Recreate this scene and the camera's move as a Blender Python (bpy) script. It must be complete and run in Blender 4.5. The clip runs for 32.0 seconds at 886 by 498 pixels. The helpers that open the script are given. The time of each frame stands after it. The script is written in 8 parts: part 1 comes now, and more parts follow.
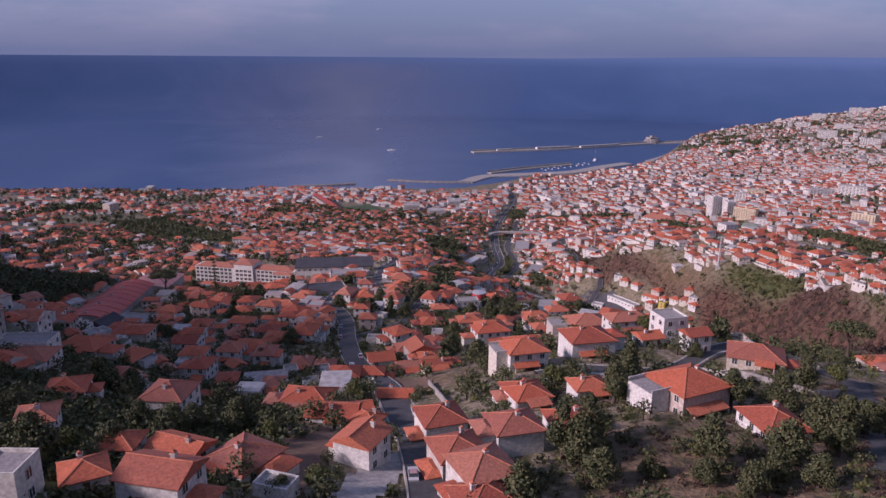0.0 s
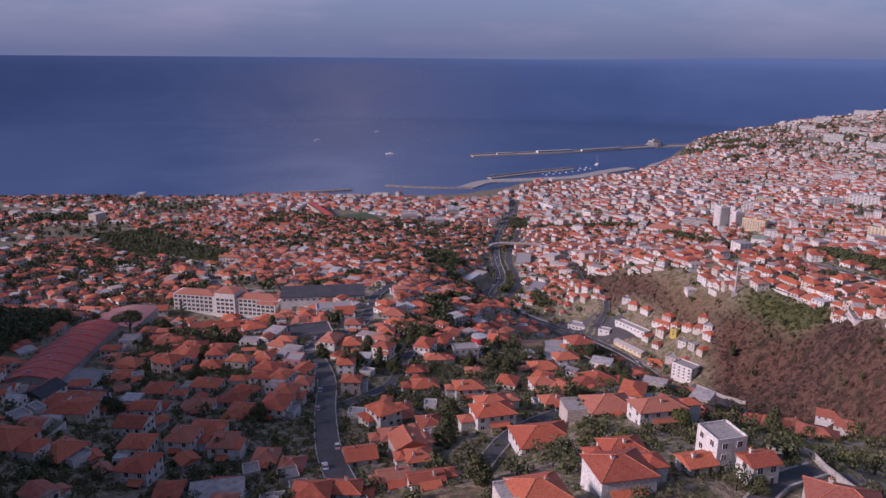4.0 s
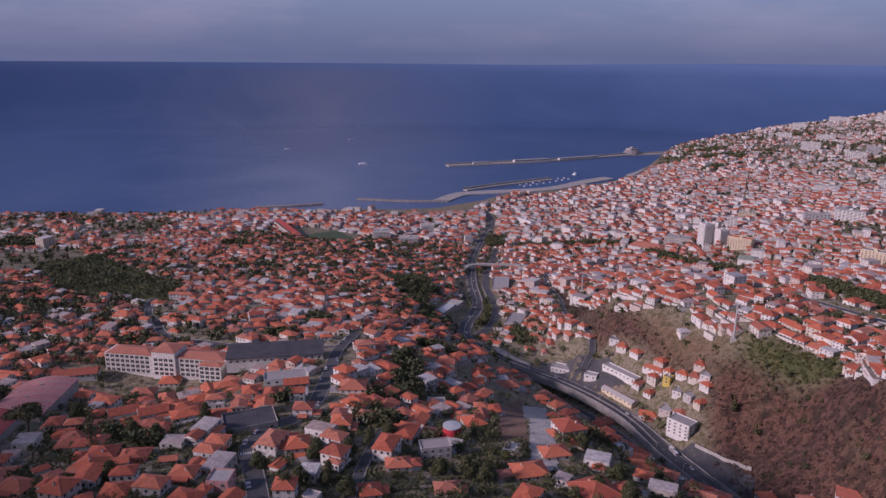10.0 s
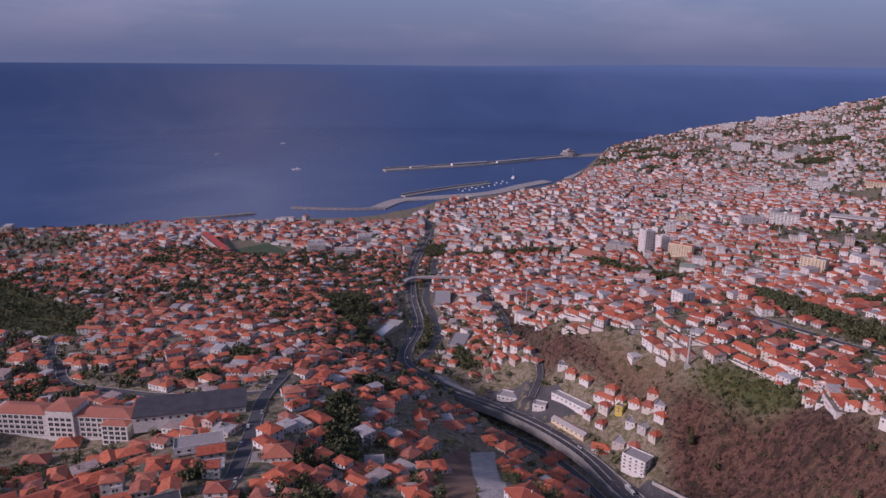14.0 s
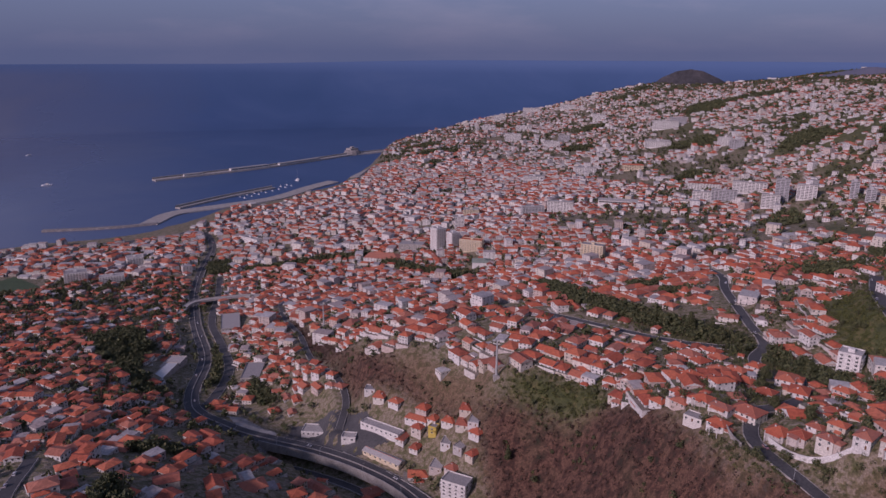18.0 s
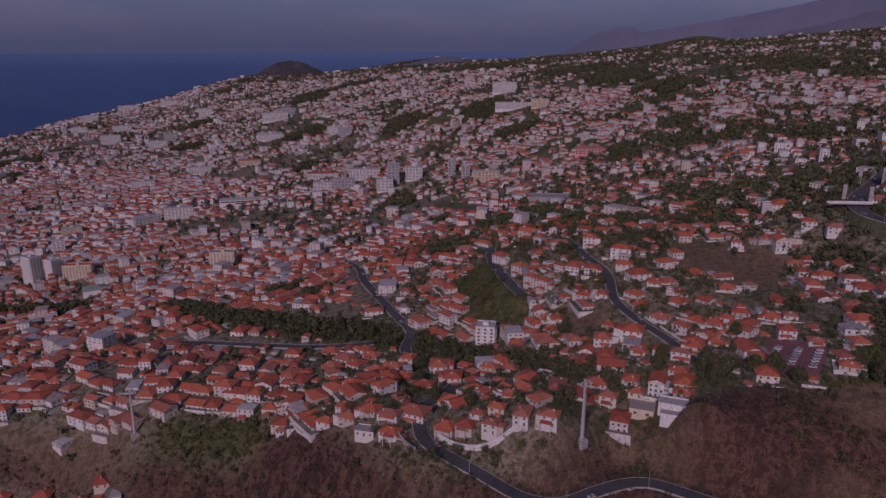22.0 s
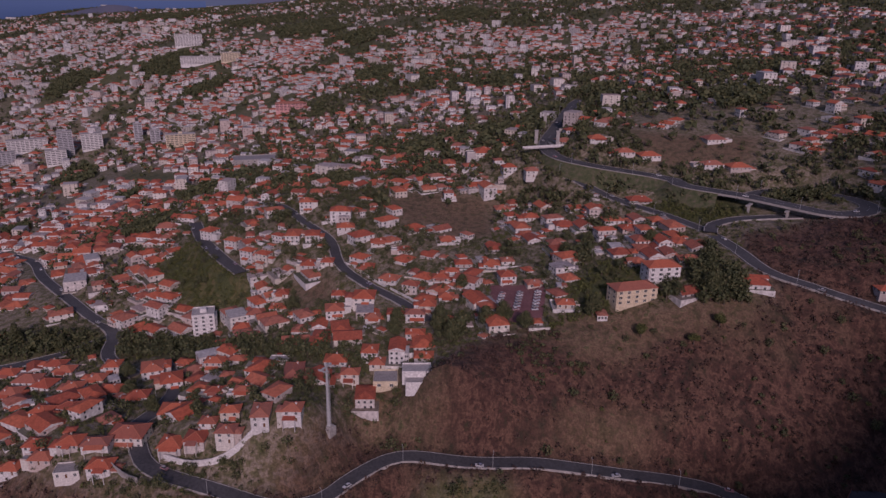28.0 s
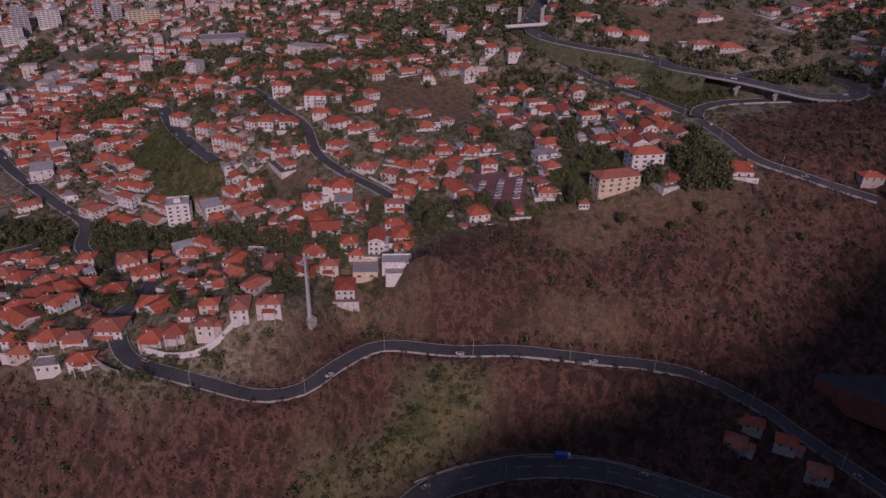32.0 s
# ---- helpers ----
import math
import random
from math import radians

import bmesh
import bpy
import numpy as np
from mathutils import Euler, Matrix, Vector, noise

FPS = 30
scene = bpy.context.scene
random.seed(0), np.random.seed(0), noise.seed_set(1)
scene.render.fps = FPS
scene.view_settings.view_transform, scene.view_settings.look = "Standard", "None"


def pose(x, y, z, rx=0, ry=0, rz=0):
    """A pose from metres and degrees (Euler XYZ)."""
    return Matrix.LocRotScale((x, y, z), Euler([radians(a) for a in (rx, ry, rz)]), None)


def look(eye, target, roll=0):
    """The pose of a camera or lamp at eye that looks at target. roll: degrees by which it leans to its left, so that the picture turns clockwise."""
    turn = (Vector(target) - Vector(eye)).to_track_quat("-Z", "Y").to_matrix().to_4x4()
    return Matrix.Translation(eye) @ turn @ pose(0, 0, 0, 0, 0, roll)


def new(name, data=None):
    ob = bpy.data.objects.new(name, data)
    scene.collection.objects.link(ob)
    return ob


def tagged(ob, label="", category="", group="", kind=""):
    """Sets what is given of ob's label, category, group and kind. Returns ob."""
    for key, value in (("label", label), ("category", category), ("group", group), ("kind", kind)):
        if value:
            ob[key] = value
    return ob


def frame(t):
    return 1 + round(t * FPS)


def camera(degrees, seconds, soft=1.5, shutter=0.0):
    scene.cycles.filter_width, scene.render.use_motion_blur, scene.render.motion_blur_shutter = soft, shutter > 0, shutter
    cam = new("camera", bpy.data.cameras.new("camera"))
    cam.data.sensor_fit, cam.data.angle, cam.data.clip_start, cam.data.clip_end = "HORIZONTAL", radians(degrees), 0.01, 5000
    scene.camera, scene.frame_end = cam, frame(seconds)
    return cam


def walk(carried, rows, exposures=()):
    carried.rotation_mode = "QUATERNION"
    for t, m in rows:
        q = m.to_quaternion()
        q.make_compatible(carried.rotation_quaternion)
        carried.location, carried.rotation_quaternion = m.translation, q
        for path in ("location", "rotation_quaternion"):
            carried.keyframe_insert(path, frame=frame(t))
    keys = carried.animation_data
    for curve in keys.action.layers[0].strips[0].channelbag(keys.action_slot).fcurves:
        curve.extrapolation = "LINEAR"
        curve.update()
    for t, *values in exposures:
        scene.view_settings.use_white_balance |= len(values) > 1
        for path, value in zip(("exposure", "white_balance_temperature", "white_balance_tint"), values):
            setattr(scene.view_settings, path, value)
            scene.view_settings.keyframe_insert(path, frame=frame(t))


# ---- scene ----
cam = camera(63.9, 32.0, 1.5)

PATH = [
    (0, (-3.908, -76.348, 368.863), (-3.909, -74.421, 368.331), 0.5),
    (1, (-3.83, -63.741, 371.51), (-3.831, -61.813, 370.979), 0.6),
    (2, (-3.262, -50.955, 374.062), (-3.262, -49.027, 373.53), 0.6),
    (3, (-2.788, -37.539, 376.317), (-2.789, -35.611, 375.785), 0.6),
    (3.5, (-2.456, -31.055, 377.741), (-2.456, -29.128, 377.206), 0.6),
    (5.5, (-0.554, -6.169, 383.156), (-0.555, -4.24, 382.625), 0.5),
    (6.5, (0.548, 5.863, 386.293), (0.549, 7.791, 385.763), 0.6),
    (7, (1.102, 12.209, 387.78), (1.121, 14.138, 387.251), 0.6),
    (7.5, (1.241, 18.688, 389.114), (1.281, 20.617, 388.585), 0.6),
    (8, (1.477, 24.999, 390.433), (1.532, 26.927, 389.904), 0.5),
    (8.5, (1.785, 31.298, 391.805), (1.85, 33.225, 391.276), 0.5),
    (9, (2.498, 37.459, 393.132), (2.562, 39.387, 392.604), 0.6),
    (10, (3.793, 49.301, 395.498), (3.858, 51.229, 394.971), 0.6),
    (10.5, (4.128, 55.874, 396.774), (4.209, 57.802, 396.247), 0.7),
    (11, (4.338, 62.673, 398.138), (4.44, 64.599, 397.611), 0.7),
    (12, (4.729, 75.101, 400.737), (4.867, 77.025, 400.21), 0.8),
    (13, (6.131, 88.176, 403.294), (6.308, 90.097, 402.766), 0.7),
    (13.5, (7.089, 94.729, 404.349), (7.286, 96.648, 403.822), 0.7),
    (15.5, (12.609, 121.791, 407.509), (13.029, 123.673, 406.98), 0.5),
    (16, (13.908, 128.53, 408.367), (14.395, 130.396, 407.837), 0.4),
    (17, (16.743, 141.528, 409.922), (17.366, 143.352, 409.391), 0.3),
    (17.5, (18.672, 147.994, 410.537), (19.368, 149.793, 410.006), 0.3),
    (18, (21.008, 154.547, 411.098), (21.801, 156.304, 410.564), 0.2),
    (18.5, (23.433, 161.271, 411.635), (24.34, 162.971, 411.099), 0.1),
    (19, (26.343, 167.703, 412.228), (27.367, 169.334, 411.689), 0.1),
    (20, (32.528, 178.833, 413.269), (33.757, 180.314, 412.725), -0.0),
    (21, (39.322, 188.957, 413.303), (40.738, 190.258, 412.753), -0.1),
    (22, (46.7, 197.696, 412.985), (48.271, 198.803, 412.431), -0.0),
    (23, (54.097, 204.475, 412.7), (55.802, 205.359, 412.141), 0.1),
    (23.5, (57.6, 207.376, 412.698), (59.357, 208.149, 412.138), 0.1),
    (24, (60.679, 210.156, 412.672), (62.468, 210.852, 412.111), 0.2),
    (24.5, (63.769, 212.576, 412.626), (65.575, 213.227, 412.065), 0.4),
    (25, (66.73, 214.365, 412.662), (68.552, 214.97, 412.102), 0.5),
    (25.5, (69.252, 215.493, 412.706), (71.089, 216.053, 412.147), 0.6),
    (27.5, (76.248, 218.005, 412.116), (78.102, 218.4, 411.478), 0.8),
    (28, (77.729, 218.625, 412.014), (79.579, 218.985, 411.344), 0.9),
    (28.5, (79.111, 218.906, 411.889), (80.954, 219.236, 411.188), 1.0),
    (29, (80.383, 219.301, 411.816), (82.216, 219.616, 411.08), 1.1),
    (29.5, (81.381, 219.556, 411.693), (83.201, 219.865, 410.922), 1.1),
    (30, (82.461, 219.655, 411.873), (84.266, 219.957, 411.066), 1.2),
    (31, (84.646, 219.78, 412.203), (86.416, 220.068, 411.317), 1.2),
    (32, (86.828, 219.867, 412.265), (88.555, 220.144, 411.295), 1.3),
]
EXPOSURES = [(0, 0.32, 5850, 42), (6, 0.18, 5820, 43), (13, 0.02, 5800, 44), (16, 0.0, 5800, 44), (18, -0.32, 5800, 47), (19, -0.72, 5800, 50), (21, -1.12, 5800, 56), (22, -1.16, 5800, 56), (25, -0.85, 5900, 52), (28, -0.78, 5900, 50), (32, -0.74, 6050, 53)]
walk(cam, [(t, look(eye, target, roll)) for t, eye, target, roll in PATH], EXPOSURES)

# ---- sky and sun ----
SUN_AZ, SUN_EL = 252.0, 26.0      # degrees; azimuth clockwise from +y
world = bpy.data.worlds.new("sky")
scene.world = world
world.use_nodes = True
wn, wl = world.node_tree.nodes, world.node_tree.links
wn.clear()
sky = wn.new("ShaderNodeTexSky")
sky.sky_type = "NISHITA"
sky.sun_disc = False
sky.sun_elevation, sky.sun_rotation = radians(SUN_EL), radians(SUN_AZ)
sky.altitude, sky.air_density, sky.dust_density, sky.ozone_density = 400, 1.0, 0.6, 2.0
bg = wn.new("ShaderNodeBackground")
bg.inputs["Strength"].default_value = 0.08
wo = wn.new("ShaderNodeOutputWorld")
tcw = wn.new("ShaderNodeTexCoord")
mapw = wn.new("ShaderNodeMapping")
mapw.inputs["Scale"].default_value = (1.0, 1.0, 4.5)
cloud = wn.new("ShaderNodeTexNoise")
cloud.inputs["Scale"].default_value, cloud.inputs["Detail"].default_value, cloud.inputs["Roughness"].default_value = 2.6, 6.0, 0.6
cover = wn.new("ShaderNodeValToRGB")
cover.color_ramp.elements[0].position, cover.color_ramp.elements[0].color = 0.46, (1.65, 2.28, 3.2, 1)
cover.color_ramp.elements[1].position, cover.color_ramp.elements[1].color = 0.72, (3.1, 3.3, 3.95, 1)
veil = wn.new("ShaderNodeMix")
veil.data_type = "RGBA"
veil.inputs[0].default_value = 0.8      # thin haze and cloud over the clear sky
wl.new(tcw.outputs["Generated"], mapw.inputs["Vector"])
wl.new(mapw.outputs[0], cloud.inputs["Vector"])
wl.new(cloud.outputs[0], cover.inputs[0])
wl.new(sky.outputs[0], veil.inputs[6])
wl.new(cover.outputs[0], veil.inputs[7])
# sea haze thickens towards the horizon
sepw = wn.new("ShaderNodeSeparateXYZ")
lowr = wn.new("ShaderNodeValToRGB")
lowr.color_ramp.elements[0].position, lowr.color_ramp.elements[0].color = 0.0, (0.75, 0.75, 0.75, 1)
lowr.color_ramp.elements[1].position, lowr.color_ramp.elements[1].color = 0.07, (0, 0, 0, 1)
low = wn.new("ShaderNodeMix")
low.data_type = "RGBA"
low.inputs[7].default_value = (1.1, 1.55, 2.45, 1)
wl.new(tcw.outputs["Generated"], sepw.inputs[0])
wl.new(sepw.outputs[2], lowr.inputs[0])
wl.new(lowr.outputs[0], low.inputs[0])
wl.new(veil.outputs[2], low.inputs[6])
wl.new(low.outputs[2], bg.inputs["Color"])
wl.new(bg.outputs[0], wo.inputs["Surface"])
sun = new("sun", bpy.data.lights.new("sun", "SUN"))
sun.data.energy, sun.data.angle, sun.data.color = 3.3, radians(9.0), (1.0, 0.86, 0.71)
sa, se = radians(SUN_AZ), radians(SUN_EL)
SUN_DIR = Vector((math.sin(sa) * math.cos(se), math.cos(sa) * math.cos(se), math.sin(se)))
sun.matrix_world = look(SUN_DIR * 900, (0, 0, 0))


# ---- materials ----
def material(name):
    m = bpy.data.materials.new(name)
    m.use_nodes = True
    nt = m.node_tree
    return m, nt.nodes, nt.links, nt.nodes["Principled BSDF"]


def rgb(c):
    return (c[0], c[1], c[2], 1.0)


def ramp_node(nodes, stops):
    r = nodes.new("ShaderNodeValToRGB")
    el = r.color_ramp.elements
    while len(el) < len(stops):
        el.new(0.5)
    for e, (p, c) in zip(el, stops):
        e.position, e.color = p, rgb(c)
    return r


def noise_node(nodes, links, scale, detail=4.0, rough=0.55, space="Object", distort=0.0):
    tc = nodes.new("ShaderNodeTexCoord")
    n = nodes.new("ShaderNodeTexNoise")
    n.inputs["Scale"].default_value, n.inputs["Detail"].default_value = scale, detail
    n.inputs["Roughness"].default_value, n.inputs["Distortion"].default_value = rough, distort
    links.new(tc.outputs[space], n.inputs["Vector"])
    return n


def mix_node(nodes, links, a, b, fac, mode="MIX"):
    m = nodes.new("ShaderNodeMix")
    m.data_type, m.blend_type = "RGBA", mode
    for sock, v in ((m.inputs[0], fac), (m.inputs[6], a), (m.inputs[7], b)):
        if isinstance(v, bpy.types.NodeSocket):
            links.new(v, sock)
        elif isinstance(v, (int, float)):
            sock.default_value = v
        else:
            sock.default_value = rgb(v)
    return m.outputs[2]


def surface(name, stops, scale, rough=0.9, fine=None, bump=0.0, island=None, object_random=None, metal=0.0, second=None):
    """A two-scale surface: a colour ramp over a broad noise, darkened by a fine one; colour may vary by island or by object."""
    m, n, l, p = material(name)
    broad = noise_node(n, l, scale)
    ramp = ramp_node(n, stops)
    l.new(broad.outputs[0], ramp.inputs[0])
    col = ramp.outputs[0]
    if island or object_random:
        src = n.new("ShaderNodeNewGeometry").outputs["Random Per Island"] if island else n.new("ShaderNodeObjectInfo").outputs["Random"]
        vary = ramp_node(n, island or object_random)
        l.new(src, vary.inputs[0])
        col = mix_node(n, l, vary.outputs[0], col, 0.35)
    if fine:
        f = noise_node(n, l, fine, 3.0, 0.6)
        r2 = ramp_node(n, [(0.3, (0.62, 0.62, 0.62)), (0.7, (1.12, 1.12, 1.12))])
        l.new(f.outputs[0], r2.inputs[0])
        col = mix_node(n, l, col, r2.outputs[0], 1.0, "MULTIPLY")
        if bump:
            b = n.new("ShaderNodeBump")
            b.inputs["Strength"].default_value, b.inputs["Distance"].default_value = bump, 0.3
            l.new(f.outputs[0], b.inputs["Height"])
            l.new(b.outputs[0], p.inputs["Normal"])
    l.new(col, p.inputs["Base Color"])
    p.inputs["Roughness"].default_value, p.inputs["Metallic"].default_value = rough, metal
    return m


TILE = [(0.0, (0.235, 0.066, 0.045)), (0.15, (0.385, 0.090, 0.050)), (0.35, (0.510, 0.125, 0.060)), (0.6, (0.560, 0.165, 0.082)), (0.76, (0.485, 0.180, 0.108)), (0.86, (0.400, 0.200, 0.145)), (0.94, (0.320, 0.110, 0.075)), (1.0, (0.270, 0.150, 0.125))]
PAINT = [(0.0, (0.74, 0.73, 0.71)), (0.4, (0.67, 0.66, 0.63)), (0.5, (0.76, 0.72, 0.64)), (0.66, (0.55, 0.46, 0.34)), (0.76, (0.66, 0.65, 0.63)), (0.88, (0.52, 0.38, 0.31)), (1.0, (0.40, 0.39, 0.38))]
ROOF_FAR = surface("terracotta roofs far", [(0.3, (0.42, 0.10, 0.045)), (0.7, (0.58, 0.16, 0.075))], 0.02, 0.85, fine=0.6, island=TILE)
WALL_FAR = surface("painted walls far", [(0.3, (0.52, 0.50, 0.47)), (0.7, (0.70, 0.69, 0.66))], 0.05, 0.9, fine=0.5, island=PAINT)
ROOF = surface("terracotta tiles", [(0.3, (0.42, 0.095, 0.045)), (0.7, (0.60, 0.16, 0.075))], 0.35, 0.8, fine=2.2, bump=0.3, object_random=TILE)
WALL = surface("painted render", [(0.3, (0.53, 0.51, 0.48)), (0.7, (0.72, 0.71, 0.68))], 0.4, 0.9, fine=1.5, object_random=PAINT)
GLASS_DARK = surface("window glass", [(0.3, (0.03, 0.035, 0.04)), (0.7, (0.07, 0.075, 0.08))], 0.5, 0.15)
ASPHALT = surface("asphalt", [(0.3, (0.06, 0.06, 0.064)), (0.7, (0.10, 0.10, 0.104))], 0.05, 0.9, fine=0.8)
CONCRETE = surface("concrete", [(0.3, (0.30, 0.28, 0.26)), (0.7, (0.44, 0.42, 0.39))], 0.1, 0.9, fine=1.0)
LEAF = surface("leaves", [(0.3, (0.040, 0.058, 0.019)), (0.7, (0.090, 0.112, 0.037))], 0.15, 0.75, fine=1.2, island=[(0.0, (0.038, 0.051, 0.021)), (0.45, (0.078, 0.092, 0.035)), (0.8, (0.13, 0.132, 0.052)), (1.0, (0.18, 0.155, 0.07))])
BARK = surface("bark", [(0.3, (0.06, 0.045, 0.035)), (0.7, (0.12, 0.09, 0.07))], 0.8, 0.95)

# ---- the lie of the land: heights along its ridges, valley floors and shores, plus added shade hills ----
EAST_RIDGE = [(30, -120, 338), (20, 0, 305), (45, 60, 296), (55, 125, 283.5), (52, 192, 261), (31, 178, 260.5), (16, 198, 252.5), (47, 315, 216), (86, 405, 196), (23, 458, 177), (-13, 566, 170), (-50, 700, 143), (-100, 870, 112), (-130, 1100, 75), (-140, 1310, 48), (-55, 1440, 28), (-60, 1700, 9)]
EAST_FLANK = [(-93, 165, 251), (-128, 291, 229), (-131, 329, 222), (-90, 139, 258), (-100, 203, 246), (-82, 365, 214), (-61, 432, 204), (-63, 536, 182), (-130, 157, 261), (-166, 249, 235), (-192, 268, 230), (-250, 300, 231), (-216, 335, 219), (-240, 425, 201), (-230, 545, 164), (-225, 515, 163), (-160, 508, 165), (-246, 709, 145), (-400, 420, 215), (-400, 900, 115), (-430, 1400, 48)]
# (-235, 25) to (-470, 380): unseen hills added to shade the near eastern slope
EAST_FAR_AND_SHADE = [(-900, 250, 300), (-1000, 1000, 120), (-1000, 1650, 32), (-1800, 500, 330), (-1900, 1500, 90), (-300, -250, 400), (400, -400, 420), (-235, 25, 372), (-265, -70, 392), (-300, 110, 386), (-336, 165, 386), (-372, 238, 340), (-412, 305, 328), (-470, 380, 300), (-1200, -500, 420), (1200, -500, 420)]
VALLEY = [(330, -60, 190), (285, 110, 158), (255, 260, 134), (232, 400, 112), (212, 500, 97), (200, 590, 88), (148, 715, 82), (95, 800, 76), (60, 860, 70), (80, 1000, 48), (103, 1105, 34), (118, 1250, 20), (122, 1420, 11), (135, 1650, 6), (110, 1850, 3)]
# (240, 0) to (350, -140): unseen ridge added to throw shade over the ravine
EAST_BANK_AND_SHADE = [(100, 112, 283), (135, 150, 268), (115, 60, 291), (130, 220, 238), (240, 0, 308), (300, -90, 418), (350, -140, 440), (214, 100, 270), (190, 185, 250), (165, 330, 184), (150, 450, 140), (120, 560, 120), (85, 680, 110), (30, 790, 100), (-10, 900, 90), (10, 1050, 66)]
WEST_EDGE = [(505, 40, 262), (480, 130, 253), (430, 215, 233), (391, 293, 227), (378, 283, 220), (323, 429, 204), (327, 452, 202), (337, 472, 199), (318, 470, 190), (349, 330, 215), (325, 415, 205), (312, 500, 172), (272, 604, 160), (232, 703, 150), (225, 767, 148), (262, 846, 114), (230, 1000, 76), (200, 1150, 42)]
WEST_FOOT = [(370, 215, 196), (360, 300, 192), (271, 513, 120), (225, 629, 108), (170, 760, 100), (165, 850, 88)]
WEST_TERRACE = [(371, 428, 202), (491, 466, 188), (480, 1130, 56), (510, 1265, 52), (593, 925, 122), (420, 800, 150), (400, 600, 175), (545, 444, 228), (567, 369, 242), (503, 261, 237), (614, 452, 246), (617, 277, 240), (676, 258, 264), (600, 150, 262), (640, 60, 272), (690, 249, 280), (780, 400, 248), (905, 561, 214), (961, 416, 250), (750, 700, 180)]
TOWN = [(720, 1296, 95), (1080, 1035, 125), (1200, 1180, 150), (1380, 1286, 112), (593, 1486, 40), (900, 1600, 55), (350, 1700, 14), (700, 1900, 18), (1000, 2300, 25), (1050, 2600, 45), (1300, 2000, 70), (1600, 2500, 75), (1900, 3000, 90), (1740, 3560, 58), (1350, 3200, 50)]
UPLANDS = [(1301, 600, 257), (1473, 934, 240), (1880, 1315, 270), (2000, 1900, 210), (2300, 2400, 240), (2481, 837, 370), (2600, 1500, 330), (1500, 200, 300), (2000, 300, 360), (2200, -300, 430), (3000, 400, 450)]
SHORE = [(-1900, 1750, 0), (-1129, 1800, 0), (-795, 1835, 0), (-413, 1880, 0), (-160, 1900, 0), (10, 1905, 0), (100, 1960, 0), (260, 2120, 0), (500, 2255, 0), (719, 2470, 0), (870, 2700, 0), (1000, 2960, 0), (1300, 3430, 0), (1640, 3740, 0), (1790, 3900, 0)]
SEABED = [(-1900, 2400, -60), (-800, 2400, -60), (-200, 2300, -50), (200, 2500, -60), (600, 2900, -70), (900, 3500, -80), (1500, 4200, -90), (0, 3500, -120), (-1500, 3500, -120), (1900, 4800, -100)]
# crest of the far hills: bearing from the flight, degrees; rise over the eye, degrees
SKYLINE = [(26.2, -5.3), (28.5, -4.9), (32.0, -4.35), (36.0, -3.2), (38.5, -2.5), (40.5, -2.25), (45.5, -2.25), (49.0, -1.9), (51.7, -1.35), (55.1, -1.0), (57.3, -1.45), (61.0, -1.1), (64.1, -1.1), (66.8, -0.5), (69.4, -0.45), (71.5, 0.2), (73.7, 0.65), (76.3, 0.4), (80.2, 0.2), (82.6, 0.8), (86.2, 1.2), (90.0, 1.6), (93.7, 1.65), (96.4, 1.9), (99.2, 2.3), (112.0, 2.6), (125.0, 3.2)]
CREST_R = 4300.0
crest = [(60 + CREST_R * math.sin(radians(a)), 200 + CREST_R * math.cos(radians(a)), 410 + CREST_R * math.tan(radians(e))) for a, e in SKYLINE]
KNOTS = np.array(EAST_RIDGE + EAST_FLANK + EAST_FAR_AND_SHADE + VALLEY + EAST_BANK_AND_SHADE + WEST_EDGE + WEST_FOOT + WEST_TERRACE + TOWN + UPLANDS + SHORE + SEABED + crest, float)


def _spread(points):
    r = np.sqrt(((points[:, None, :2] - KNOTS[None, :, :2]) ** 2).sum(2) + 15.0 ** 2)
    return np.hstack([r, np.ones((len(points), 1)), points[:, :2] / 1000.0])


def _solve_land():
    n = len(KNOTS)
    a = np.zeros((n + 3, n + 3))
    a[:n] = _spread(KNOTS)
    a[n:, :n] = a[:n, n:].T
    a[:n, :n] += np.eye(n) * 3.0
    return np.linalg.solve(a, np.r_[KNOTS[:, 2], 0, 0, 0])


LAND = _solve_land()


def heights(x, y):
    """Height of the ground at arrays x, y."""
    p = np.stack([np.ravel(x), np.ravel(y)], 1).astype(float)
    out = np.empty(len(p))
    for i in range(0, len(p), 20000):
        out[i:i + 20000] = _spread(p[i:i + 20000]) @ LAND
    return out.reshape(np.shape(x))


# ---- helpers for building ----
def mesh_from(name, verts, faces, mats, index=None, smooth=False):
    me = bpy.data.meshes.new(name)
    me.from_pydata([tuple(map(float, v)) for v in verts] if not isinstance(verts, np.ndarray) else verts.tolist(), [], faces if isinstance(faces, list) else faces.tolist())
    for m in mats:
        me.materials.append(m)
    if index is not None:
        me.polygons.foreach_set("material_index", np.asarray(index, dtype=np.int32))
    if smooth:
        me.polygons.foreach_set("use_smooth", np.ones(len(me.polygons), dtype=bool))
    me.update()
    return me


def part(name, me, parent, m=None, label=""):
    ob = new(name, me)
    ob.parent = parent
    if m is not None:
        ob.matrix_basis = m
    return tagged(ob, label)


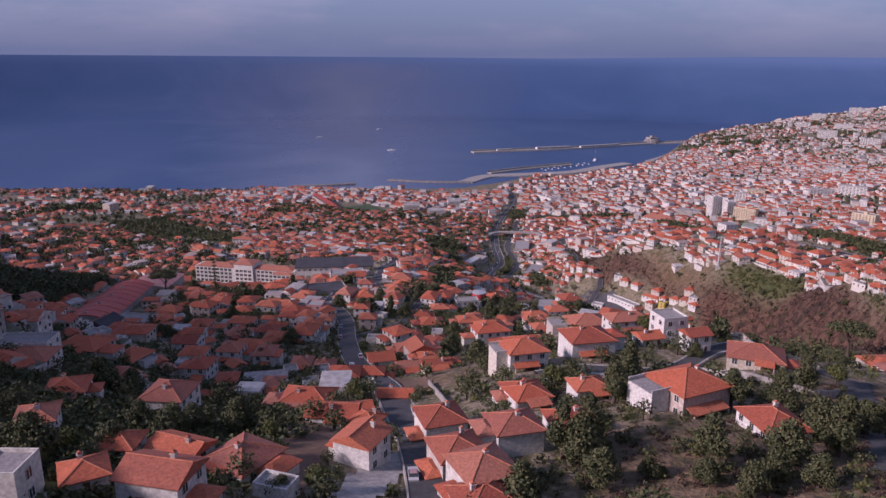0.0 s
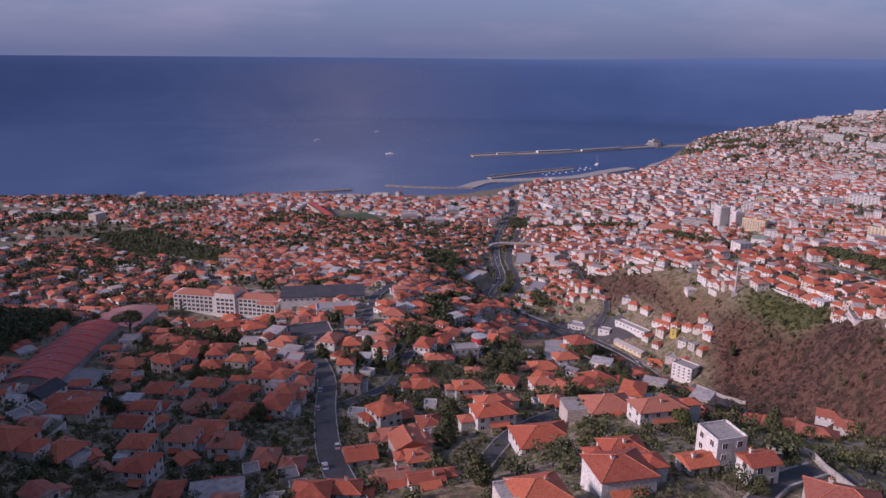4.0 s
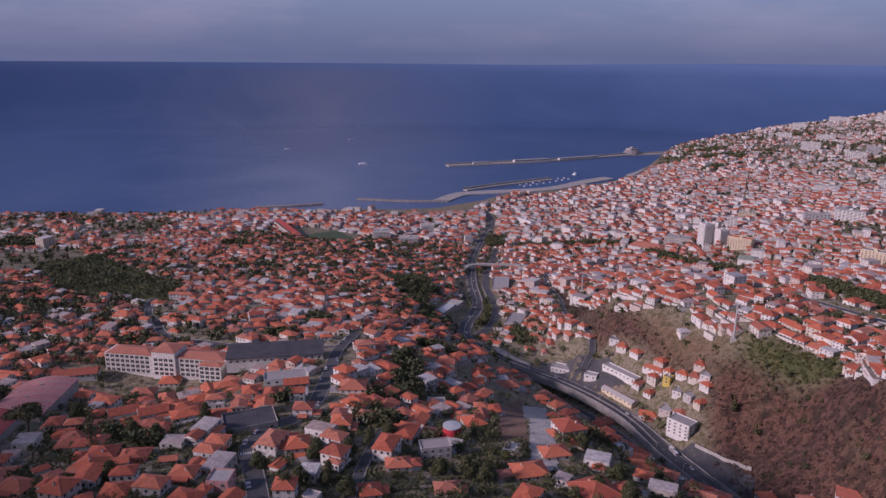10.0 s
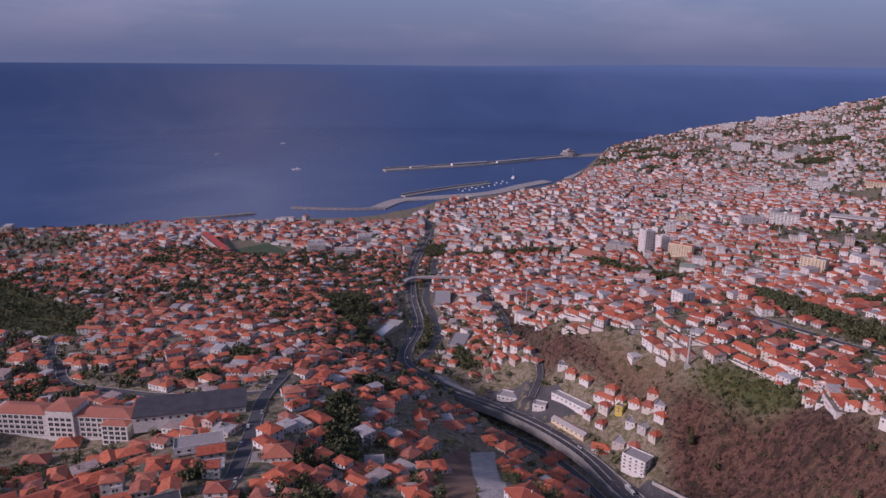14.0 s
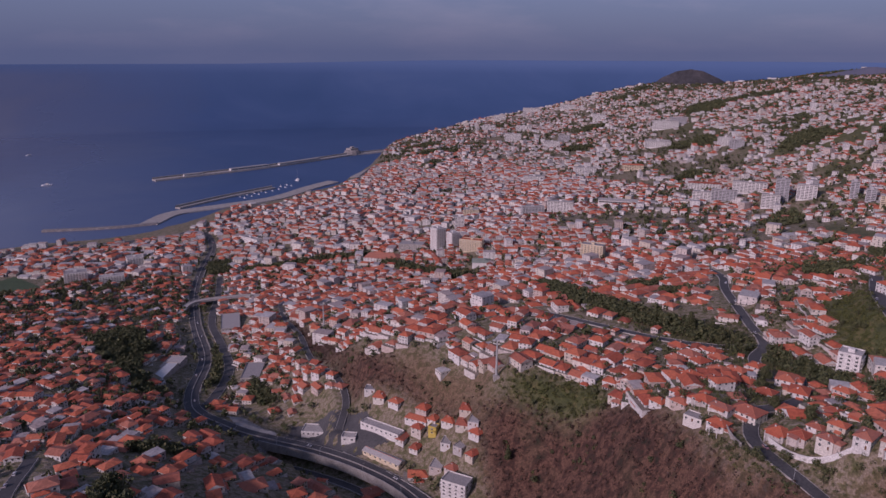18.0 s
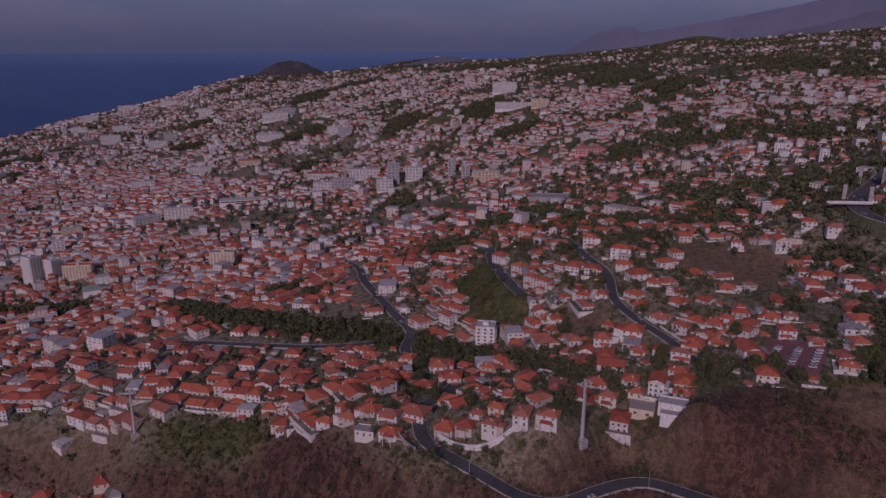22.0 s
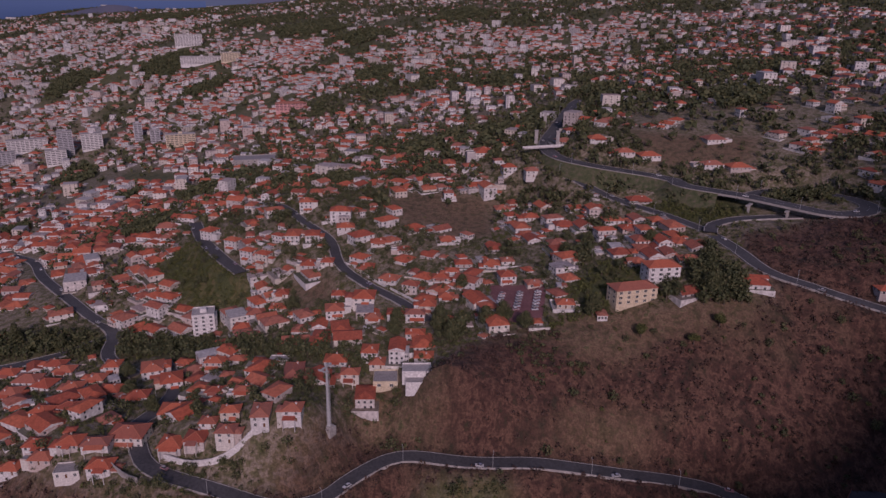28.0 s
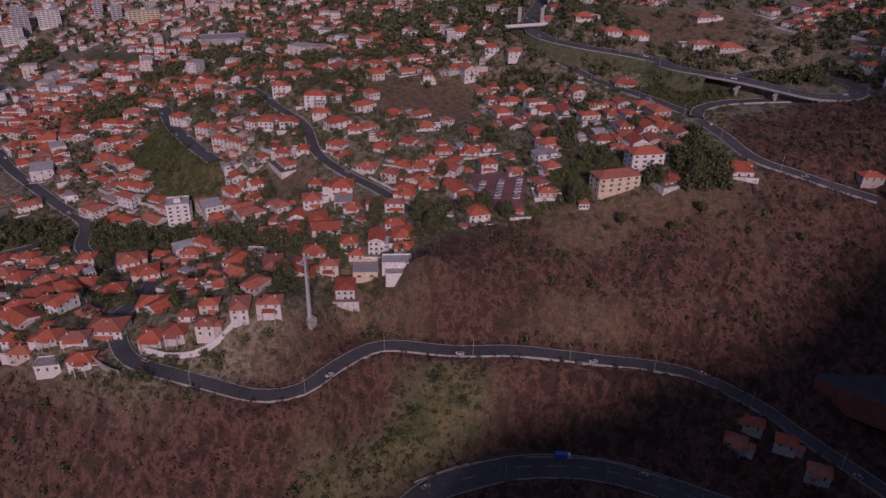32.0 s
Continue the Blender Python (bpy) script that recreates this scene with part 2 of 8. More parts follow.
class Shape:
    """Collects boxes, prisms and quads into one mesh, each face with a material slot."""

    def __init__(self):
        self.v, self.f, self.s = [], [], []

    def add(self, verts, faces, slot=0):
        k = len(self.v)
        self.v += [tuple(p) for p in verts]
        self.f += [tuple(i + k for i in f) for f in faces]
        self.s += [slot] * len(faces)
        return self

    def box(self, x0, y0, z0, x1, y1, z1, slot=0):
        v = [(x0, y0, z0), (x1, y0, z0), (x1, y1, z0), (x0, y1, z0), (x0, y0, z1), (x1, y0, z1), (x1, y1, z1), (x0, y1, z1)]
        return self.add(v, [(3, 2, 1, 0), (4, 5, 6, 7), (0, 1, 5, 4), (1, 2, 6, 5), (2, 3, 7, 6), (3, 0, 4, 7)], slot)

    def hip(self, w, l, z, rise, over=0.45, slot=0, gable=False, x=0.0, y=0.0):
        """A tiled roof over a w x l plan: eaves with thickness, ridge along the longer side."""
        a, b = w / 2 + over, l / 2 + over
        if b >= a:
            r = b if gable else max(b - a, 0.15)
            ridge = [(0, -r, z + rise), (0, r, z + rise)]
        else:
            r = a if gable else max(a - b, 0.15)
            ridge = [(-r, 0, z + rise), (r, 0, z + rise)]
        v = [(-a, -b, z - 0.18), (a, -b, z - 0.18), (a, b, z - 0.18), (-a, b, z - 0.18), (-a, -b, z), (a, -b, z), (a, b, z), (-a, b, z)] + ridge
        top = [(4, 5, 8), (5, 6, 9, 8), (6, 7, 9), (7, 4, 8, 9)] if b >= a else [(7, 4, 8), (4, 5, 9, 8), (5, 6, 9), (6, 7, 8, 9)]
        v = [(p[0] + x, p[1] + y, p[2]) for p in v]
        return self.add(v, [(3, 2, 1, 0), (0, 1, 5, 4), (1, 2, 6, 5), (2, 3, 7, 6), (3, 0, 4, 7)] + top, slot)

    def tube(self, pts, radii, sides=8, slot=0, cap=True):
        rings = []
        for i, (p, r) in enumerate(zip(pts, radii)):
            p = Vector(p)
            d = (Vector(pts[min(i + 1, len(pts) - 1)]) - Vector(pts[max(i - 1, 0)])).normalized()
            u = d.cross(Vector((0.3, 0.95, 0.1))).normalized()
            w = d.cross(u)
            rings.append([p + (u * math.cos(2 * math.pi * k / sides) + w * math.sin(2 * math.pi * k / sides)) * r for k in range(sides)])
        v = [q for ring in rings for q in ring]
        f = [(i * sides + k, i * sides + (k + 1) % sides, (i + 1) * sides + (k + 1) % sides, (i + 1) * sides + k) for i in range(len(pts) - 1) for k in range(sides)]
        if cap:
            f += [tuple(range(sides))[::-1], tuple((len(pts) - 1) * sides + k for k in range(sides))]
        return self.add(v, f, slot)

    def mesh(self, name, *mats):
        return mesh_from(name, self.v, self.f, mats, self.s)


# ---- roads ----
def smooth_line(points, step=6.0):
    """A rounded line through points, sampled every few metres."""
    p = np.array(points, float)
    p = np.vstack([2 * p[0] - p[1], p, 2 * p[-1] - p[-2]])
    out = []
    for i in range(1, len(p) - 2):
        n = max(2, int(np.linalg.norm(p[i + 1] - p[i]) / step))
        for k in range(n):
            t = k / n
            out.append(0.5 * (2 * p[i] + (p[i + 1] - p[i - 1]) * t + (2 * p[i - 1] - 5 * p[i] + 4 * p[i + 1] - p[i + 2]) * t * t + (3 * p[i] - p[i - 1] - 3 * p[i + 1] + p[i + 2]) * t ** 3))
    out.append(p[-2])
    return np.array(out)


ROADS = []      # name, line (n x 3), half width, on the ground


def plan_road(name, points, half, label, levels=None):
    line = smooth_line(points)
    z = heights(line[:, 0], line[:, 1])
    if levels is None:
        k = 9
        pad = np.r_[np.full(k, z[0]), z, np.full(k, z[-1])]
        z = np.convolve(pad, np.ones(2 * k + 1) / (2 * k + 1), "valid")
    else:
        z = np.interp(np.arange(len(line)) / (len(line) - 1), [a for a, _ in levels], [b for _, b in levels])
    ROADS.append((name, np.column_stack([line, z]), half, levels is None, label))


plan_road("valley_road", [(178, 1843), (175, 1698), (131, 1509), (107, 1373), (91, 1193), (88, 1039), (79, 961), (60, 872), (58, 800), (82, 745), (110, 712), (140, 680), (170, 640), (190, 600), (200, 550), (210, 490), (228, 420), (250, 340), (285, 285), (313, 260), (323, 240), (329, 222), (333, 200), (335, 175), (333, 150), (325, 110), (318, 60)], 7.0, "dark asphalt dual road along the valley floor")
plan_road("east_street", [(-52, 620), (-59, 558), (-56, 470), (-57, 402), (-72, 372), (-76, 347), (-68, 322), (-56, 280), (-48, 229), (-38, 180), (-22, 125), (-13, 76), (-8, 49), (-4, 10), (0, -60)], 4.0, "steep narrow asphalt street between the houses")
plan_road("hill_road", [(440, 470), (405, 440), (375, 430), (358, 432), (340, 421), (324, 404), (318, 375), (319, 344), (328, 323), (345, 311), (362, 293), (365, 261), (369, 222), (379, 185), (388, 155), (389, 134), (384, 118), (376, 102), (366, 87), (352, 66), (330, 40)], 4.0, "asphalt hill road with a low pale wall on its outer edge")
plan_road("town_road", [(767, 941), (700, 850), (668, 804), (618, 719), (561, 657), (505, 578), (478, 534), (445, 514), (425, 480)], 4.0, "curving asphalt town road lined by houses")
plan_road("close_road", [(641, 559), (600, 530), (579, 512), (552, 484), (532, 460)], 5.0, "short asphalt access road beside a row of flats")
plan_road("mid_lane", [(700, 560), (678, 525), (630, 470), (586, 432), (560, 400), (525, 380), (504, 357), (480, 324), (455, 300)], 3.5, "narrow asphalt lane with a white retaining wall")
plan_road("motorway", [(1000, 225), (948, 234), (813, 245), (730, 251), (690, 242), (671, 215), (657, 152), (637, 137), (621, 96), (604, 68), (592, 46), (597, 26), (617, 13), (638, 17), (654, 34), (661, 56), (652, 79), (636, 92)], 6.5, "grey motorway carriageway on a viaduct with a loop", levels=[(0, 292), (0.44, 286), (0.6, 278), (0.78, 275), (0.85, 275), (1.0, 271)])
plan_road("slip_road", [(690, 246), (677, 239), (656, 220), (630, 188), (607, 159), (579, 135), (560, 125), (537, 115), (509, 103), (497, 80), (480, 40)], 4.5, "asphalt slip road curving down from the motorway")
plan_road("river_road", [(62, 815), (84, 862), (107, 946), (112, 1076), (112, 1164), (122, 1243), (140, 1330), (160, 1460)], 5.0, "asphalt road on the west bank of the river channel")
plan_road("roundabout_road", [(564, 128), (580, 124), (592, 110), (598, 92), (602, 62)], 4.0, "asphalt link road under the viaduct")
plan_road("lower_road", [(112, 690), (130, 671), (158, 631), (174, 594), (184, 548), (194, 487), (212, 414)], 3.2, "narrow asphalt road below a tall retaining wall", levels=[(0, 76), (0.3, 80), (0.6, 89), (1.0, 103)])
plan_road("gorge_lane", [(212, 1170), (203, 1090), (197, 972), (186, 889), (180, 820), (186, 765), (182, 725), (165, 690)], 3.0, "narrow lane climbing the valley side")
plan_road("terrace_street", [(480, 530), (440, 560), (400, 640), (360, 760), (330, 900), (300, 1050)], 3.5, "asphalt street through the terrace houses")
plan_road("seafront_road", [(-700, 1760), (-420, 1800), (-150, 1830), (60, 1840), (178, 1900), (300, 2030), (500, 2170), (700, 2380), (850, 2620)], 7.0, "broad asphalt seafront avenue")
plan_road("east_lane", [(-52, 235), (-45, 246), (-37, 257), (-27, 275), (-23, 305), (-21, 333), (-15, 372)], 2.3, "narrow dark lane curving off the steep street")
plan_road("spur_lane", [(22, 96), (35, 101), (52, 100), (61, 104), (68, 111), (76, 119), (88, 125)], 2.3, "narrow asphalt lane in front of the villas")
plan_road("villa_lane", [(10, 165), (21, 190), (34, 208), (59, 238), (75, 252)], 2.5, "narrow asphalt lane between the villas")
plan_road("school_road", [(-290, 800), (-284, 776), (-268, 728), (-245, 690), (-232, 660), (-213, 635), (-175, 615), (-130, 592), (-75, 578), (-52, 580)], 3.5, "side street behind the school")
ALL_ROADS = np.vstack([np.column_stack([r[1], np.full(len(r[1]), r[2]), np.full(len(r[1]), float(r[3]))]) for r in ROADS])


def road_gap(x, y):
    """Distance of points from the nearest road edge."""
    p = np.stack([np.ravel(x), np.ravel(y)], 1)
    out = np.empty(len(p))
    for i in range(0, len(p), 4000):
        out[i:i + 4000] = (np.sqrt(((p[i:i + 4000, None] - ALL_ROADS[None, :, :2]) ** 2).sum(2)) - ALL_ROADS[None, :, 3]).min(1)
    return out.reshape(np.shape(x))


def inside(x, y, poly):
    p, hit = np.array(poly, float), np.zeros(np.shape(x), bool)
    for (x0, y0), (x1, y1) in zip(p, np.roll(p, -1, 0)):
        if y0 != y1:
            hit ^= ((y0 > y) != (y1 > y)) & (x < (x1 - x0) * (y - y0) / (y1 - y0) + x0)
    return hit


# ---- land use ----
SCRUB = [
    [(217, 1164), (212, 1000), (212, 860), (205, 770), (226, 705), (254, 650), (262, 598), (285, 575), (318, 535), (322, 490), (312, 430), (305, 395), (316, 360), (338, 335), (375, 318), (384, 300), (392, 282), (420, 272), (450, 226), (462, 192), (476, 133), (493, 60), (500, -60), (300, -80), (290, 100), (262, 260), (245, 360), (228, 450), (228, 520), (236, 560), (250, 600), (228, 660), (192, 720), (186, 800), (190, 900), (196, 1000), (208, 1164)],
    [(470, 100), (520, 112), (560, 108), (585, 60), (600, -60), (480, -80)],
    [(225, 60), (240, 200), (215, 330), (190, 430), (150, 430), (165, 330), (150, 180), (130, 60), (150, -100), (230, -100)],
]
GREEN = [
    [(268, 602), (300, 592), (330, 552), (322, 526), (300, 540), (280, 575)],
    [(565, 553), (585, 535), (545, 470), (510, 430), (500, 455), (515, 503)],
    [(624, 170), (640, 100), (612, 90), (586, 126), (597, 160)],
    [(430, 240), (470, 215), (500, 225), (530, 190), (500, 165), (465, 200)],
    [(-557, 1066), (-511, 1163), (-330, 960), (-280, 880), (-270, 790), (-415, 830)],
    [(-150, 90), (-60, 120), (-30, 60), (-60, -40), (-200, -60)],
    [(640, 40), (662, 50), (655, 25), (630, 22), (620, 40)],
    [(975, 886), (1031, 892), (945, 758), (888, 725)],
    [(356, 246), (349, 278), (332, 282), (303, 316), (292, 312), (308, 288), (330, 256), (350, 236)],
]
FIELD = [[(22, 50), (37, 52), (56, 53), (98, 101), (130, 100), (100, 15), (16, 15)], [(-19, 111), (-6, 104), (9, 120), (5, 142), (-18, 125)], [(517, 413), (514, 380), (487, 369), (482, 393)], [(577, 322), (590, 281), (640, 283), (650, 318)], [(645, 377), (672, 353), (667, 285), (630, 290), (585, 350)], [(680, 160), (760, 180), (760, 60), (690, 80)]]
# bare clay and dry grass showing through the scrub
CLAY = [
    [(390, 336), (409, 315), (381, 277), (375, 268), (372, 298), (368, 316)],
    [(452, 226), (470, 186), (473, 136), (482, 110), (463, 118), (452, 160), (427, 192), (424, 218)],
    [(377, 236), (393, 178), (410, 170), (400, 208)],
    [(240, 700), (262, 640), (280, 610), (262, 606), (240, 650), (226, 705)],
]
WOODS = [
    [(76, 880), (90, 900), (100, 960), (104, 1040), (98, 1040), (93, 965), (84, 910), (72, 885)],
    [(118, 800), (132, 790), (128, 840), (120, 860), (112, 850)],
    [(-300, 300), (-235, 320), (-245, 400), (-262, 480), (-340, 470), (-365, 350)],
    [(-16, 545), (-6, 570), (4, 556), (4, 500), (6, 470), (-4, 436), (-10, 455), (-16, 505)],
    [(212, 1490), (362, 1485), (437, 1450), (470, 1290), (532, 1134), (500, 1120), (448, 1270), (420, 1420), (350, 1450), (212, 1462)],
    [(500, 900), (455, 735), (458, 650), (470, 568), (478, 505), (478, 457), (460, 445), (448, 505), (440, 560), (425, 650), (420, 740), (470, 905)],
    [(-42, 1062), (5, 1158), (22, 1120), (18, 1050), (34, 1040), (18, 990), (12, 930), (22, 880), (46, 850), (20, 838), (2, 880), (-8, 930), (-30, 985)],
    [(452, 484), (456, 424), (426, 350), (424, 322), (410, 322), (411, 353), (438, 428), (442, 480)],
    [(140, 1560), (190, 1560), (185, 1480), (145, 1480)],
    [(509, 150), (507, 120), (474, 118), (470, 146)],
    [(660, 72), (646, 38), (628, 42), (642, 78)],
    [(700, 470), (735, 455), (720, 420), (690, 440)],
    [(640, 640), (690, 650), (700, 610), (650, 600)],
]


for cx_, cy_, cr_ in ((-20, 440, 11), (-16, 382, 11), (-24, 402, 9), (-72, 414, 9), (-150, 364, 11), (-123, 354, 9), (-105, 370, 8), (-119, 632, 14), (591, 199, 13), (541, 213, 14), (557, 263, 9), (440, 281, 8), (523, 134, 10), (483, 162, 9), (533, 742, 20), (523, 692, 16), (810, 649, 28), (865, 629, 26), (1035, 995, 38), (781, 529, 20), (1085, 1035, 30), (711, 918, 22), (756, 865, 24), (857, 775, 22), (590, 447, 12), (1500, 1000, 70), (1750, 1250, 90), (1420, 620, 60), (1900, 800, 110), (2350, 1250, 140), (2200, 600, 120), (1300, 350, 60), (1050, 200, 50), (900, 60, 45), (2750, 1900, 180), (1650, 1850, 80), (2150, 2300, 120), (1350, 1550, 50), (-700, 1250, 60), (-820, 900, 80), (-330, 1330, 30), (-640, 700, 70), (-90, 700, 22), (20, 640, 18), (1095, 2600, 85), (1165, 2900, 75), (1010, 2430, 45), (1500, 2250, 60), (1700, 1500, 95), (2100, 1000, 130), (1800, 2600, 70)):
    WOODS.append([(cx_ + cr_ * (1 + 0.45 * math.sin(3 * k + cx_)) * math.cos(k * math.pi / 7), cy_ + 0.7 * cr_ * (1 + 0.4 * math.sin(5 * k + cy_)) * math.sin(k * math.pi / 7)) for k in range(14)])


def land_kind(x, y):
    """0 built, 1 scrub, 2 green, 3 field, 4 woods."""
    k = np.zeros(np.shape(x), int)
    for n, polys in ((3, FIELD), (4, WOODS), (1, SCRUB), (2, GREEN)):
        for poly in polys:
            k[inside(x, y, poly)] = n
    return k


# ---- ground ----
def axis(stops):
    out = [stops[0][0]]
    for (a, d0), (b, d1) in zip(stops, stops[1:]):
        while out[-1] < b - 1e-6:
            t = (out[-1] - a) / (b - a)
            out.append(min(b, out[-1] + d0 + (d1 - d0) * t))
    return np.array(out)


gx = axis([(-3200, 200), (-1200, 60), (-450, 9), (-300, 6), (700, 6), (800, 9), (1500, 40), (4700, 110)])
gy = axis([(-1500, 200), (-300, 40), (-120, 8), (0, 6), (900, 6), (1300, 12), (2000, 20), (4600, 80)])
GX, GY = np.meshgrid(gx, gy)
GZ = heights(GX, GY)
kind_at = land_kind(GX, GY)
rough_ground = np.array([noise.fractal(Vector((a * 0.02, b * 0.02, 0)), 1.0, 2.0, 4) for a, b in zip(GX.ravel(), GY.ravel())]).reshape(GX.shape)
ribs = np.array([noise.multi_fractal(Vector((a * 0.045, b * 0.045, 3.7)), 0.9, 2.1, 4) if k == 1 else 1.0 for a, b, k in zip(GX.ravel(), GY.ravel(), kind_at.ravel())]).reshape(GX.shape)
GZ = GZ + rough_ground * np.where(kind_at == 1, 3.0, 0.4) + np.clip(ribs - 1.0, -0.8, 1.5) * np.where(kind_at == 1, 2.6, 0.0)
near = (GX > -500) & (GX < 900) & (GY > -150) & (GY < 2700)
idx = np.argwhere(near)
flat_roads = ALL_ROADS[ALL_ROADS[:, 4] > 0.5]
for i in range(0, len(idx), 4000):
    a = idx[i:i + 4000]
    px, py = GX[a[:, 0], a[:, 1]], GY[a[:, 0], a[:, 1]]
    d = np.sqrt((px[:, None] - flat_roads[None, :, 0]) ** 2 + (py[:, None] - flat_roads[None, :, 1]) ** 2) - flat_roads[None, :, 3]
    j = d.argmin(1)
    dm = d[np.arange(len(a)), j]
    w = np.clip(1 - (dm - 6.0) / 8.0, 0, 1)
    GZ[a[:, 0], a[:, 1]] = GZ[a[:, 0], a[:, 1]] * (1 - w) + (flat_roads[j, 2] - 0.35 - 0.6 * np.clip(1 - (dm - 1.0) / 3.0, 0, 1)) * w


cut_roads = ALL_ROADS[ALL_ROADS[:, 4] < 0.5]
reach = np.argwhere((GX > 90) & (GX < 1050) & (GY > -40) & (GY < 720))
for i in range(0, len(reach), 4000):
    a = reach[i:i + 4000]
    px, py = GX[a[:, 0], a[:, 1]], GY[a[:, 0], a[:, 1]]
    d = np.sqrt((px[:, None] - cut_roads[None, :, 0]) ** 2 + (py[:, None] - cut_roads[None, :, 1]) ** 2) - cut_roads[None, :, 3]
    j = d.argmin(1)
    dm = d[np.arange(len(a)), j]
    bed = cut_roads[j, 2] - 0.9 + np.clip(dm - 6.0, 0, None) * 0.8
    GZ[a[:, 0], a[:, 1]] = np.where(dm < 26.0, np.minimum(GZ[a[:, 0], a[:, 1]], bed), GZ[a[:, 0], a[:, 1]])


def ground_z(x, y):
    """Height of the ground sheet, bilinear."""
    x, y = np.asarray(x, float), np.asarray(y, float)
    i = np.clip(np.searchsorted(gx, x) - 1, 0, len(gx) - 2)
    j = np.clip(np.searchsorted(gy, y) - 1, 0, len(gy) - 2)
    u, v = (x - gx[i]) / (gx[i + 1] - gx[i]), (y - gy[j]) / (gy[j + 1] - gy[j])
    return (GZ[j, i] * (1 - u) + GZ[j, i + 1] * u) * (1 - v) + (GZ[j + 1, i] * (1 - u) + GZ[j + 1, i + 1] * u) * v


def ground_material():
    m, n, l, p = material("ground soil and scrub")
    tc = n.new("ShaderNodeTexCoord")
    big, fine = noise_node(n, l, 0.018, 5.0, 0.6), noise_node(n, l, 0.22, 4.0, 0.65)
    streak = noise_node(n, l, 0.06, 4.0, 0.7, distort=1.5)
    town = ramp_node(n, [(0.28, (0.07, 0.074, 0.034)), (0.40, (0.12, 0.118, 0.054)), (0.48, (0.17, 0.145, 0.082)), (0.57, (0.30, 0.25, 0.19)), (0.64, (0.185, 0.15, 0.092)), (0.78, (0.085, 0.088, 0.04))])
    scrub = ramp_node(n, [(0.362, (0.028, 0.024, 0.014)), (0.434, (0.054, 0.026, 0.018)), (0.489, (0.086, 0.041, 0.028)), (0.533, (0.155, 0.082, 0.052)), (0.572, (0.074, 0.034, 0.024)), (0.654, (0.046, 0.040, 0.019))])
    green = ramp_node(n, [(0.3, (0.04, 0.052, 0.018)), (0.5, (0.08, 0.092, 0.028)), (0.62, (0.14, 0.122, 0.046)), (0.75, (0.11, 0.085, 0.047))])
    field = ramp_node(n, [(0.3, (0.07, 0.05, 0.028)), (0.42, (0.12, 0.095, 0.045)), (0.5, (0.16, 0.10, 0.06)), (0.6, (0.22, 0.15, 0.085)), (0.68, (0.10, 0.10, 0.042))])
    l.new(fine.outputs[0], town.inputs[0])
    tall = n.new("ShaderNodeMapping")
    tall.inputs["Scale"].default_value = (0.16, 0.16, 0.022)
    fall = n.new("ShaderNodeTexNoise")
    fall.inputs["Scale"].default_value, fall.inputs["Detail"].default_value, fall.inputs["Roughness"].default_value = 1.0, 5.0, 0.65
    l.new(tc.outputs["Object"], tall.inputs["Vector"])
    l.new(tall.outputs[0], fall.inputs["Vector"])
    both = n.new("ShaderNodeMix")
    both.inputs[0].default_value = 0.55
    l.new(streak.outputs[0], both.inputs[2])
    l.new(fall.outputs[0], both.inputs[3])
    l.new(both.outputs[0], scrub.inputs[0])
    olive = ramp_node(n, [(0.390, (0.036, 0.032, 0.015)), (0.500, (0.088, 0.060, 0.034)), (0.566, (0.155, 0.098, 0.058)), (0.637, (0.066, 0.048, 0.025))])
    l.new(both.outputs[0], olive.inputs[0])
    where = ramp_node(n, [(0.52, (0, 0, 0)), (0.66, (0.75, 0.75, 0.75))])
    l.new(big.outputs[0], where.inputs[0])
    dry = mix_node(n, l, scrub.outputs[0], olive.outputs[0], where.outputs[0])
    l.new(streak.outputs[0], green.inputs[0])
    l.new(fine.outputs[0], field.inputs[0])
    col = town.outputs[0]
    for name, r in (("scrub", dry), ("green", green.outputs[0]), ("field", field.outputs[0])):
        at = n.new("ShaderNodeAttribute")
        at.attribute_name = name
        col = mix_node(n, l, col, r, at.outputs["Fac"])
    grain = noise_node(n, l, 0.9, 3.0, 0.6)
    gr = ramp_node(n, [(0.3, (0.6, 0.6, 0.6)), (0.7, (1.2, 1.2, 1.2))])
    l.new(grain.outputs[0], gr.inputs[0])
    l.new(mix_node(n, l, col, gr.outputs[0], 1.0, "MULTIPLY"), p.inputs["Base Color"])
    b = n.new("ShaderNodeBump")
    b.inputs["Strength"].default_value, b.inputs["Distance"].default_value = 0.8, 2.0
    l.new(fine.outputs[0], b.inputs["Height"])
    l.new(b.outputs[0], p.inputs["Normal"])
    p.inputs["Roughness"].default_value = 0.95
    return m


ny, nx = GX.shape
quads = np.arange(nx * ny).reshape(ny, nx)
quads = np.stack([quads[:-1, :-1], quads[:-1, 1:], quads[1:, 1:], quads[1:, :-1]], -1).reshape(-1, 4)
ground_me = mesh_from("ground", np.column_stack([GX.ravel(), GY.ravel(), GZ.ravel()]), quads, [ground_material()], smooth=True)


def soften(mask):
    m = mask.astype(float)
    for _ in range(2):
        m = (m + np.roll(m, 1, 0) + np.roll(m, -1, 0) + np.roll(m, 1, 1) + np.roll(m, -1, 1)) / 5
    return m


# uplands past x 1250 take green too, darkened in place of cloud shade
for name, mask in (("scrub", kind_at == 1), ("green", (kind_at == 2) | (kind_at == 4) | ((GX > 1250) & (GZ > 150) & (rough_ground > -0.35))), ("field", (kind_at == 3) | np.any([inside(GX, GY, poly) for poly in CLAY], axis=0))):
    ground_me.attributes.new(name, "FLOAT", "POINT").data.foreach_set("value", soften(mask).ravel().astype(np.float32))
ground = tagged(new("ground", ground_me), "hilly ground with dry reddish scrub slopes and bare soil", "ground", kind="structure")

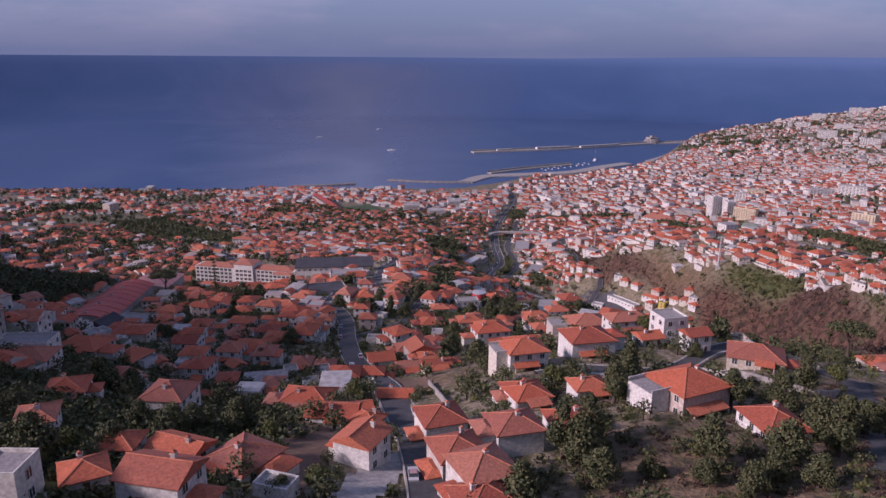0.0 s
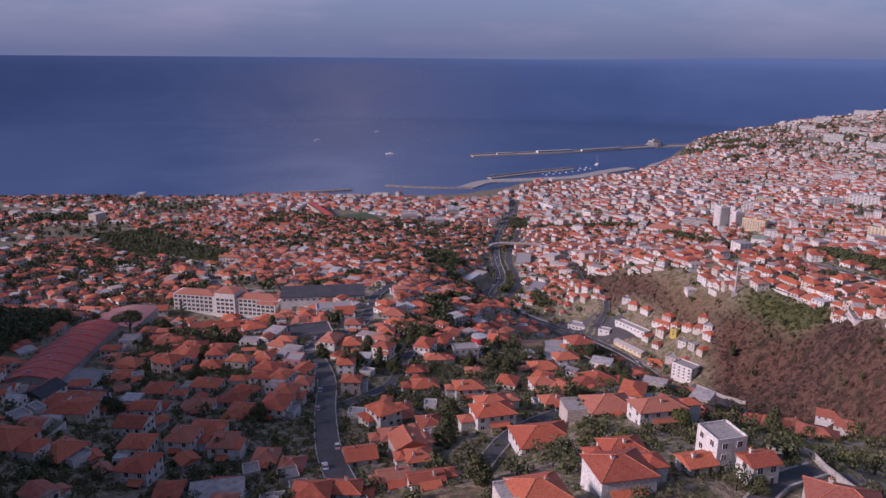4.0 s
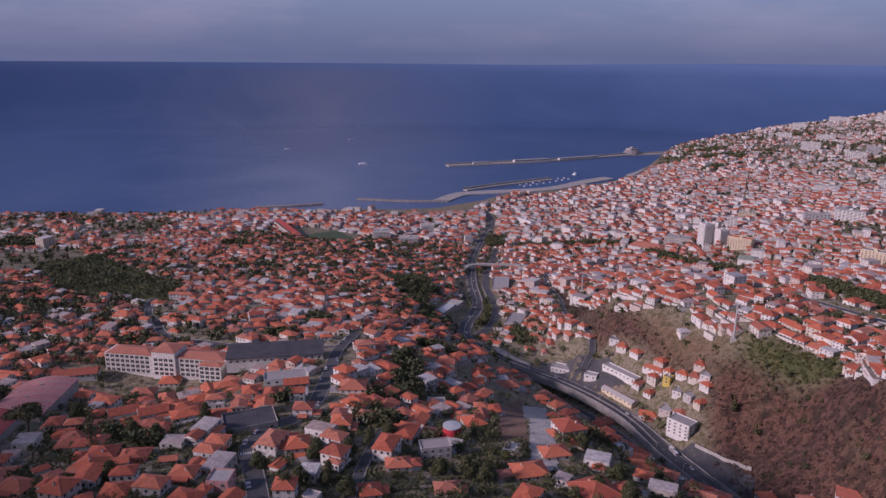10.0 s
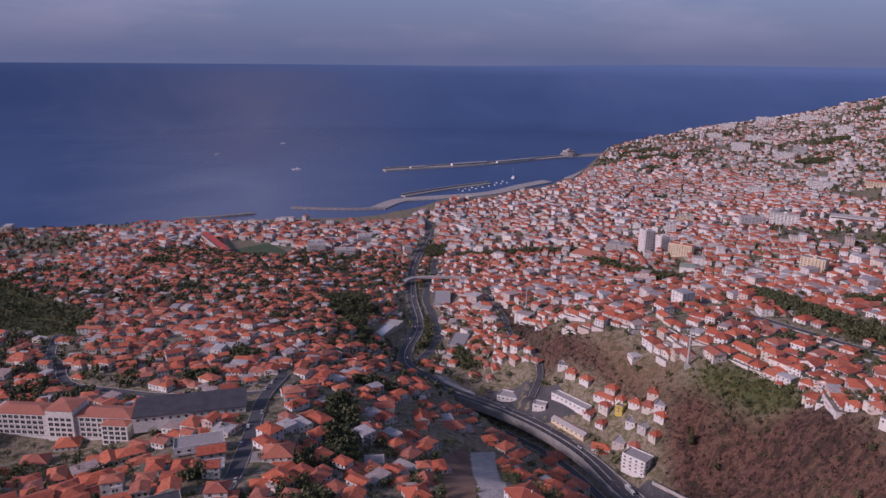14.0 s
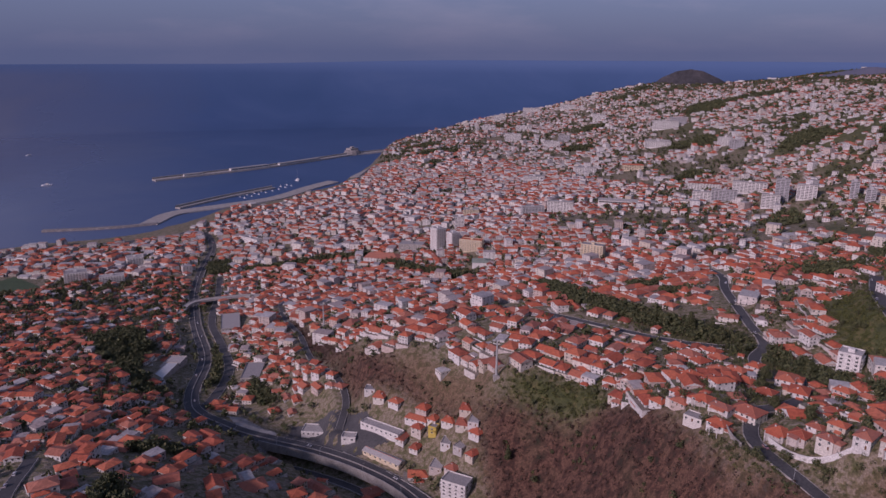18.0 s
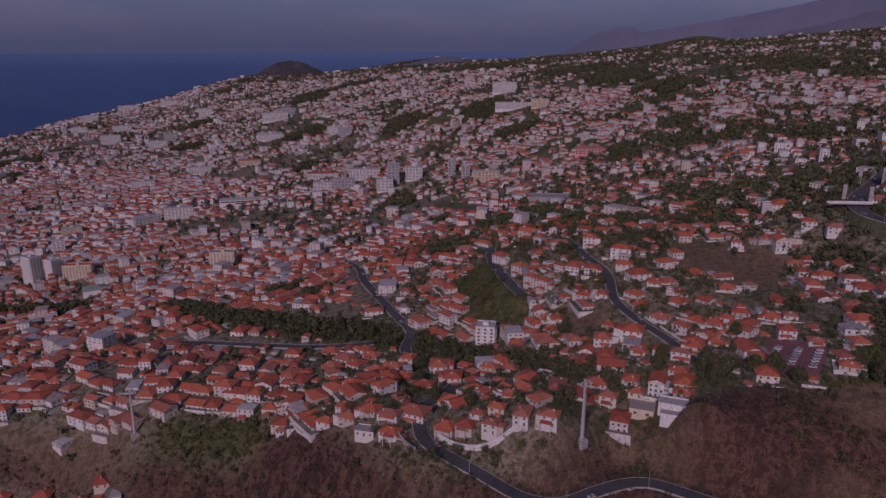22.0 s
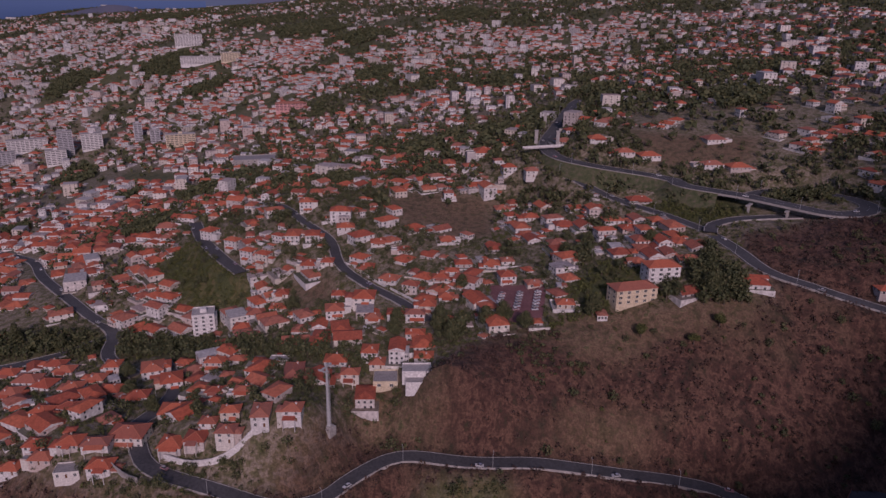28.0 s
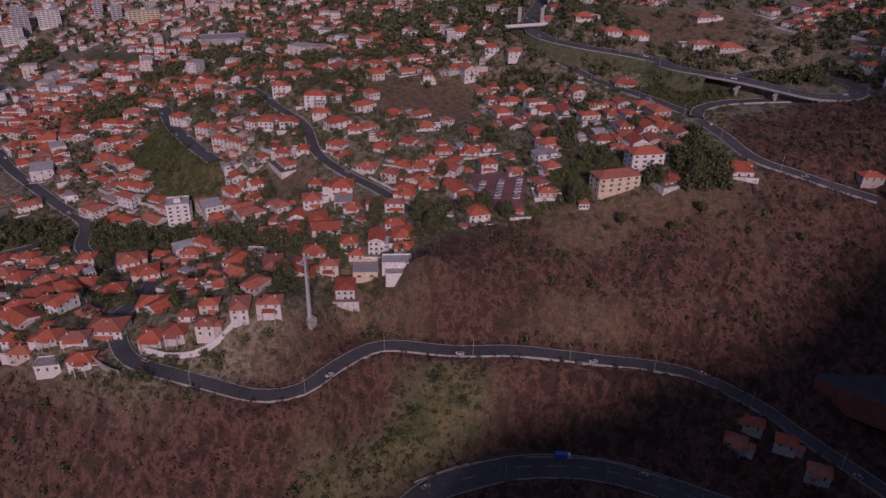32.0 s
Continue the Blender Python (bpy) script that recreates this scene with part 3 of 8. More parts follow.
LINE_PAINT = surface("road paint", [(0.3, (0.6, 0.6, 0.58)), (0.7, (0.8, 0.8, 0.78))], 0.5, 0.8)
KERB = surface("pale concrete", [(0.3, (0.34, 0.32, 0.30)), (0.7, (0.48, 0.46, 0.43))], 0.2, 0.9, fine=1.0)
for name, line, half, on_ground, label in ROADS:
    tang = np.gradient(line[:, :2], axis=0)
    tang /= np.linalg.norm(tang, axis=1)[:, None] + 1e-9
    side = np.column_stack([tang[:, 1], -tang[:, 0]])

    def ribbon(sh, o0, o1, z0, slot, drop=0.0):
        a, b = line[:, :2] + side * o0, line[:, :2] + side * o1
        n0 = len(line)
        v = [(p[0], p[1], z + z0) for p, z in zip(a, line[:, 2])] + [(p[0], p[1], z + z0) for p, z in zip(b, line[:, 2])]
        f = [(i, i + 1, n0 + i + 1, n0 + i) for i in range(n0 - 1)]
        if drop:
            v += [(p[0], p[1], z + z0 - drop) for p, z in zip(a, line[:, 2])] + [(p[0], p[1], z + z0 - drop) for p, z in zip(b, line[:, 2])]
            f += [(2 * n0 + i, 2 * n0 + i + 1, i + 1, i) for i in range(n0 - 1)] + [(n0 + i, n0 + i + 1, 3 * n0 + i + 1, 3 * n0 + i) for i in range(n0 - 1)]
        sh.add(v, f, slot)

    deck = Shape()
    ribbon(deck, -half, half, 0.0, 0, 1.2 if on_ground else 1.8)
    road = tagged(new(name, deck.mesh(name, ASPHALT)), label, "road", kind="structure")
    kerbs = Shape()
    kw = 0.3 if name in ("valley_road", "river_road", "gorge_lane", "hill_road", "motorway", "east_lane", "villa_lane", "east_street") else 0.6
    ribbon(kerbs, -half - kw, -half, 0.12, 0, 1.5)
    ribbon(kerbs, half, half + kw, 0.12, 0, 1.5)
    part("kerb", kerbs.mesh("kerb", CONCRETE if name == "motorway" else KERB), road, label="pale concrete kerb and pavement")
    if name not in ("valley_road", "motorway", "seafront_road"):
        continue
    marks = Shape()
    for i in range(0, len(line) - 1, 2):
        p, q, s = line[i], line[i + 1], side[i] * 0.06
        marks.add([(p[0] - s[0], p[1] - s[1], p[2] + 0.012), (p[0] + s[0], p[1] + s[1], p[2] + 0.012), (q[0] + s[0], q[1] + s[1], q[2] + 0.012), (q[0] - s[0], q[1] - s[1], q[2] + 0.012)], [(0, 1, 2, 3)])
    part("lane_marking", marks.mesh("lane_marking", LINE_PAINT), road)

# median walls and the river channel between the valley roads
def along(name, upto, offsets, z0, z1, mat, label, y_from=0.0):
    """A low wall following a road at a sideways offset."""
    for rname, line, half, on_ground, _ in ROADS:
        if rname != name:
            continue
        keep = line[(line[:, 1] > y_from) & (line[:, 1] < upto)]
        t = np.gradient(keep[:, :2], axis=0)
        t /= np.linalg.norm(t, axis=1)[:, None] + 1e-9
        s = np.column_stack([t[:, 1], -t[:, 0]])
        sh = Shape()
        n = len(keep)
        o0, o1 = offsets
        v = [(keep[i, 0] + o * s[i, 0], keep[i, 1] + o * s[i, 1], keep[i, 2] + z) for o, z in ((o0, z0), (o0, z1), (o1, z1), (o1, z0)) for i in range(n)]
        f = [(k * n + i, k * n + i + 1, (k + 1) * n + i + 1, (k + 1) * n + i) for k in range(3) for i in range(n - 1)] + [(0, n, 2 * n, 3 * n), (n - 1, 4 * n - 1, 3 * n - 1, 2 * n - 1)]
        tagged(new(label[0], sh.add(v, f).mesh(label[0], mat)), label[1], "wall", kind="structure")


along("valley_road", 1700, (-0.4, 0.4), 0.02, 0.7, CONCRETE, ("median_wall", "pale concrete median along the valley road"), 560)
along("valley_road", 1650, (-8.6, -8.0), -1.0, 1.3, CONCRETE, ("river_wall", "pale concrete parapet of the river channel"), 860)


along("valley_road", 720, (7.1, 7.8), -6.0, 1.8, KERB, ("retaining_wall_10", "tall pale concrete retaining wall below the valley road"), 430)


# ---- sea: flat to the far shore, then a backdrop lifting to the horizon line ----
def sea_material(name, haze):
    m, n, l, p = material(name)
    a, b = noise_node(n, l, 0.0016, 4.0, 0.6, distort=0.6), noise_node(n, l, 0.05, 3.0, 0.6)
    r = ramp_node(n, [(0.3, (0.036, 0.080, 0.180)), (0.55, (0.047, 0.094, 0.205)), (0.75, (0.066, 0.115, 0.225))])
    l.new(a.outputs[0], r.inputs[0])
    col = r.outputs[0]
    tc, xyz = n.new("ShaderNodeTexCoord"), n.new("ShaderNodeSeparateXYZ")
    l.new(tc.outputs["Object"], xyz.inputs[0])

    def maths(op, u, v):
        q = n.new("ShaderNodeMath")
        q.operation = op
        for k, w in enumerate((u, v)):
            if isinstance(w, (int, float)):
                q.inputs[k].default_value = w
            else:
                l.new(w, q.inputs[k])
        return q.outputs[0]

    # a broad sea glint widening out to sea: sheen painted into the colour, over water smoother than the ruffled sea
    # beside it
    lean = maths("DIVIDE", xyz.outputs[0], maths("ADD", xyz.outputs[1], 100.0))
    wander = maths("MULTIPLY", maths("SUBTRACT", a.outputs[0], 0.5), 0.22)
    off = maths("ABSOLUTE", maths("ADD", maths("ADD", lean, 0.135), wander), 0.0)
    glint_lane = ramp_node(n, [(0.0, (1, 1, 1)), (0.08, (0.6, 0.6, 0.6)), (0.25, (0, 0, 0))])
    l.new(off, glint_lane.inputs[0])
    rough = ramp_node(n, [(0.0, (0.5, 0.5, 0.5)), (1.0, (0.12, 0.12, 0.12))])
    l.new(glint_lane.outputs[0], rough.inputs[0])
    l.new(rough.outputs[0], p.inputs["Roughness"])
    # pale tone of the glint, mixed straight into the base colour
    col = mix_node(n, l, col, (0.150, 0.168, 0.230), maths("MULTIPLY", glint_lane.outputs[0], 0.75))
    # horizon haze painted into the base colour, stronger up the lifted rim
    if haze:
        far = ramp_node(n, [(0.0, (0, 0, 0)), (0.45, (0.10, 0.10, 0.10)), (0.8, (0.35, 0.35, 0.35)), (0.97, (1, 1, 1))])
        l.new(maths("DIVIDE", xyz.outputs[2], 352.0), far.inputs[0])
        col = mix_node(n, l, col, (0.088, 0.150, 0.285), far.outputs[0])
    l.new(col, p.inputs["Base Color"])
    bu = n.new("ShaderNodeBump")
    bu.inputs["Distance"].default_value = 1.0
    ruffle = ramp_node(n, [(0.0, (0.3, 0.3, 0.3)), (1.0, (0.04, 0.04, 0.04))])
    l.new(glint_lane.outputs[0], ruffle.inputs[0])
    l.new(ruffle.outputs[0], bu.inputs["Strength"])
    l.new(b.outputs[0], bu.inputs["Height"])
    l.new(bu.outputs[0], p.inputs["Normal"])
    p.inputs["IOR"].default_value = 1.333
    return m


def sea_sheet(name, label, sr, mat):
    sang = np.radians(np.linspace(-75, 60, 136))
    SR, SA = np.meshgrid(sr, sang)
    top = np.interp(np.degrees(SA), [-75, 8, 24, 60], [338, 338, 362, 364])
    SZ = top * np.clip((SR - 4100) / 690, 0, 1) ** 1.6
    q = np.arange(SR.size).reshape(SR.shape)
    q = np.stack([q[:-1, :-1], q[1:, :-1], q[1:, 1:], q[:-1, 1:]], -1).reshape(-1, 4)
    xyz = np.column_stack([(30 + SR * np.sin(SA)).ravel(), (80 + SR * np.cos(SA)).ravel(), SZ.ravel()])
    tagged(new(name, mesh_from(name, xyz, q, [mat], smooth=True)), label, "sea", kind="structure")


sea_sheet("water", "calm deep blue sea with a painted pale glint and faint paler streaks", np.linspace(1200, 4100, 40), sea_material("sea water", False))
sea_sheet("backdrop_sea", "distant sea with haze painted in towards the horizon", np.linspace(4100, 4790, 40), sea_material("sea with painted haze", True))


# ---- paved and bare patches draped on the ground ----
SOIL = surface("bare red soil", [(0.3, (0.13, 0.075, 0.05)), (0.7, (0.24, 0.15, 0.10))], 0.08, 0.95, fine=0.9)
MAROON = surface("maroon paving", [(0.3, (0.20, 0.085, 0.085)), (0.7, (0.28, 0.13, 0.125))], 0.1, 0.9, fine=1.0)
PITCH = surface("football turf", [(0.3, (0.05, 0.085, 0.035)), (0.7, (0.075, 0.12, 0.05))], 0.03, 0.9, fine=0.5)
PATCHES = []


def patch(name, label, poly, mat, up=0.25, step=1.5, category="paving"):
    """A draped sheet over a plan outline, following the ground."""
    p = np.array(poly, float)
    xs, ys = np.arange(p[:, 0].min(), p[:, 0].max() + step, step), np.arange(p[:, 1].min(), p[:, 1].max() + step, step)
    X, Y = np.meshgrid(xs, ys)
    q = np.arange(X.size).reshape(X.shape)
    q = np.stack([q[:-1, :-1], q[:-1, 1:], q[1:, 1:], q[1:, :-1]], -1).reshape(-1, 4)
    ok = inside((X[:-1, :-1] + step / 2).ravel(), (Y[:-1, :-1] + step / 2).ravel(), poly)
    used, inv = np.unique(q[ok], return_inverse=True)
    v = np.column_stack([X.ravel(), Y.ravel(), (ground_z(X, Y) + up).ravel()])[used]
    PATCHES.append(poly)
    return tagged(new(name, mesh_from(name, v, inv.reshape(-1, 4), [mat], smooth=True)), label, category, kind="structure")


patch("pavement_1", "maroon paved car park above the ravine", [(502, 269), (500, 234), (450, 233), (442, 261)], MAROON)
patch("pavement_2", "pale concrete driveway between terraces", [(80, 523), (102, 546), (68, 338), (55, 336)], KERB)
patch("soil_1", "bare soil terrace beside a driveway", [(57, 494), (83, 546), (58, 364), (43, 371)], SOIL, category="soil")
patch("pitch", "green football pitch near the harbour", [(-242, 1464), (-177, 1562), (-126, 1450), (-214, 1403)], PITCH, 0.5, 4.0, "pitch")
patch("soil_2", "brown dirt yard beside a steep street", [(-19, 139), (-8, 130), (-6, 104), (-17, 110)], SOIL, category="soil")
patch("soil_3", "bare brown plot among houses", [(-37, 73), (-25, 56), (-26, 35), (-34, 42)], SOIL, category="soil")
patch("pavement_3", "dark asphalt residential close between villas", [(91, 124), (97, 122), (104, 101), (110, 97), (89, 54), (72, 24), (67, 27), (84, 56), (102, 97), (98, 104)], ASPHALT)
patch("pavement_4", "dark asphalt service yard by the valley road", [(120, 712), (152, 663), (196, 650), (190, 690), (166, 728), (135, 740)], ASPHALT)
patch("pavement_5", "grey concrete yard beside the river road", [(100, 700), (118, 720), (96, 780), (78, 790)], CONCRETE)
patch("pavement_6", "dark asphalt parking area beside the valley flats", [(204, 548), (222, 550), (240, 522), (243, 487), (230, 466), (214, 500)], ASPHALT)
patch("soil_4", "overgrown red soil plot above a driveway", [(-41, 74), (-29, 44), (-24, 34), (-26, 22), (-34, 28)], SOIL, category="soil")
patch("pavement_7", "steep pale concrete driveway between garden walls", [(-22, 20), (-18, 43), (-12, 50), (-9, 44), (-15, 20)], KERB)


# ---- houses ----
def window_mesh(w, h, shutters=False):
    """A framed two-light window in one piece: reveal, frame and recessed panes."""
    xs = [-w / 2 - 0.09, -w / 2, -0.04, 0.04, w / 2, w / 2 + 0.09]
    zs = [-0.1, 0.0, h, h + 0.09]
    sh = Shape()
    v = [(x, -0.06, z) for z in zs for x in xs]
    f, s = [], []
    for j in range(3):
        for i in range(5):
            f.append((j * 6 + i, j * 6 + i + 1, j * 6 + i + 7, j * 6 + i + 6))
            s.append(1 if j == 1 and i in (1, 3) else 0)
    k = len(v)
    v += [(xs[0], 0.03, zs[0]), (xs[-1], 0.03, zs[0]), (xs[-1], 0.03, zs[-1]), (xs[0], 0.03, zs[-1])]
    f += [(k, k + 1, 5, 0), (k + 1, k + 2, 23, 5), (k + 2, k + 3, 18, 23), (k + 3, k, 0, 18)]
    s += [2 if shutters else 0] * 4
    sh.v, sh.f, sh.s = v, f, s
    return sh.mesh("window", FRAME, GLASS_DARK, SHUTTER)


FRAME = surface("white window frame", [(0.3, (0.7, 0.7, 0.68)), (0.7, (0.8, 0.8, 0.78))], 1.0, 0.5)
SHUTTER = surface("green painted shutter", [(0.3, (0.03, 0.10, 0.06)), (0.7, (0.05, 0.14, 0.08))], 1.0, 0.6)
DOOR_PAINT = surface("door wood", [(0.3, (0.12, 0.06, 0.03)), (0.7, (0.20, 0.10, 0.05))], 1.0, 0.6)
WIN = [window_mesh(1.3, 1.5), window_mesh(1.2, 1.4, True), window_mesh(1.8, 1.5)]
door_shape = Shape().box(-0.5, -0.06, 0, 0.5, 0.02, 2.1, 0)
door_shape.box(-0.6, -0.09, 0, -0.5, 0.03, 2.2, 1).box(0.5, -0.09, 0, 0.6, 0.03, 2.2, 1).box(-0.6, -0.09, 2.1, 0.6, 0.03, 2.2, 1)
DOOR_ME = door_shape.mesh("door", DOOR_PAINT, FRAME)
chim = Shape().box(-0.35, -0.35, -0.8, 0.35, 0.35, 1.1, 0)
chim.box(-0.45, -0.45, 1.1, 0.45, 0.45, 1.25, 0)
for cx in (-0.3, 0.2):
    chim.box(cx, -0.3, 1.25, cx + 0.1, 0.3, 1.5, 0)
CHIMNEY_ME = chim.mesh("chimney", WALL)
CHIMNEY_CAP = Shape().hip(0.5, 0.5, 1.5, 0.25, 0.1, 0).mesh("chimney_cap", ROOF)
FLAT = surface("flat roof screed", [(0.3, (0.28, 0.26, 0.25)), (0.7, (0.42, 0.40, 0.38))], 0.3, 0.9, fine=1.5, object_random=[(0.0, (0.5, 0.48, 0.46)), (0.5, (0.35, 0.33, 0.32)), (1.0, (0.25, 0.24, 0.25))])
WALL_CACHE, ROOF_CACHE = {}, {}


def tile_roof(w, l, z, rise, gable):
    """A hipped or gabled tile roof with courses, hip and ridge rolls."""
    sh = Shape().hip(w, l, z, rise, 0.5, 0, gable)
    a, b = w / 2 + 0.5, l / 2 + 0.5
    if l >= w:
        r = b if gable else max(b - a, 0.15)
        ends = [(0, -r, z + rise), (0, r, z + rise)]
    else:
        r = a if gable else max(a - b, 0.15)
        ends = [(-r, 0, z + rise), (r, 0, z + rise)]
    sh.tube(ends, [0.16, 0.16], 5, 1)
    if not gable:
        for cx, cy in ((-a, -b), (a, -b), (a, b), (-a, b)):
            e = min(ends, key=lambda q: (q[0] - cx) ** 2 + (q[1] - cy) ** 2)
            sh.tube([(cx, cy, z), e], [0.13, 0.13], 5, 1)
    return sh


EXTRAS = random.Random(44)


def house_extras(root, x, y, w, l, floors, h, rise, angle, wm, rm, sure=False):
    """A lower wing with its own roof, a porch and a walled yard."""
    side = EXTRAS.choice([-1, 1])
    if w > 7.5 and (EXTRAS.random() < 0.75 or sure):
        ww, wl = w * EXTRAS.uniform(0.32, 0.5), l * EXTRAS.uniform(0.45, 0.7)
        ox, oy = side * (w / 2 + ww / 2 - 0.6), EXTRAS.uniform(-0.2, 0.2) * l
        wh = h - EXTRAS.choice([0.35, 0.9, 1.6]) if floors == 1 else h - EXTRAS.choice([0.5, 2.9])
        part("wing_wall", Shape().box(ox - ww / 2, oy - wl / 2, -4, ox + ww / 2, oy + wl / 2, wh).mesh("wing_wall", wm), root)
        if EXTRAS.random() < 0.8:
            part("wing_roof", Shape().hip(ww, wl, wh, min(ww, wl) * 0.26, 0.5, 0, False, ox, oy).mesh("wing_roof", rm), root)
        else:
            part("roof_terrace", Shape().box(ox - ww / 2 + 0.2, oy - wl / 2 + 0.2, wh, ox + ww / 2 - 0.2, oy + wl / 2 - 0.2, wh + 0.1, 1).box(ox - ww / 2, oy - wl / 2, wh, ox + ww / 2, oy - wl / 2 + 0.2, wh + 0.9).box(ox - ww / 2, oy + wl / 2 - 0.2, wh, ox + ww / 2, oy + wl / 2, wh + 0.9).mesh("roof_terrace", wm, FLAT), root)
    if w > 7 and (EXTRAS.random() < 0.6 or sure):
        pw, pd, ph = w * EXTRAS.uniform(0.35, 0.8), EXTRAS.uniform(1.8, 3.0), 2.6
        px, py = EXTRAS.uniform(-0.15, 0.15) * w, -l / 2
        part("porch_roof", Shape().add([(px - pw / 2, py - pd, ph - 0.1), (px + pw / 2, py - pd, ph - 0.1), (px + pw / 2, py, ph + 0.7), (px - pw / 2, py, ph + 0.7), (px - pw / 2, py - pd, ph - 0.3), (px + pw / 2, py - pd, ph - 0.3), (px + pw / 2, py, ph + 0.5), (px - pw / 2, py, ph + 0.5)], [(0, 1, 2, 3), (7, 6, 5, 4), (4, 5, 1, 0), (5, 6, 2, 1), (7, 4, 0, 3)]).mesh("porch_roof", rm), root)
        for k in (-1, 1):
            part("porch_post", Shape().box(px + k * (pw / 2 - 0.2) - 0.13, py - pd + 0.1, -4, px + k * (pw / 2 - 0.2) + 0.13, py - pd + 0.36, ph - 0.15).mesh("porch_post", wm), root)
    a, b = w / 2 + EXTRAS.uniform(1.8, 3.6), l / 2 + EXTRAS.uniform(2.4, 4.5)
    ca, sa_ = math.cos(radians(angle)), math.sin(radians(angle))
    corners = np.array([(x + p * ca - q * sa_, y + p * sa_ + q * ca) for p, q in ((-a, -b), (a, -b), (a, b), (-a, b))])
    if EXTRAS.random() < 0.6 and float(road_gap(corners[:, 0], corners[:, 1]).min()) > 0.8 and np.ptp(ground_z(corners[:, 0], corners[:, 1])) < 3.2:
        tall = EXTRAS.choice([0.5, 0.9, 1.2])
        wall = Shape()
        for x0, y0, x1, y1 in ((-a, -b, a, -b + 0.2), (-a, b - 0.2, a, b), (-a, -b + 0.2, -a + 0.2, b - 0.2), (a - 0.2, -b + 0.2, a, b - 0.2)):
            wall.box(x0, y0, -4.0, x1, y1, tall)
        part("garden_wall", wall.mesh("garden_wall", wm), root)
        part("yard", Shape().box(-a + 0.2, -b + 0.2, -3.8, a - 0.2, b - 0.2, 0.05).mesh("yard", EXTRAS.choice([FLAT, KERB, LAWN, LAWN])), root)


SLATE = surface("dark roof felt", [(0.3, (0.045, 0.045, 0.055)), (0.7, (0.08, 0.08, 0.09))], 0.15, 0.8, fine=1.0)
WHITE = surface("clean white render", [(0.3, (0.66, 0.65, 0.62)), (0.7, (0.78, 0.77, 0.74))], 0.2, 0.85, fine=1.2)
PINK = surface("pink render", [(0.3, (0.60, 0.30, 0.28)), (0.7, (0.70, 0.38, 0.35))], 0.2, 0.85, fine=1.2)
LAWN = surface("garden ground", [(0.3, (0.05, 0.07, 0.025)), (0.5, (0.09, 0.10, 0.045)), (0.7, (0.15, 0.12, 0.08))], 0.3, 0.95, fine=1.4)
HOUSES = []     # x, y, radius of each placed building


def house(x, y, w, l, floors, angle, roof="hip", label="", windows=1, lift=0.0, wing=None, group="town houses", name="house", roof_mat=None, wall_mat=None, z=None, yard=True, villa=False):
    """One house with walls, roof, chimney, door and every window as parts."""
    wm, rm = wall_mat or WALL, roof_mat or (FLAT if roof == "flat" else ROOF)
    z0 = z if z is not None else float(ground_z(x, y)) + lift
    root = new(name)
    root.matrix_basis = pose(x, y, z0, 0, 0, angle)
    if yard and roof != "flat" and group == "town houses" and w > 10 and not villa:
        w, l = w * 0.8, l * 0.88
    h = 2.9 * floors
    rise = min(w, l) * 0.24
    key = (round(w, 1), round(l, 1), floors, roof, wm.name, rm.name)
    if key not in WALL_CACHE:
        sh = Shape().box(-w / 2, -l / 2, -4.0, w / 2, l / 2, h)
        if roof == "gable":
            if l >= w:
                for s in (-1, 1):
                    sh.add([(-w / 2, s * l / 2, h), (w / 2, s * l / 2, h), (0, s * l / 2, h + rise * 0.95)], [(0, 1, 2)])
            else:
                for s in (-1, 1):
                    sh.add([(s * w / 2, -l / 2, h), (s * w / 2, l / 2, h), (s * w / 2, 0, h + rise * 0.95)], [(0, 1, 2)])
        if roof == "flat":
            for a in ((-w / 2, -l / 2, w / 2, -l / 2 + 0.2), (-w / 2, l / 2 - 0.2, w / 2, l / 2), (-w / 2, -l / 2 + 0.2, -w / 2 + 0.2, l / 2 - 0.2), (w / 2 - 0.2, -l / 2 + 0.2, w / 2, l / 2 - 0.2)):
                sh.box(a[0], a[1], h, a[2], a[3], h + 0.7)
        WALL_CACHE[key] = sh.mesh("wall", wm)
        if roof == "flat":
            ROOF_CACHE[key] = Shape().box(-w / 2 + 0.2, -l / 2 + 0.2, h - 0.05, w / 2 - 0.2, l / 2 - 0.2, h + 0.12).mesh("roof", rm)
        else:
            ROOF_CACHE[key] = tile_roof(w, l, h, rise, roof == "gable").mesh("roof", rm, ROOF_ROLL)
    part("wall", WALL_CACHE[key], root)
    part("roof", ROOF_CACHE[key], root)
    if roof != "flat" and windows:
        cx, cy = random.uniform(-w * 0.25, w * 0.25), random.uniform(-l * 0.25, l * 0.25)
        part("chimney_cap", CHIMNEY_CAP, part("chimney", CHIMNEY_ME, root, pose(cx, cy, h + rise * 0.55)))
    if windows:
        me = WIN[random.randrange(2)]
        for side_len, off, turn in ((w, l / 2, 0), (l, w / 2, 90), (w, l / 2, 180), (l, w / 2, 270)):
            n = max(1, int(side_len / 3.4))
            nx_, ny_ = math.cos(radians(angle + turn - 90)), math.sin(radians(angle + turn - 90))
            away = (x - 40) * nx_ + (y - 120) * ny_ > 0.35 * math.hypot(x - 40, y - 120)
            for f in range(0 if away else floors):
                for i in range(n):
                    u = (i + 0.5) / n * side_len - side_len / 2
                    m = pose(0, 0, 0, 0, 0, turn) @ pose(u, -off - 0.01, 2.9 * f + 0.95)
                    if f == 0 and i == n // 2 and turn == 0:
                        part("door", DOOR_ME, root, pose(u, -off - 0.07, 0.35))
                    else:
                        part("window", me, root, m)
    if yard and roof != "flat" and group == "town houses":
        house_extras(root, x, y, w, l, floors, h, rise, angle, wm, rm, villa)
    HOUSES.append((x, y, math.hypot(w, l) / 2))
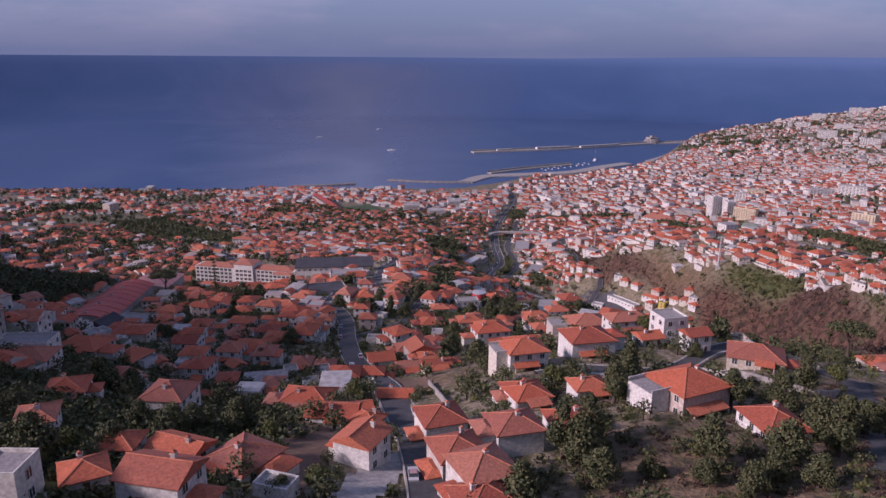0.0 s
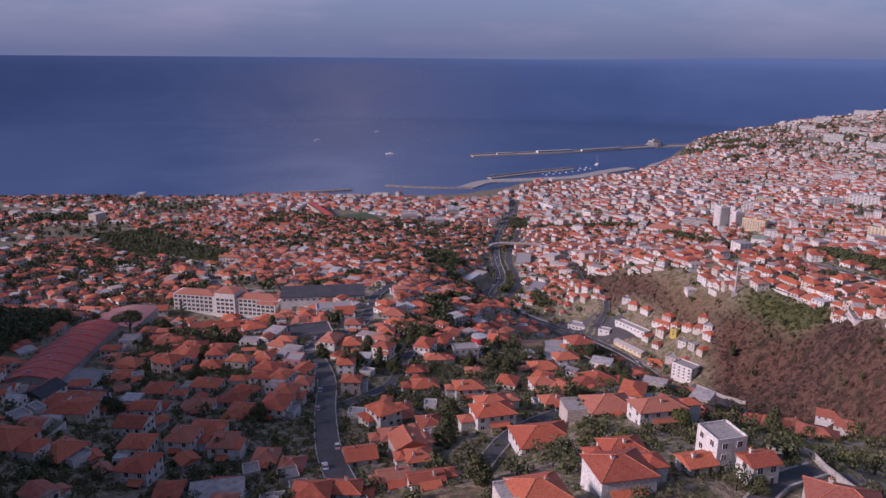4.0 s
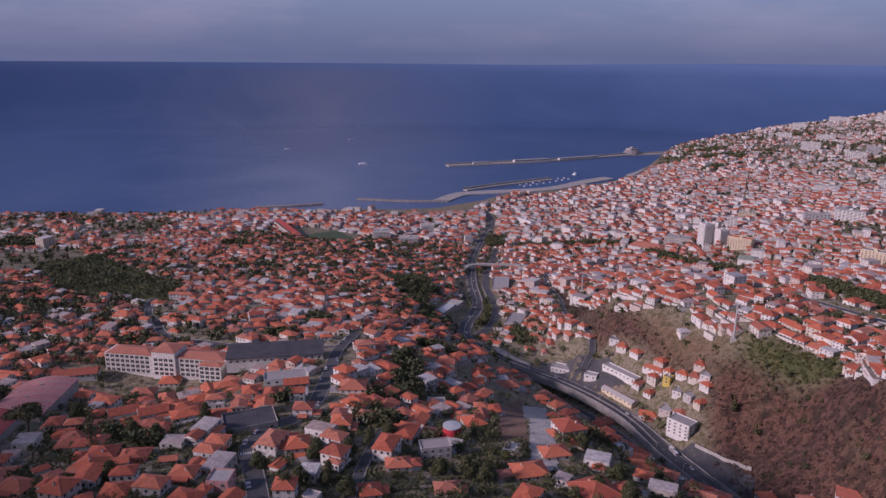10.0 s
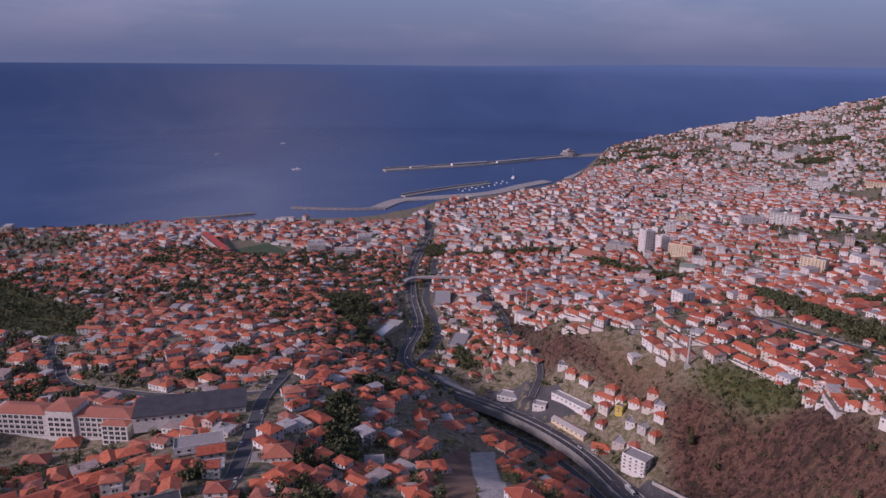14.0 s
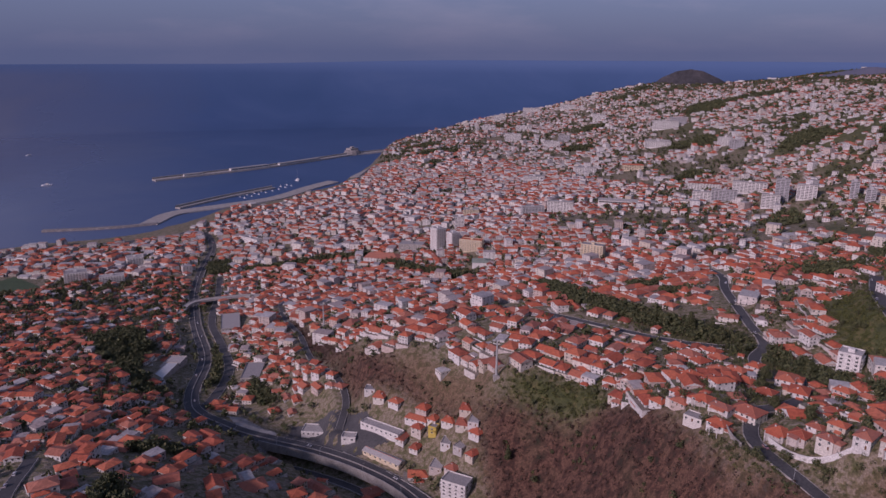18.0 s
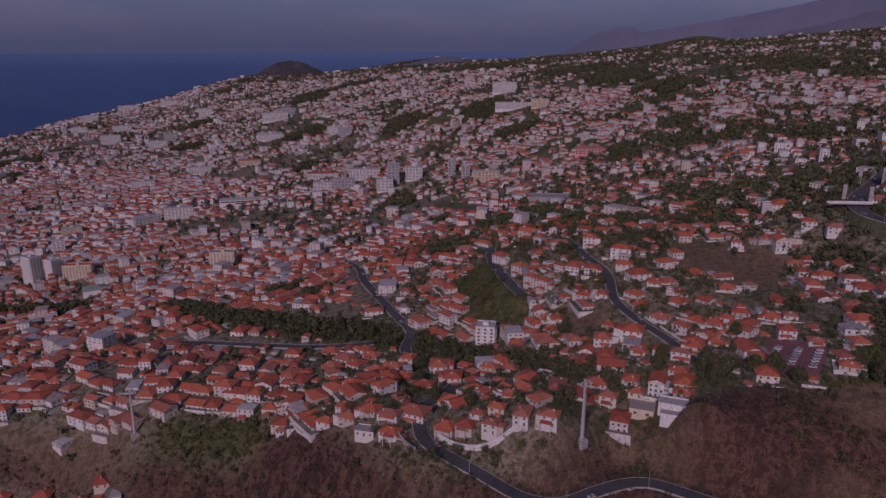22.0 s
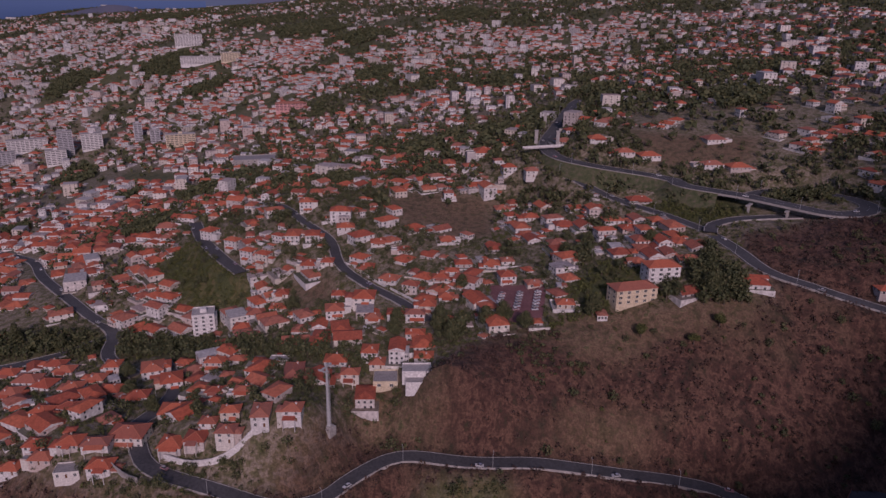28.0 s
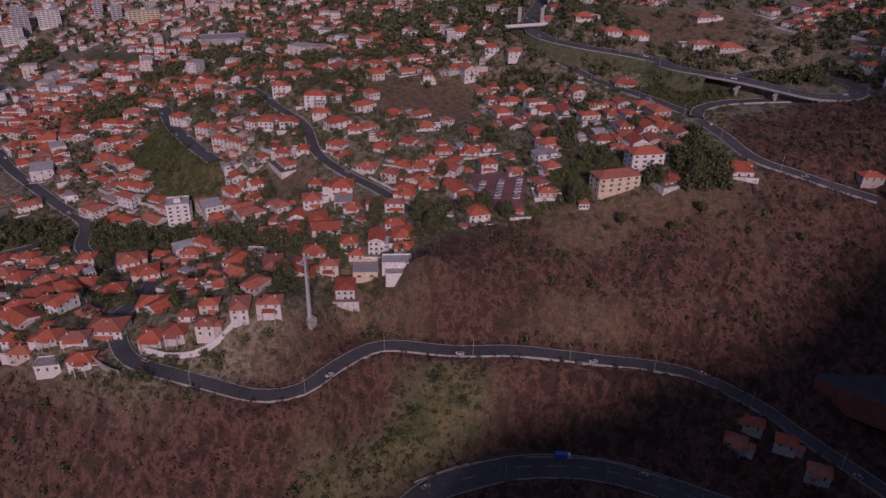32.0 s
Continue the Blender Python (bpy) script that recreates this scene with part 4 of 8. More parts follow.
    return tagged(root, label, "house" if name == "house" else name.replace("_", " "), group)


ROOF_ROLL = surface("ridge tiles", [(0.3, (0.47, 0.15, 0.08)), (0.7, (0.60, 0.23, 0.13))], 0.8, 0.85, fine=3.0)
# x, y, width, depth, storeys, turn, roof
SPUR_HOUSES_A = [(-44.2, 13.4, 12.2, 8.4, 2, -12, "gable"), (-59.0, 32.5, 6, 6, 1, 0, "hip"), (-56.7, 16.0, 6.1, 6.3, 1, 30, "hip"), (-49.3, 33.6, 9.3, 6.4, 1, -20, "gable"), (-38, 31.8, 9.6, 10, 1, -30, "hip"), (-78.8, 41.9, 6.6, 7.6, 1, 20, "hip"), (-93.2, 78.0, 11.1, 10.2, 1, 15, "hip"), (-68.4, 76.7, 10, 10.4, 2, -5, "hip"), (-94.4, 168.6, 10.5, 12.1, 2, -5, "hip"), (-150.1, 239.0, 19.6, 13.5, 1, -5, "hip"), (-139.6, 173.5, 21.1, 14.6, 1, -10, "hip"), (-129.9, 123.1, 17.9, 12.4, 1, 5, "hip"), (-122.9, 175.5, 13.3, 13.8, 1, -20, "hip"), (-125.4, 256.9, 13.4, 12.3, 1, 0, "hip")]
SPUR_HOUSES_B = [(-89.8, 191.7, 11.6, 12, 2, -5, "hip"), (-74.8, 187.5, 10.1, 11.7, 2, 0, "hip"), (-97.7, 230.4, 12.2, 11.2, 1, 0, "hip"), (-87.4, 241.3, 12.5, 10, 1, 0, "hip"), (-67.1, 228.7, 13.2, 15.1, 2, -8, "hip"), (-58.8, 180.0, 7.6, 8.7, 1, 0, "hip"), (-47.8, 168.5, 7.3, 8.3, 1, 0, "hip"), (-67.8, 158.9, 9, 6.2, 1, 0, "hip"), (-39.3, 94.2, 16.5, 11.4, 1, -5, "hip"), (-28.8, 70.8, 14.1, 8.1, 1, -3, "gable"), (-18.7, 41.5, 7.6, 7.9, 2, -25, "gable"), (-20.5, 66.1, 6.2, 6, 1, -20, "hip"), (-4.2, 58.9, 11.2, 10.3, 2, 18, "hip"), (-1.1, 36.3, 10.8, 9.9, 2, 20, "hip")]
SPUR_HOUSES_C = [(2.8, 26, 8.9, 9.2, 2, 25, "hip"), (2.9, 19, 9.3, 8.6, 1, 20, "hip"), (9.7, 44.2, 9, 8.3, 2, 15, "hip"), (15.7, 71.5, 10.6, 8.5, 1, 20, "hip"), (21.8, 52.1, 9.3, 6.4, 1, 10, "hip"), (79.3, 313.7, 22, 20, 1, 20, "hip")]
SPUR_HOUSES_D = [(60.8, 48.4, 9.2, 10.6, 1, 10, "hip"), (53.5, 332.2, 19.2, 13.3, 1, 10, "hip"), (69.2, 354.1, 16.9, 11.7, 1, 10, "hip"), (-18.5, 193.3, 9.1, 8.4, 1, 15, "hip"), (-8.8, 169.0, 8.3, 7.7, 1, 15, "hip"), (-15.3, 150.7, 10.6, 7.3, 1, 15, "gable"), (-6.0, 144.0, 11.4, 6.5, 1, 15, "gable"), (-28.2, 142.9, 9.4, 6.5, 1, 0, "hip"), (-16.7, 102.0, 11.7, 6, 1, 0, "gable"), (-61.7, 6.5, 6, 6, 2, 0, "flat"), (-136.9, 134.0, 17, 9.8, 2, 5, "flat")]
SPUR_HOUSES_E = [(-171.8, 284.7, 18.9, 15.2, 1, -10, "flat")]
SLOPE_HOUSES_A = [(-135.1, 294, 13.3, 12.2, 2, -15, "hip"), (-137, 322, 14.3, 13.2, 1, -15, "hip"), (-159.0, 305.8, 16.2, 11.1, 1, -15, "hip"), (-106.1, 263.2, 15.6, 10.7, 1, -5, "hip"), (-93.5, 311.7, 12.8, 10.3, 1, -5, "hip"), (-159.0, 356.8, 19.6, 18, 1, 5, "hip"), (-137.3, 335.2, 15.7, 12.7, 1, 5, "hip"), (-66.6, 245.0, 10.5, 12.1, 2, -5, "hip"), (-62.8, 261.7, 7.3, 8.4, 2, -5, "hip"), (-189.8, 510.7, 19.5, 13.4, 1, 5, "hip"), (-178.8, 532.5, 17.8, 14.3, 1, 5, "hip"), (-15.9, 298.4, 10.3, 9.5, 1, 10, "hip"), (-5.6, 329.9, 13.8, 9.5, 1, 5, "hip")]
SLOPE_HOUSES_B = [(-48.9, 295.5, 10.4, 9.6, 2, 0, "hip"), (-42.1, 264.5, 8.4, 7.8, 2, 0, "hip"), (-52.6, 342.8, 14.3, 13.1, 2, 10, "hip"), (-35.6, 374.1, 12.1, 12.5, 2, 0, "hip"), (-58.0, 394.7, 12.7, 10.2, 2, 0, "hip"), (-36, 441.4, 19.5, 15.7, 2, 0, "hip"), (11.4, 511.9, 12.2, 11.3, 2, 0, "hip"), (33.3, 396.8, 14.4, 13.3, 1, 15, "hip"), (38.7, 521.2, 16.8, 11.6, 1, 5, "hip"), (75.2, 575.5, 20.9, 14.4, 1, 5, "hip"), (82.8, 385.1, 17.5, 16.1, 2, 15, "hip"), (11, 347.3, 14.3, 8.2, 2, 10, "flat"), (14.6, 467.6, 11.3, 9.1, 1, 0, "flat"), (-9.6, 267.4, 14.4, 11.6, 1, 10, "hip")]
SLOPE_HOUSES_C = [(15.3, 305.2, 13, 9, 1, 5, "hip"), (9.3, 250.9, 15, 10.3, 2, 10, "hip"), (-17.9, 226.4, 10.7, 9.8, 1, 15, "hip"), (-5.8, 204.0, 10.9, 11.3, 1, 15, "hip"), (43.6, 267.9, 13.8, 9.5, 2, 10, "hip"), (17, 216.4, 15.1, 10.4, 2, 15, "hip"), (41.5, 226.1, 11.9, 8.2, 1, 15, "hip"), (-12.8, 177.4, 12.2, 11.2, 2, 20, "gable"), (-27.5, 174.4, 9.4, 8.7, 1, 15, "gable"), (87.9, 227.8, 12.5, 11.5, 1, 0, "hip"), (97.1, 219.4, 11.3, 13, 1, 0, "hip"), (131.9, 269.3, 12.7, 11.7, 1, 0, "hip"), (236.9, 455.4, 17.1, 13.8, 1, 0, "hip"), (251.3, 433.4, 16.6, 13.4, 1, 0, "hip")]
SLOPE_HOUSES_D = [(266.1, 418.1, 20.3, 14, 1, -30, "hip"), (267.6, 398.5, 19.8, 13.6, 1, -30, "hip"), (243, 417.9, 22, 20, 1, -20, "flat"), (170.6, 616.5, 20.7, 11.9, 1, 0, "hip")]
TERRACE_HOUSES_A = [(320.2, 426.5, 13.9, 9.6, 1, -79, "hip"), (329.8, 435.2, 15.6, 9, 1, -74, "hip"), (329.4, 448.8, 13.1, 10.5, 1, -79, "hip"), (332.8, 471.7, 13.7, 9.5, 1, -79, "hip"), (323.4, 479.8, 12.3, 9.9, 1, -79, "hip"), (323.9, 461.3, 13.3, 9.2, 1, -79, "hip"), (361.4, 492.3, 13.1, 10.5, 2, -89, "hip"), (369.2, 481.3, 14.7, 10.1, 1, -89, "hip"), (404.3, 527.8, 14.7, 13.5, 1, -89, "hip"), (399.4, 503.9, 14.1, 11.4, 1, -79, "hip"), (393.8, 474.8, 15.2, 10.5, 1, -79, "hip"), (410.4, 545.3, 19, 13.1, 1, -79, "hip"), (423.9, 529.7, 15.1, 10.4, 1, -79, "hip"), (412.1, 497.4, 12.5, 10.1, 1, -79, "hip")]
TERRACE_HOUSES_B = [(343.2, 427.1, 21.5, 14.8, 2, -79, "hip"), (370.4, 418.4, 19.5, 13.4, 1, -74, "hip"), (386.7, 451.6, 14.5, 10, 1, -74, "hip"), (419.9, 464.2, 15.6, 16.1, 2, -59, "hip"), (405.8, 442.6, 14.8, 15.3, 2, -59, "hip"), (428.3, 497.8, 11.7, 10.8, 2, -74, "hip"), (337.4, 399.9, 13.7, 12.6, 1, -79, "hip"), (337.8, 387, 12.1, 11.1, 1, -79, "hip"), (337.1, 370.7, 10.9, 8.8, 2, -79, "hip"), (345.7, 384.3, 10.3, 7.1, 1, -79, "hip"), (347.8, 373.6, 11.2, 7.7, 2, -74, "hip"), (344.1, 355.9, 10.3, 14.2, 2, -74, "hip"), (345.6, 340.7, 8.8, 8.1, 2, -79, "hip"), (393.5, 360.5, 12.1, 19.5, 1, -74, "hip")]
TERRACE_HOUSES_C = [(411.6, 343.1, 15.4, 10.6, 1, -79, "hip"), (397.9, 330.3, 11.9, 8.2, 2, -79, "hip"), (419.1, 325.7, 8.8, 10.2, 2, -79, "hip"), (413, 319.7, 10.2, 9.4, 1, -79, "hip"), (455.3, 308.4, 14.1, 8.1, 2, -79, "hip"), (437.8, 304.2, 13.6, 7.8, 1, -79, "hip"), (420.9, 422.7, 13.1, 9.1, 2, -79, "hip"), (423.8, 409.6, 11.4, 7.9, 1, -79, "hip"), (371.4, 379.1, 10.7, 7.4, 1, -79, "hip"), (381.1, 400.9, 11.3, 7.8, 1, -79, "hip"), (411.1, 376.6, 10.7, 6.1, 1, -79, "flat"), (467.6, 363.7, 14, 12.9, 2, -69, "hip"), (478.7, 347.4, 16.8, 15.4, 2, -79, "hip"), (489.3, 368.3, 11.1, 9, 1, -79, "hip")]
TERRACE_HOUSES_D = [(458.6, 335.8, 11.2, 9.1, 1, -79, "hip"), (460.7, 322, 12.1, 9.8, 1, -79, "hip"), (508.1, 338.6, 15.8, 10.9, 1, -99, "hip"), (495, 320.5, 12.9, 8.9, 2, -99, "hip"), (469, 303.8, 12.2, 9.8, 2, -79, "hip"), (482, 294.7, 11.5, 9.2, 1, -79, "hip"), (509.2, 303.8, 13.2, 9.1, 1, -79, "hip"), (519, 298, 11.3, 7.8, 1, -79, "hip"), (522.4, 358.8, 11.7, 10.7, 1, -79, "hip"), (523.9, 388.5, 10.5, 9.6, 1, -79, "hip"), (527.8, 403.6, 14.4, 13.3, 1, -79, "hip"), (507.4, 259.8, 12.9, 11.9, 2, -69, "hip"), (498.2, 241.5, 12.6, 8.7, 1, -69, "hip"), (532.1, 273, 13.6, 10.9, 1, -79, "hip")]
TERRACE_HOUSES_E = [(468.3, 221, 13.1, 9, 1, -79, "hip"), (431.1, 541.7, 15.5, 10.7, 1, -79, "hip"), (394, 543, 14.8, 11.9, 1, -79, "hip"), (418.9, 567.5, 15.8, 10.9, 1, -79, "hip"), (317.5, 442.3, 11.4, 7.9, 1, -69, "flat"), (414, 293.8, 10, 8, 1, -79, "hip"), (532.1, 292.6, 14.4, 9.9, 1, -74, "hip"), (502.5, 414.3, 11.1, 10.2, 1, -79, "hip"), (488.1, 412.4, 10.9, 10, 1, -79, "hip"), (489, 427.7, 14.8, 11.9, 1, -79, "hip"), (476.2, 432.3, 14.6, 11.7, 1, -79, "hip")]
UPPER_HOUSES_A = [(550.7, 462.1, 13.4, 9.2, 3, -102, "hip"), (537.1, 443.3, 12.9, 8.9, 3, -102, "hip"), (570.8, 485.1, 14, 9.7, 3, -102, "hip"), (597.6, 519.9, 14, 12.9, 3, -102, "hip"), (635.3, 583.6, 22, 14.9, 2, -72, "hip"), (536.7, 262.8, 11, 8.9, 1, -72, "hip"), (599.2, 227.2, 18.3, 12.6, 1, -72, "hip"), (628.3, 254.5, 15, 12.1, 1, -72, "hip"), (651.5, 279.9, 15.7, 12.6, 1, -72, "hip"), (571, 311.4, 13.9, 9.6, 1, -72, "hip"), (546.2, 337.8, 13.4, 9.3, 1, -72, "hip"), (553.4, 359.6, 13.7, 9.5, 1, -72, "hip"), (608.6, 436.9, 13.3, 12.2, 3, -72, "hip"), (573.9, 391.6, 16.5, 11.4, 1, -72, "hip")]
UPPER_HOUSES_B = [(595.7, 191.9, 18.2, 10.4, 1, -72, "hip"), (578.4, 180.8, 15.7, 10.8, 1, -72, "hip"), (630.3, 172.1, 22, 11.8, 1, -72, "hip"), (679, 258.4, 16.2, 11.1, 2, -72, "hip"), (885.4, 527.1, 22, 20, 2, -72, "hip"), (786.6, 405.5, 22, 20, 2, -72, "hip"), (771.3, 432.2, 22, 14.3, 2, -72, "hip"), (709.4, 206.1, 19.1, 13.2, 1, -72, "hip"), (693.4, 182.7, 18.7, 12.9, 1, -72, "hip"), (693, 162.7, 22, 13.5, 1, -72, "hip"), (742.1, 103.9, 22, 15.8, 1, -72, "hip"), (688.9, 111.8, 21.2, 12.2, 1, -72, "hip"), (687.9, 91.5, 22, 13.6, 1, -72, "hip"), (732.7, 308.4, 22, 20, 2, -72, "hip")]
UPPER_HOUSES_C = [(660, 327.9, 10.1, 9.2, 2, -72, "hip")]
RAVINE_HOUSES = [(359.8, 120.1, 12.5, 8.6, 1, -106, "hip"), (367.3, 111.6, 11.3, 7.8, 1, -106, "hip"), (360, 97.8, 11.9, 8.2, 1, -106, "hip"), (349.9, 84.3, 12.7, 8.8, 1, -106, "hip"), (496.4, 40.2, 15.5, 8.9, 1, -81, "hip")]


def house_label(floors, roof, w):
    size = "wide" if w > 13 else ("small" if w < 8.5 else "compact")
    storey = {1: "single-storey", 2: "two-storey", 3: "three-storey"}[floors]
    top = {"hip": "red tiled hip roof", "gable": "red tiled gable roof", "flat": "flat grey roof"}[roof]
    return f"{size} {storey} white rendered house with a {top}"


for rows in (SPUR_HOUSES_A, SPUR_HOUSES_B, SPUR_HOUSES_C, SPUR_HOUSES_D, SPUR_HOUSES_E, SLOPE_HOUSES_A, SLOPE_HOUSES_B, SLOPE_HOUSES_C, SLOPE_HOUSES_D, TERRACE_HOUSES_A, TERRACE_HOUSES_B, TERRACE_HOUSES_C, TERRACE_HOUSES_D, TERRACE_HOUSES_E, UPPER_HOUSES_A, UPPER_HOUSES_B, UPPER_HOUSES_C, RAVINE_HOUSES):
    for hx, hy, hw, hl, floors, turn, roof in rows:
        house(hx, hy, hw, hl, floors, turn, roof, house_label(floors, roof, hw))
# villas of the spur: x, y, width, depth, storeys, turn
for hx, hy, hw, hl, floors, turn in ((18.5, 106, 11, 9.5, 2, 15), (38, 116, 13, 11, 2, 12), (31, 181, 19, 14, 1, 12), (55, 195, 16, 13, 1, 8), (46, 143, 11, 8, 1, 10), (49, 64, 13, 12, 2, 25), (16, 201, 14, 10, 2, 15), (67, 181, 16, 9, 2, 12), (30, 74, 8, 6.5, 1, 12), (15, 76, 9, 7, 1, 12)):
    house(hx, hy, hw, hl, floors, turn, "hip", house_label(floors, "hip", hw), villa=True)
house(82, 104, 14, 11, 1, -22, "hip", "single-storey white villa with a red hip roof behind garden walls", villa=True, lift=1.2)
house(-247, 534, 30, 12, 1, 12, "gable", "long white school wing with a red tiled gable roof", group="", wall_mat=WHITE, yard=False, lift=1.0)
house(-165, 240, 11, 13, 2, -15, "gable", "tall white house with a dark slate gable roof", group="", roof_mat=SLATE, wall_mat=WHITE, yard=False)
house(-152, 247, 15, 12, 1, -12, "gable", "wide white house with a low dark slate roof", group="", roof_mat=SLATE, wall_mat=WHITE, yard=False)
house(-76, 303, 9, 9, 2, -5, "flat", "pink rendered corner house with a flat roof", group="", wall_mat=PINK, yard=False)
house(65, 127, 8, 8, 3, 15, "flat", "white modern three-storey villa stepping down to tiled lean-tos", group="")
house(58, 123, 7, 6, 1, 15, "gable", "white tiled lean-to wing beside a modern villa", group="", yard=False)
house(71, 120, 7, 6, 2, 15, "gable", "white gabled annex beside a modern villa", group="", yard=False)


# ---- the town: blocks of houses on their own street grids ----
def block_sites(x0, x1, y0, y1, block, pitch_u, pitch_v, seed, jitter=0.22):
    """Sites on rotated grids, one grid per block; the blocks meet along lanes."""
    r = np.random.default_rng(seed)
    bx, by = np.meshgrid(np.arange(x0, x1, block), np.arange(y0, y1, block))
    cx = (bx + r.uniform(-0.38, 0.38, bx.shape) * block).ravel()
    cy = (by + r.uniform(-0.38, 0.38, by.shape) * block).ravel()
    e = 12.0
    slope = np.arctan2(heights(cx, cy + e) - heights(cx, cy - e), heights(cx + e, cy) - heights(cx - e, cy))
    turn = slope + r.normal(0, 0.18, cx.shape)
    xs, ys, an = [], [], []
    n = int(block / min(pitch_u, pitch_v)) + 1
    iu, iv = np.meshgrid(np.arange(-n, n + 1) * pitch_u, np.arange(-n, n + 1) * pitch_v)
    iu, iv = iu.ravel(), iv.ravel()
    for k in range(len(cx)):
        u = iu + r.uniform(-jitter, jitter, iu.shape) * pitch_u
        v = iv + r.uniform(-jitter, jitter, iv.shape) * pitch_v
        c, s = math.cos(turn[k]), math.sin(turn[k])
        x, y = cx[k] + u * c - v * s, cy[k] + u * s + v * c
        near_k = np.argpartition((cx - cx[k]) ** 2 + (cy - cy[k]) ** 2, min(12, len(cx) - 1))[:13]
        d = np.sqrt((x[:, None] - cx[None, near_k]) ** 2 + (y[:, None] - cy[None, near_k]) ** 2)
        own = d[:, list(near_k).index(k)]
        ds = np.sort(d, 1)
        keep = (own <= ds[:, 0] + 1e-6) & (ds[:, 1] - ds[:, 0] > 5.0)
        xs.append(x[keep])
        ys.append(y[keep])
        an.append(np.full(keep.sum(), turn[k]))
    return np.concatenate(xs), np.concatenate(ys), np.concatenate(an)


def town_mesh(name, label, x, y, angle, w, l, h, roof_rise, rng_, flat=None, terrace=None):
    """Many far buildings as one mesh: walls, tiled roofs, rows of windows."""
    n = len(x)
    z = ground_z(x, y) - 1.4
    c, s = np.cos(angle), np.sin(angle)
    flat = np.zeros(n, bool) if flat is None else flat

    def place(lx, ly, lz):
        return np.stack([x[:, None] + lx * c[:, None] - ly * s[:, None], y[:, None] + lx * s[:, None] + ly * c[:, None], z[:, None] + lz], -1)

    sx, sy = np.array([-1, 1, 1, -1, -1, 1, 1, -1]) / 2, np.array([-1, -1, 1, 1, -1, -1, 1, 1]) / 2
    up = np.array([0, 0, 0, 0, 1, 1, 1, 1])
    wall = place(w[:, None] * sx, l[:, None] * sy, np.where(up == 1, h[:, None], -5.0))
    wall_f = np.array([(0, 1, 5, 4), (1, 2, 6, 5), (2, 3, 7, 6), (3, 0, 4, 7), (4, 5, 6, 7)])
    o = np.where(flat, 0.0, 0.9)
    a, b = (w + o) / 2, (l + o) / 2
    gable = (rng_.random(n) < 0.3) & ~flat
    ridge = np.where(gable, b, np.maximum(b - a, 0.2))
    rx = np.stack([-a, a, a, -a, -a, a, a, -a, 0 * a, 0 * a], 1)
    ry = np.stack([-b, -b, b, b, -b, -b, b, b, -ridge, ridge], 1)
    rise = np.where(flat, 0.35, roof_rise)
    ry[flat, 8], ry[flat, 9] = -0.1, 0.1
    base = h - 0.15
    rz = np.stack([base] * 4 + [h + 0.05] * 4 + [h + rise] * 2, 1)
    roof = place(rx, ry, rz)
    roof_f4 = np.array([(0, 1, 5, 4), (1, 2, 6, 5), (2, 3, 7, 6), (3, 0, 4, 7), (5, 6, 9, 8), (7, 4, 8, 9), (4, 5, 8, 8), (6, 7, 9, 9)])
    verts = [wall.reshape(-1, 3), roof.reshape(-1, 3)]
    faces, slots = [], []
    k = np.arange(n)[:, None, None]
    fw = (wall_f[None] + 8 * k).reshape(-1, 4)
    fr = (roof_f4[None] + 10 * k + 8 * n).reshape(-1, 4)
    fr_slot = np.repeat(np.where(flat, 3, 1), 8).reshape(n, 8)
    fr_slot[gable, 6:] = 0
    fr_slot = fr_slot.ravel()
    faces += [fw, fr]
    slots += [np.zeros(len(fw), int), fr_slot]
    count = 18 * n
    if terrace is not None and terrace.any():
        q = np.where(terrace)[0]
        tw, tl = (w[q] + rng_.uniform(3, 8, len(q)))[:, None] * sx, (l[q] + rng_.uniform(3, 8, len(q)))[:, None] * sy
        cq, sq = c[q][:, None], s[q][:, None]
        tz = z[q][:, None] + np.where(up == 1, rng_.uniform(0.7, 1.6, len(q))[:, None], -5.0)
        verts.append(np.stack([x[q][:, None] + tw * cq - tl * sq, y[q][:, None] + tw * sq + tl * cq, tz], -1).reshape(-1, 3))
        ft = (wall_f[None] + 8 * np.arange(len(q))[:, None, None]).reshape(-1, 4) + count
        faces.append(ft)
        slots.append(np.tile([0, 0, 0, 0, 4], len(q)))
        count += 8 * len(q)
    nf = np.maximum(1, np.round(h / 2.9).astype(int))
    for wall_i in range(4):
        span, off = (w, l / 2) if wall_i % 2 == 0 else (l, w / 2)
        t = wall_i * math.pi / 2
        for fl in range(int(nf.max())):
            for slot_u in (-0.32, 0.0, 0.32):
                pick = np.where((nf > fl) & (rng_.random(n) < 0.8))[0]
                if not len(pick):
                    continue
                u = span[pick] * slot_u
                v = -(off[pick] + 0.04)
                ww = np.minimum(0.6, span[pick] * 0.1)
                lu = np.stack([u - ww, u + ww, u + ww, u - ww], 1)
                lx, ly = lu * math.cos(t) - v[:, None] * math.sin(t), lu * math.sin(t) + v[:, None] * math.cos(t)
                lz = np.array([0.9, 0.9, 2.2, 2.2])[None] + 2.9 * fl
                cc, ss = c[pick][:, None], s[pick][:, None]
                verts.append(np.stack([x[pick][:, None] + lx * cc - ly * ss, y[pick][:, None] + lx * ss + ly * cc, z[pick][:, None] + lz], -1).reshape(-1, 3))
                f = np.arange(4 * len(pick)).reshape(-1, 4) + count
                faces.append(f)
                slots.append(np.full(len(f), 2))
                count += 4 * len(pick)
    v = np.concatenate(verts)
    f = np.concatenate(faces).tolist()
    f = [q[:3] if q[2] == q[3] else q for q in f]
    me = mesh_from(name, v, f, [WALL_FAR, ROOF_FAR, GLASS_DARK, FLAT_FAR, YARD_FAR], np.concatenate(slots))
    return tagged(new(name, me), label, "houses", kind="stuff")


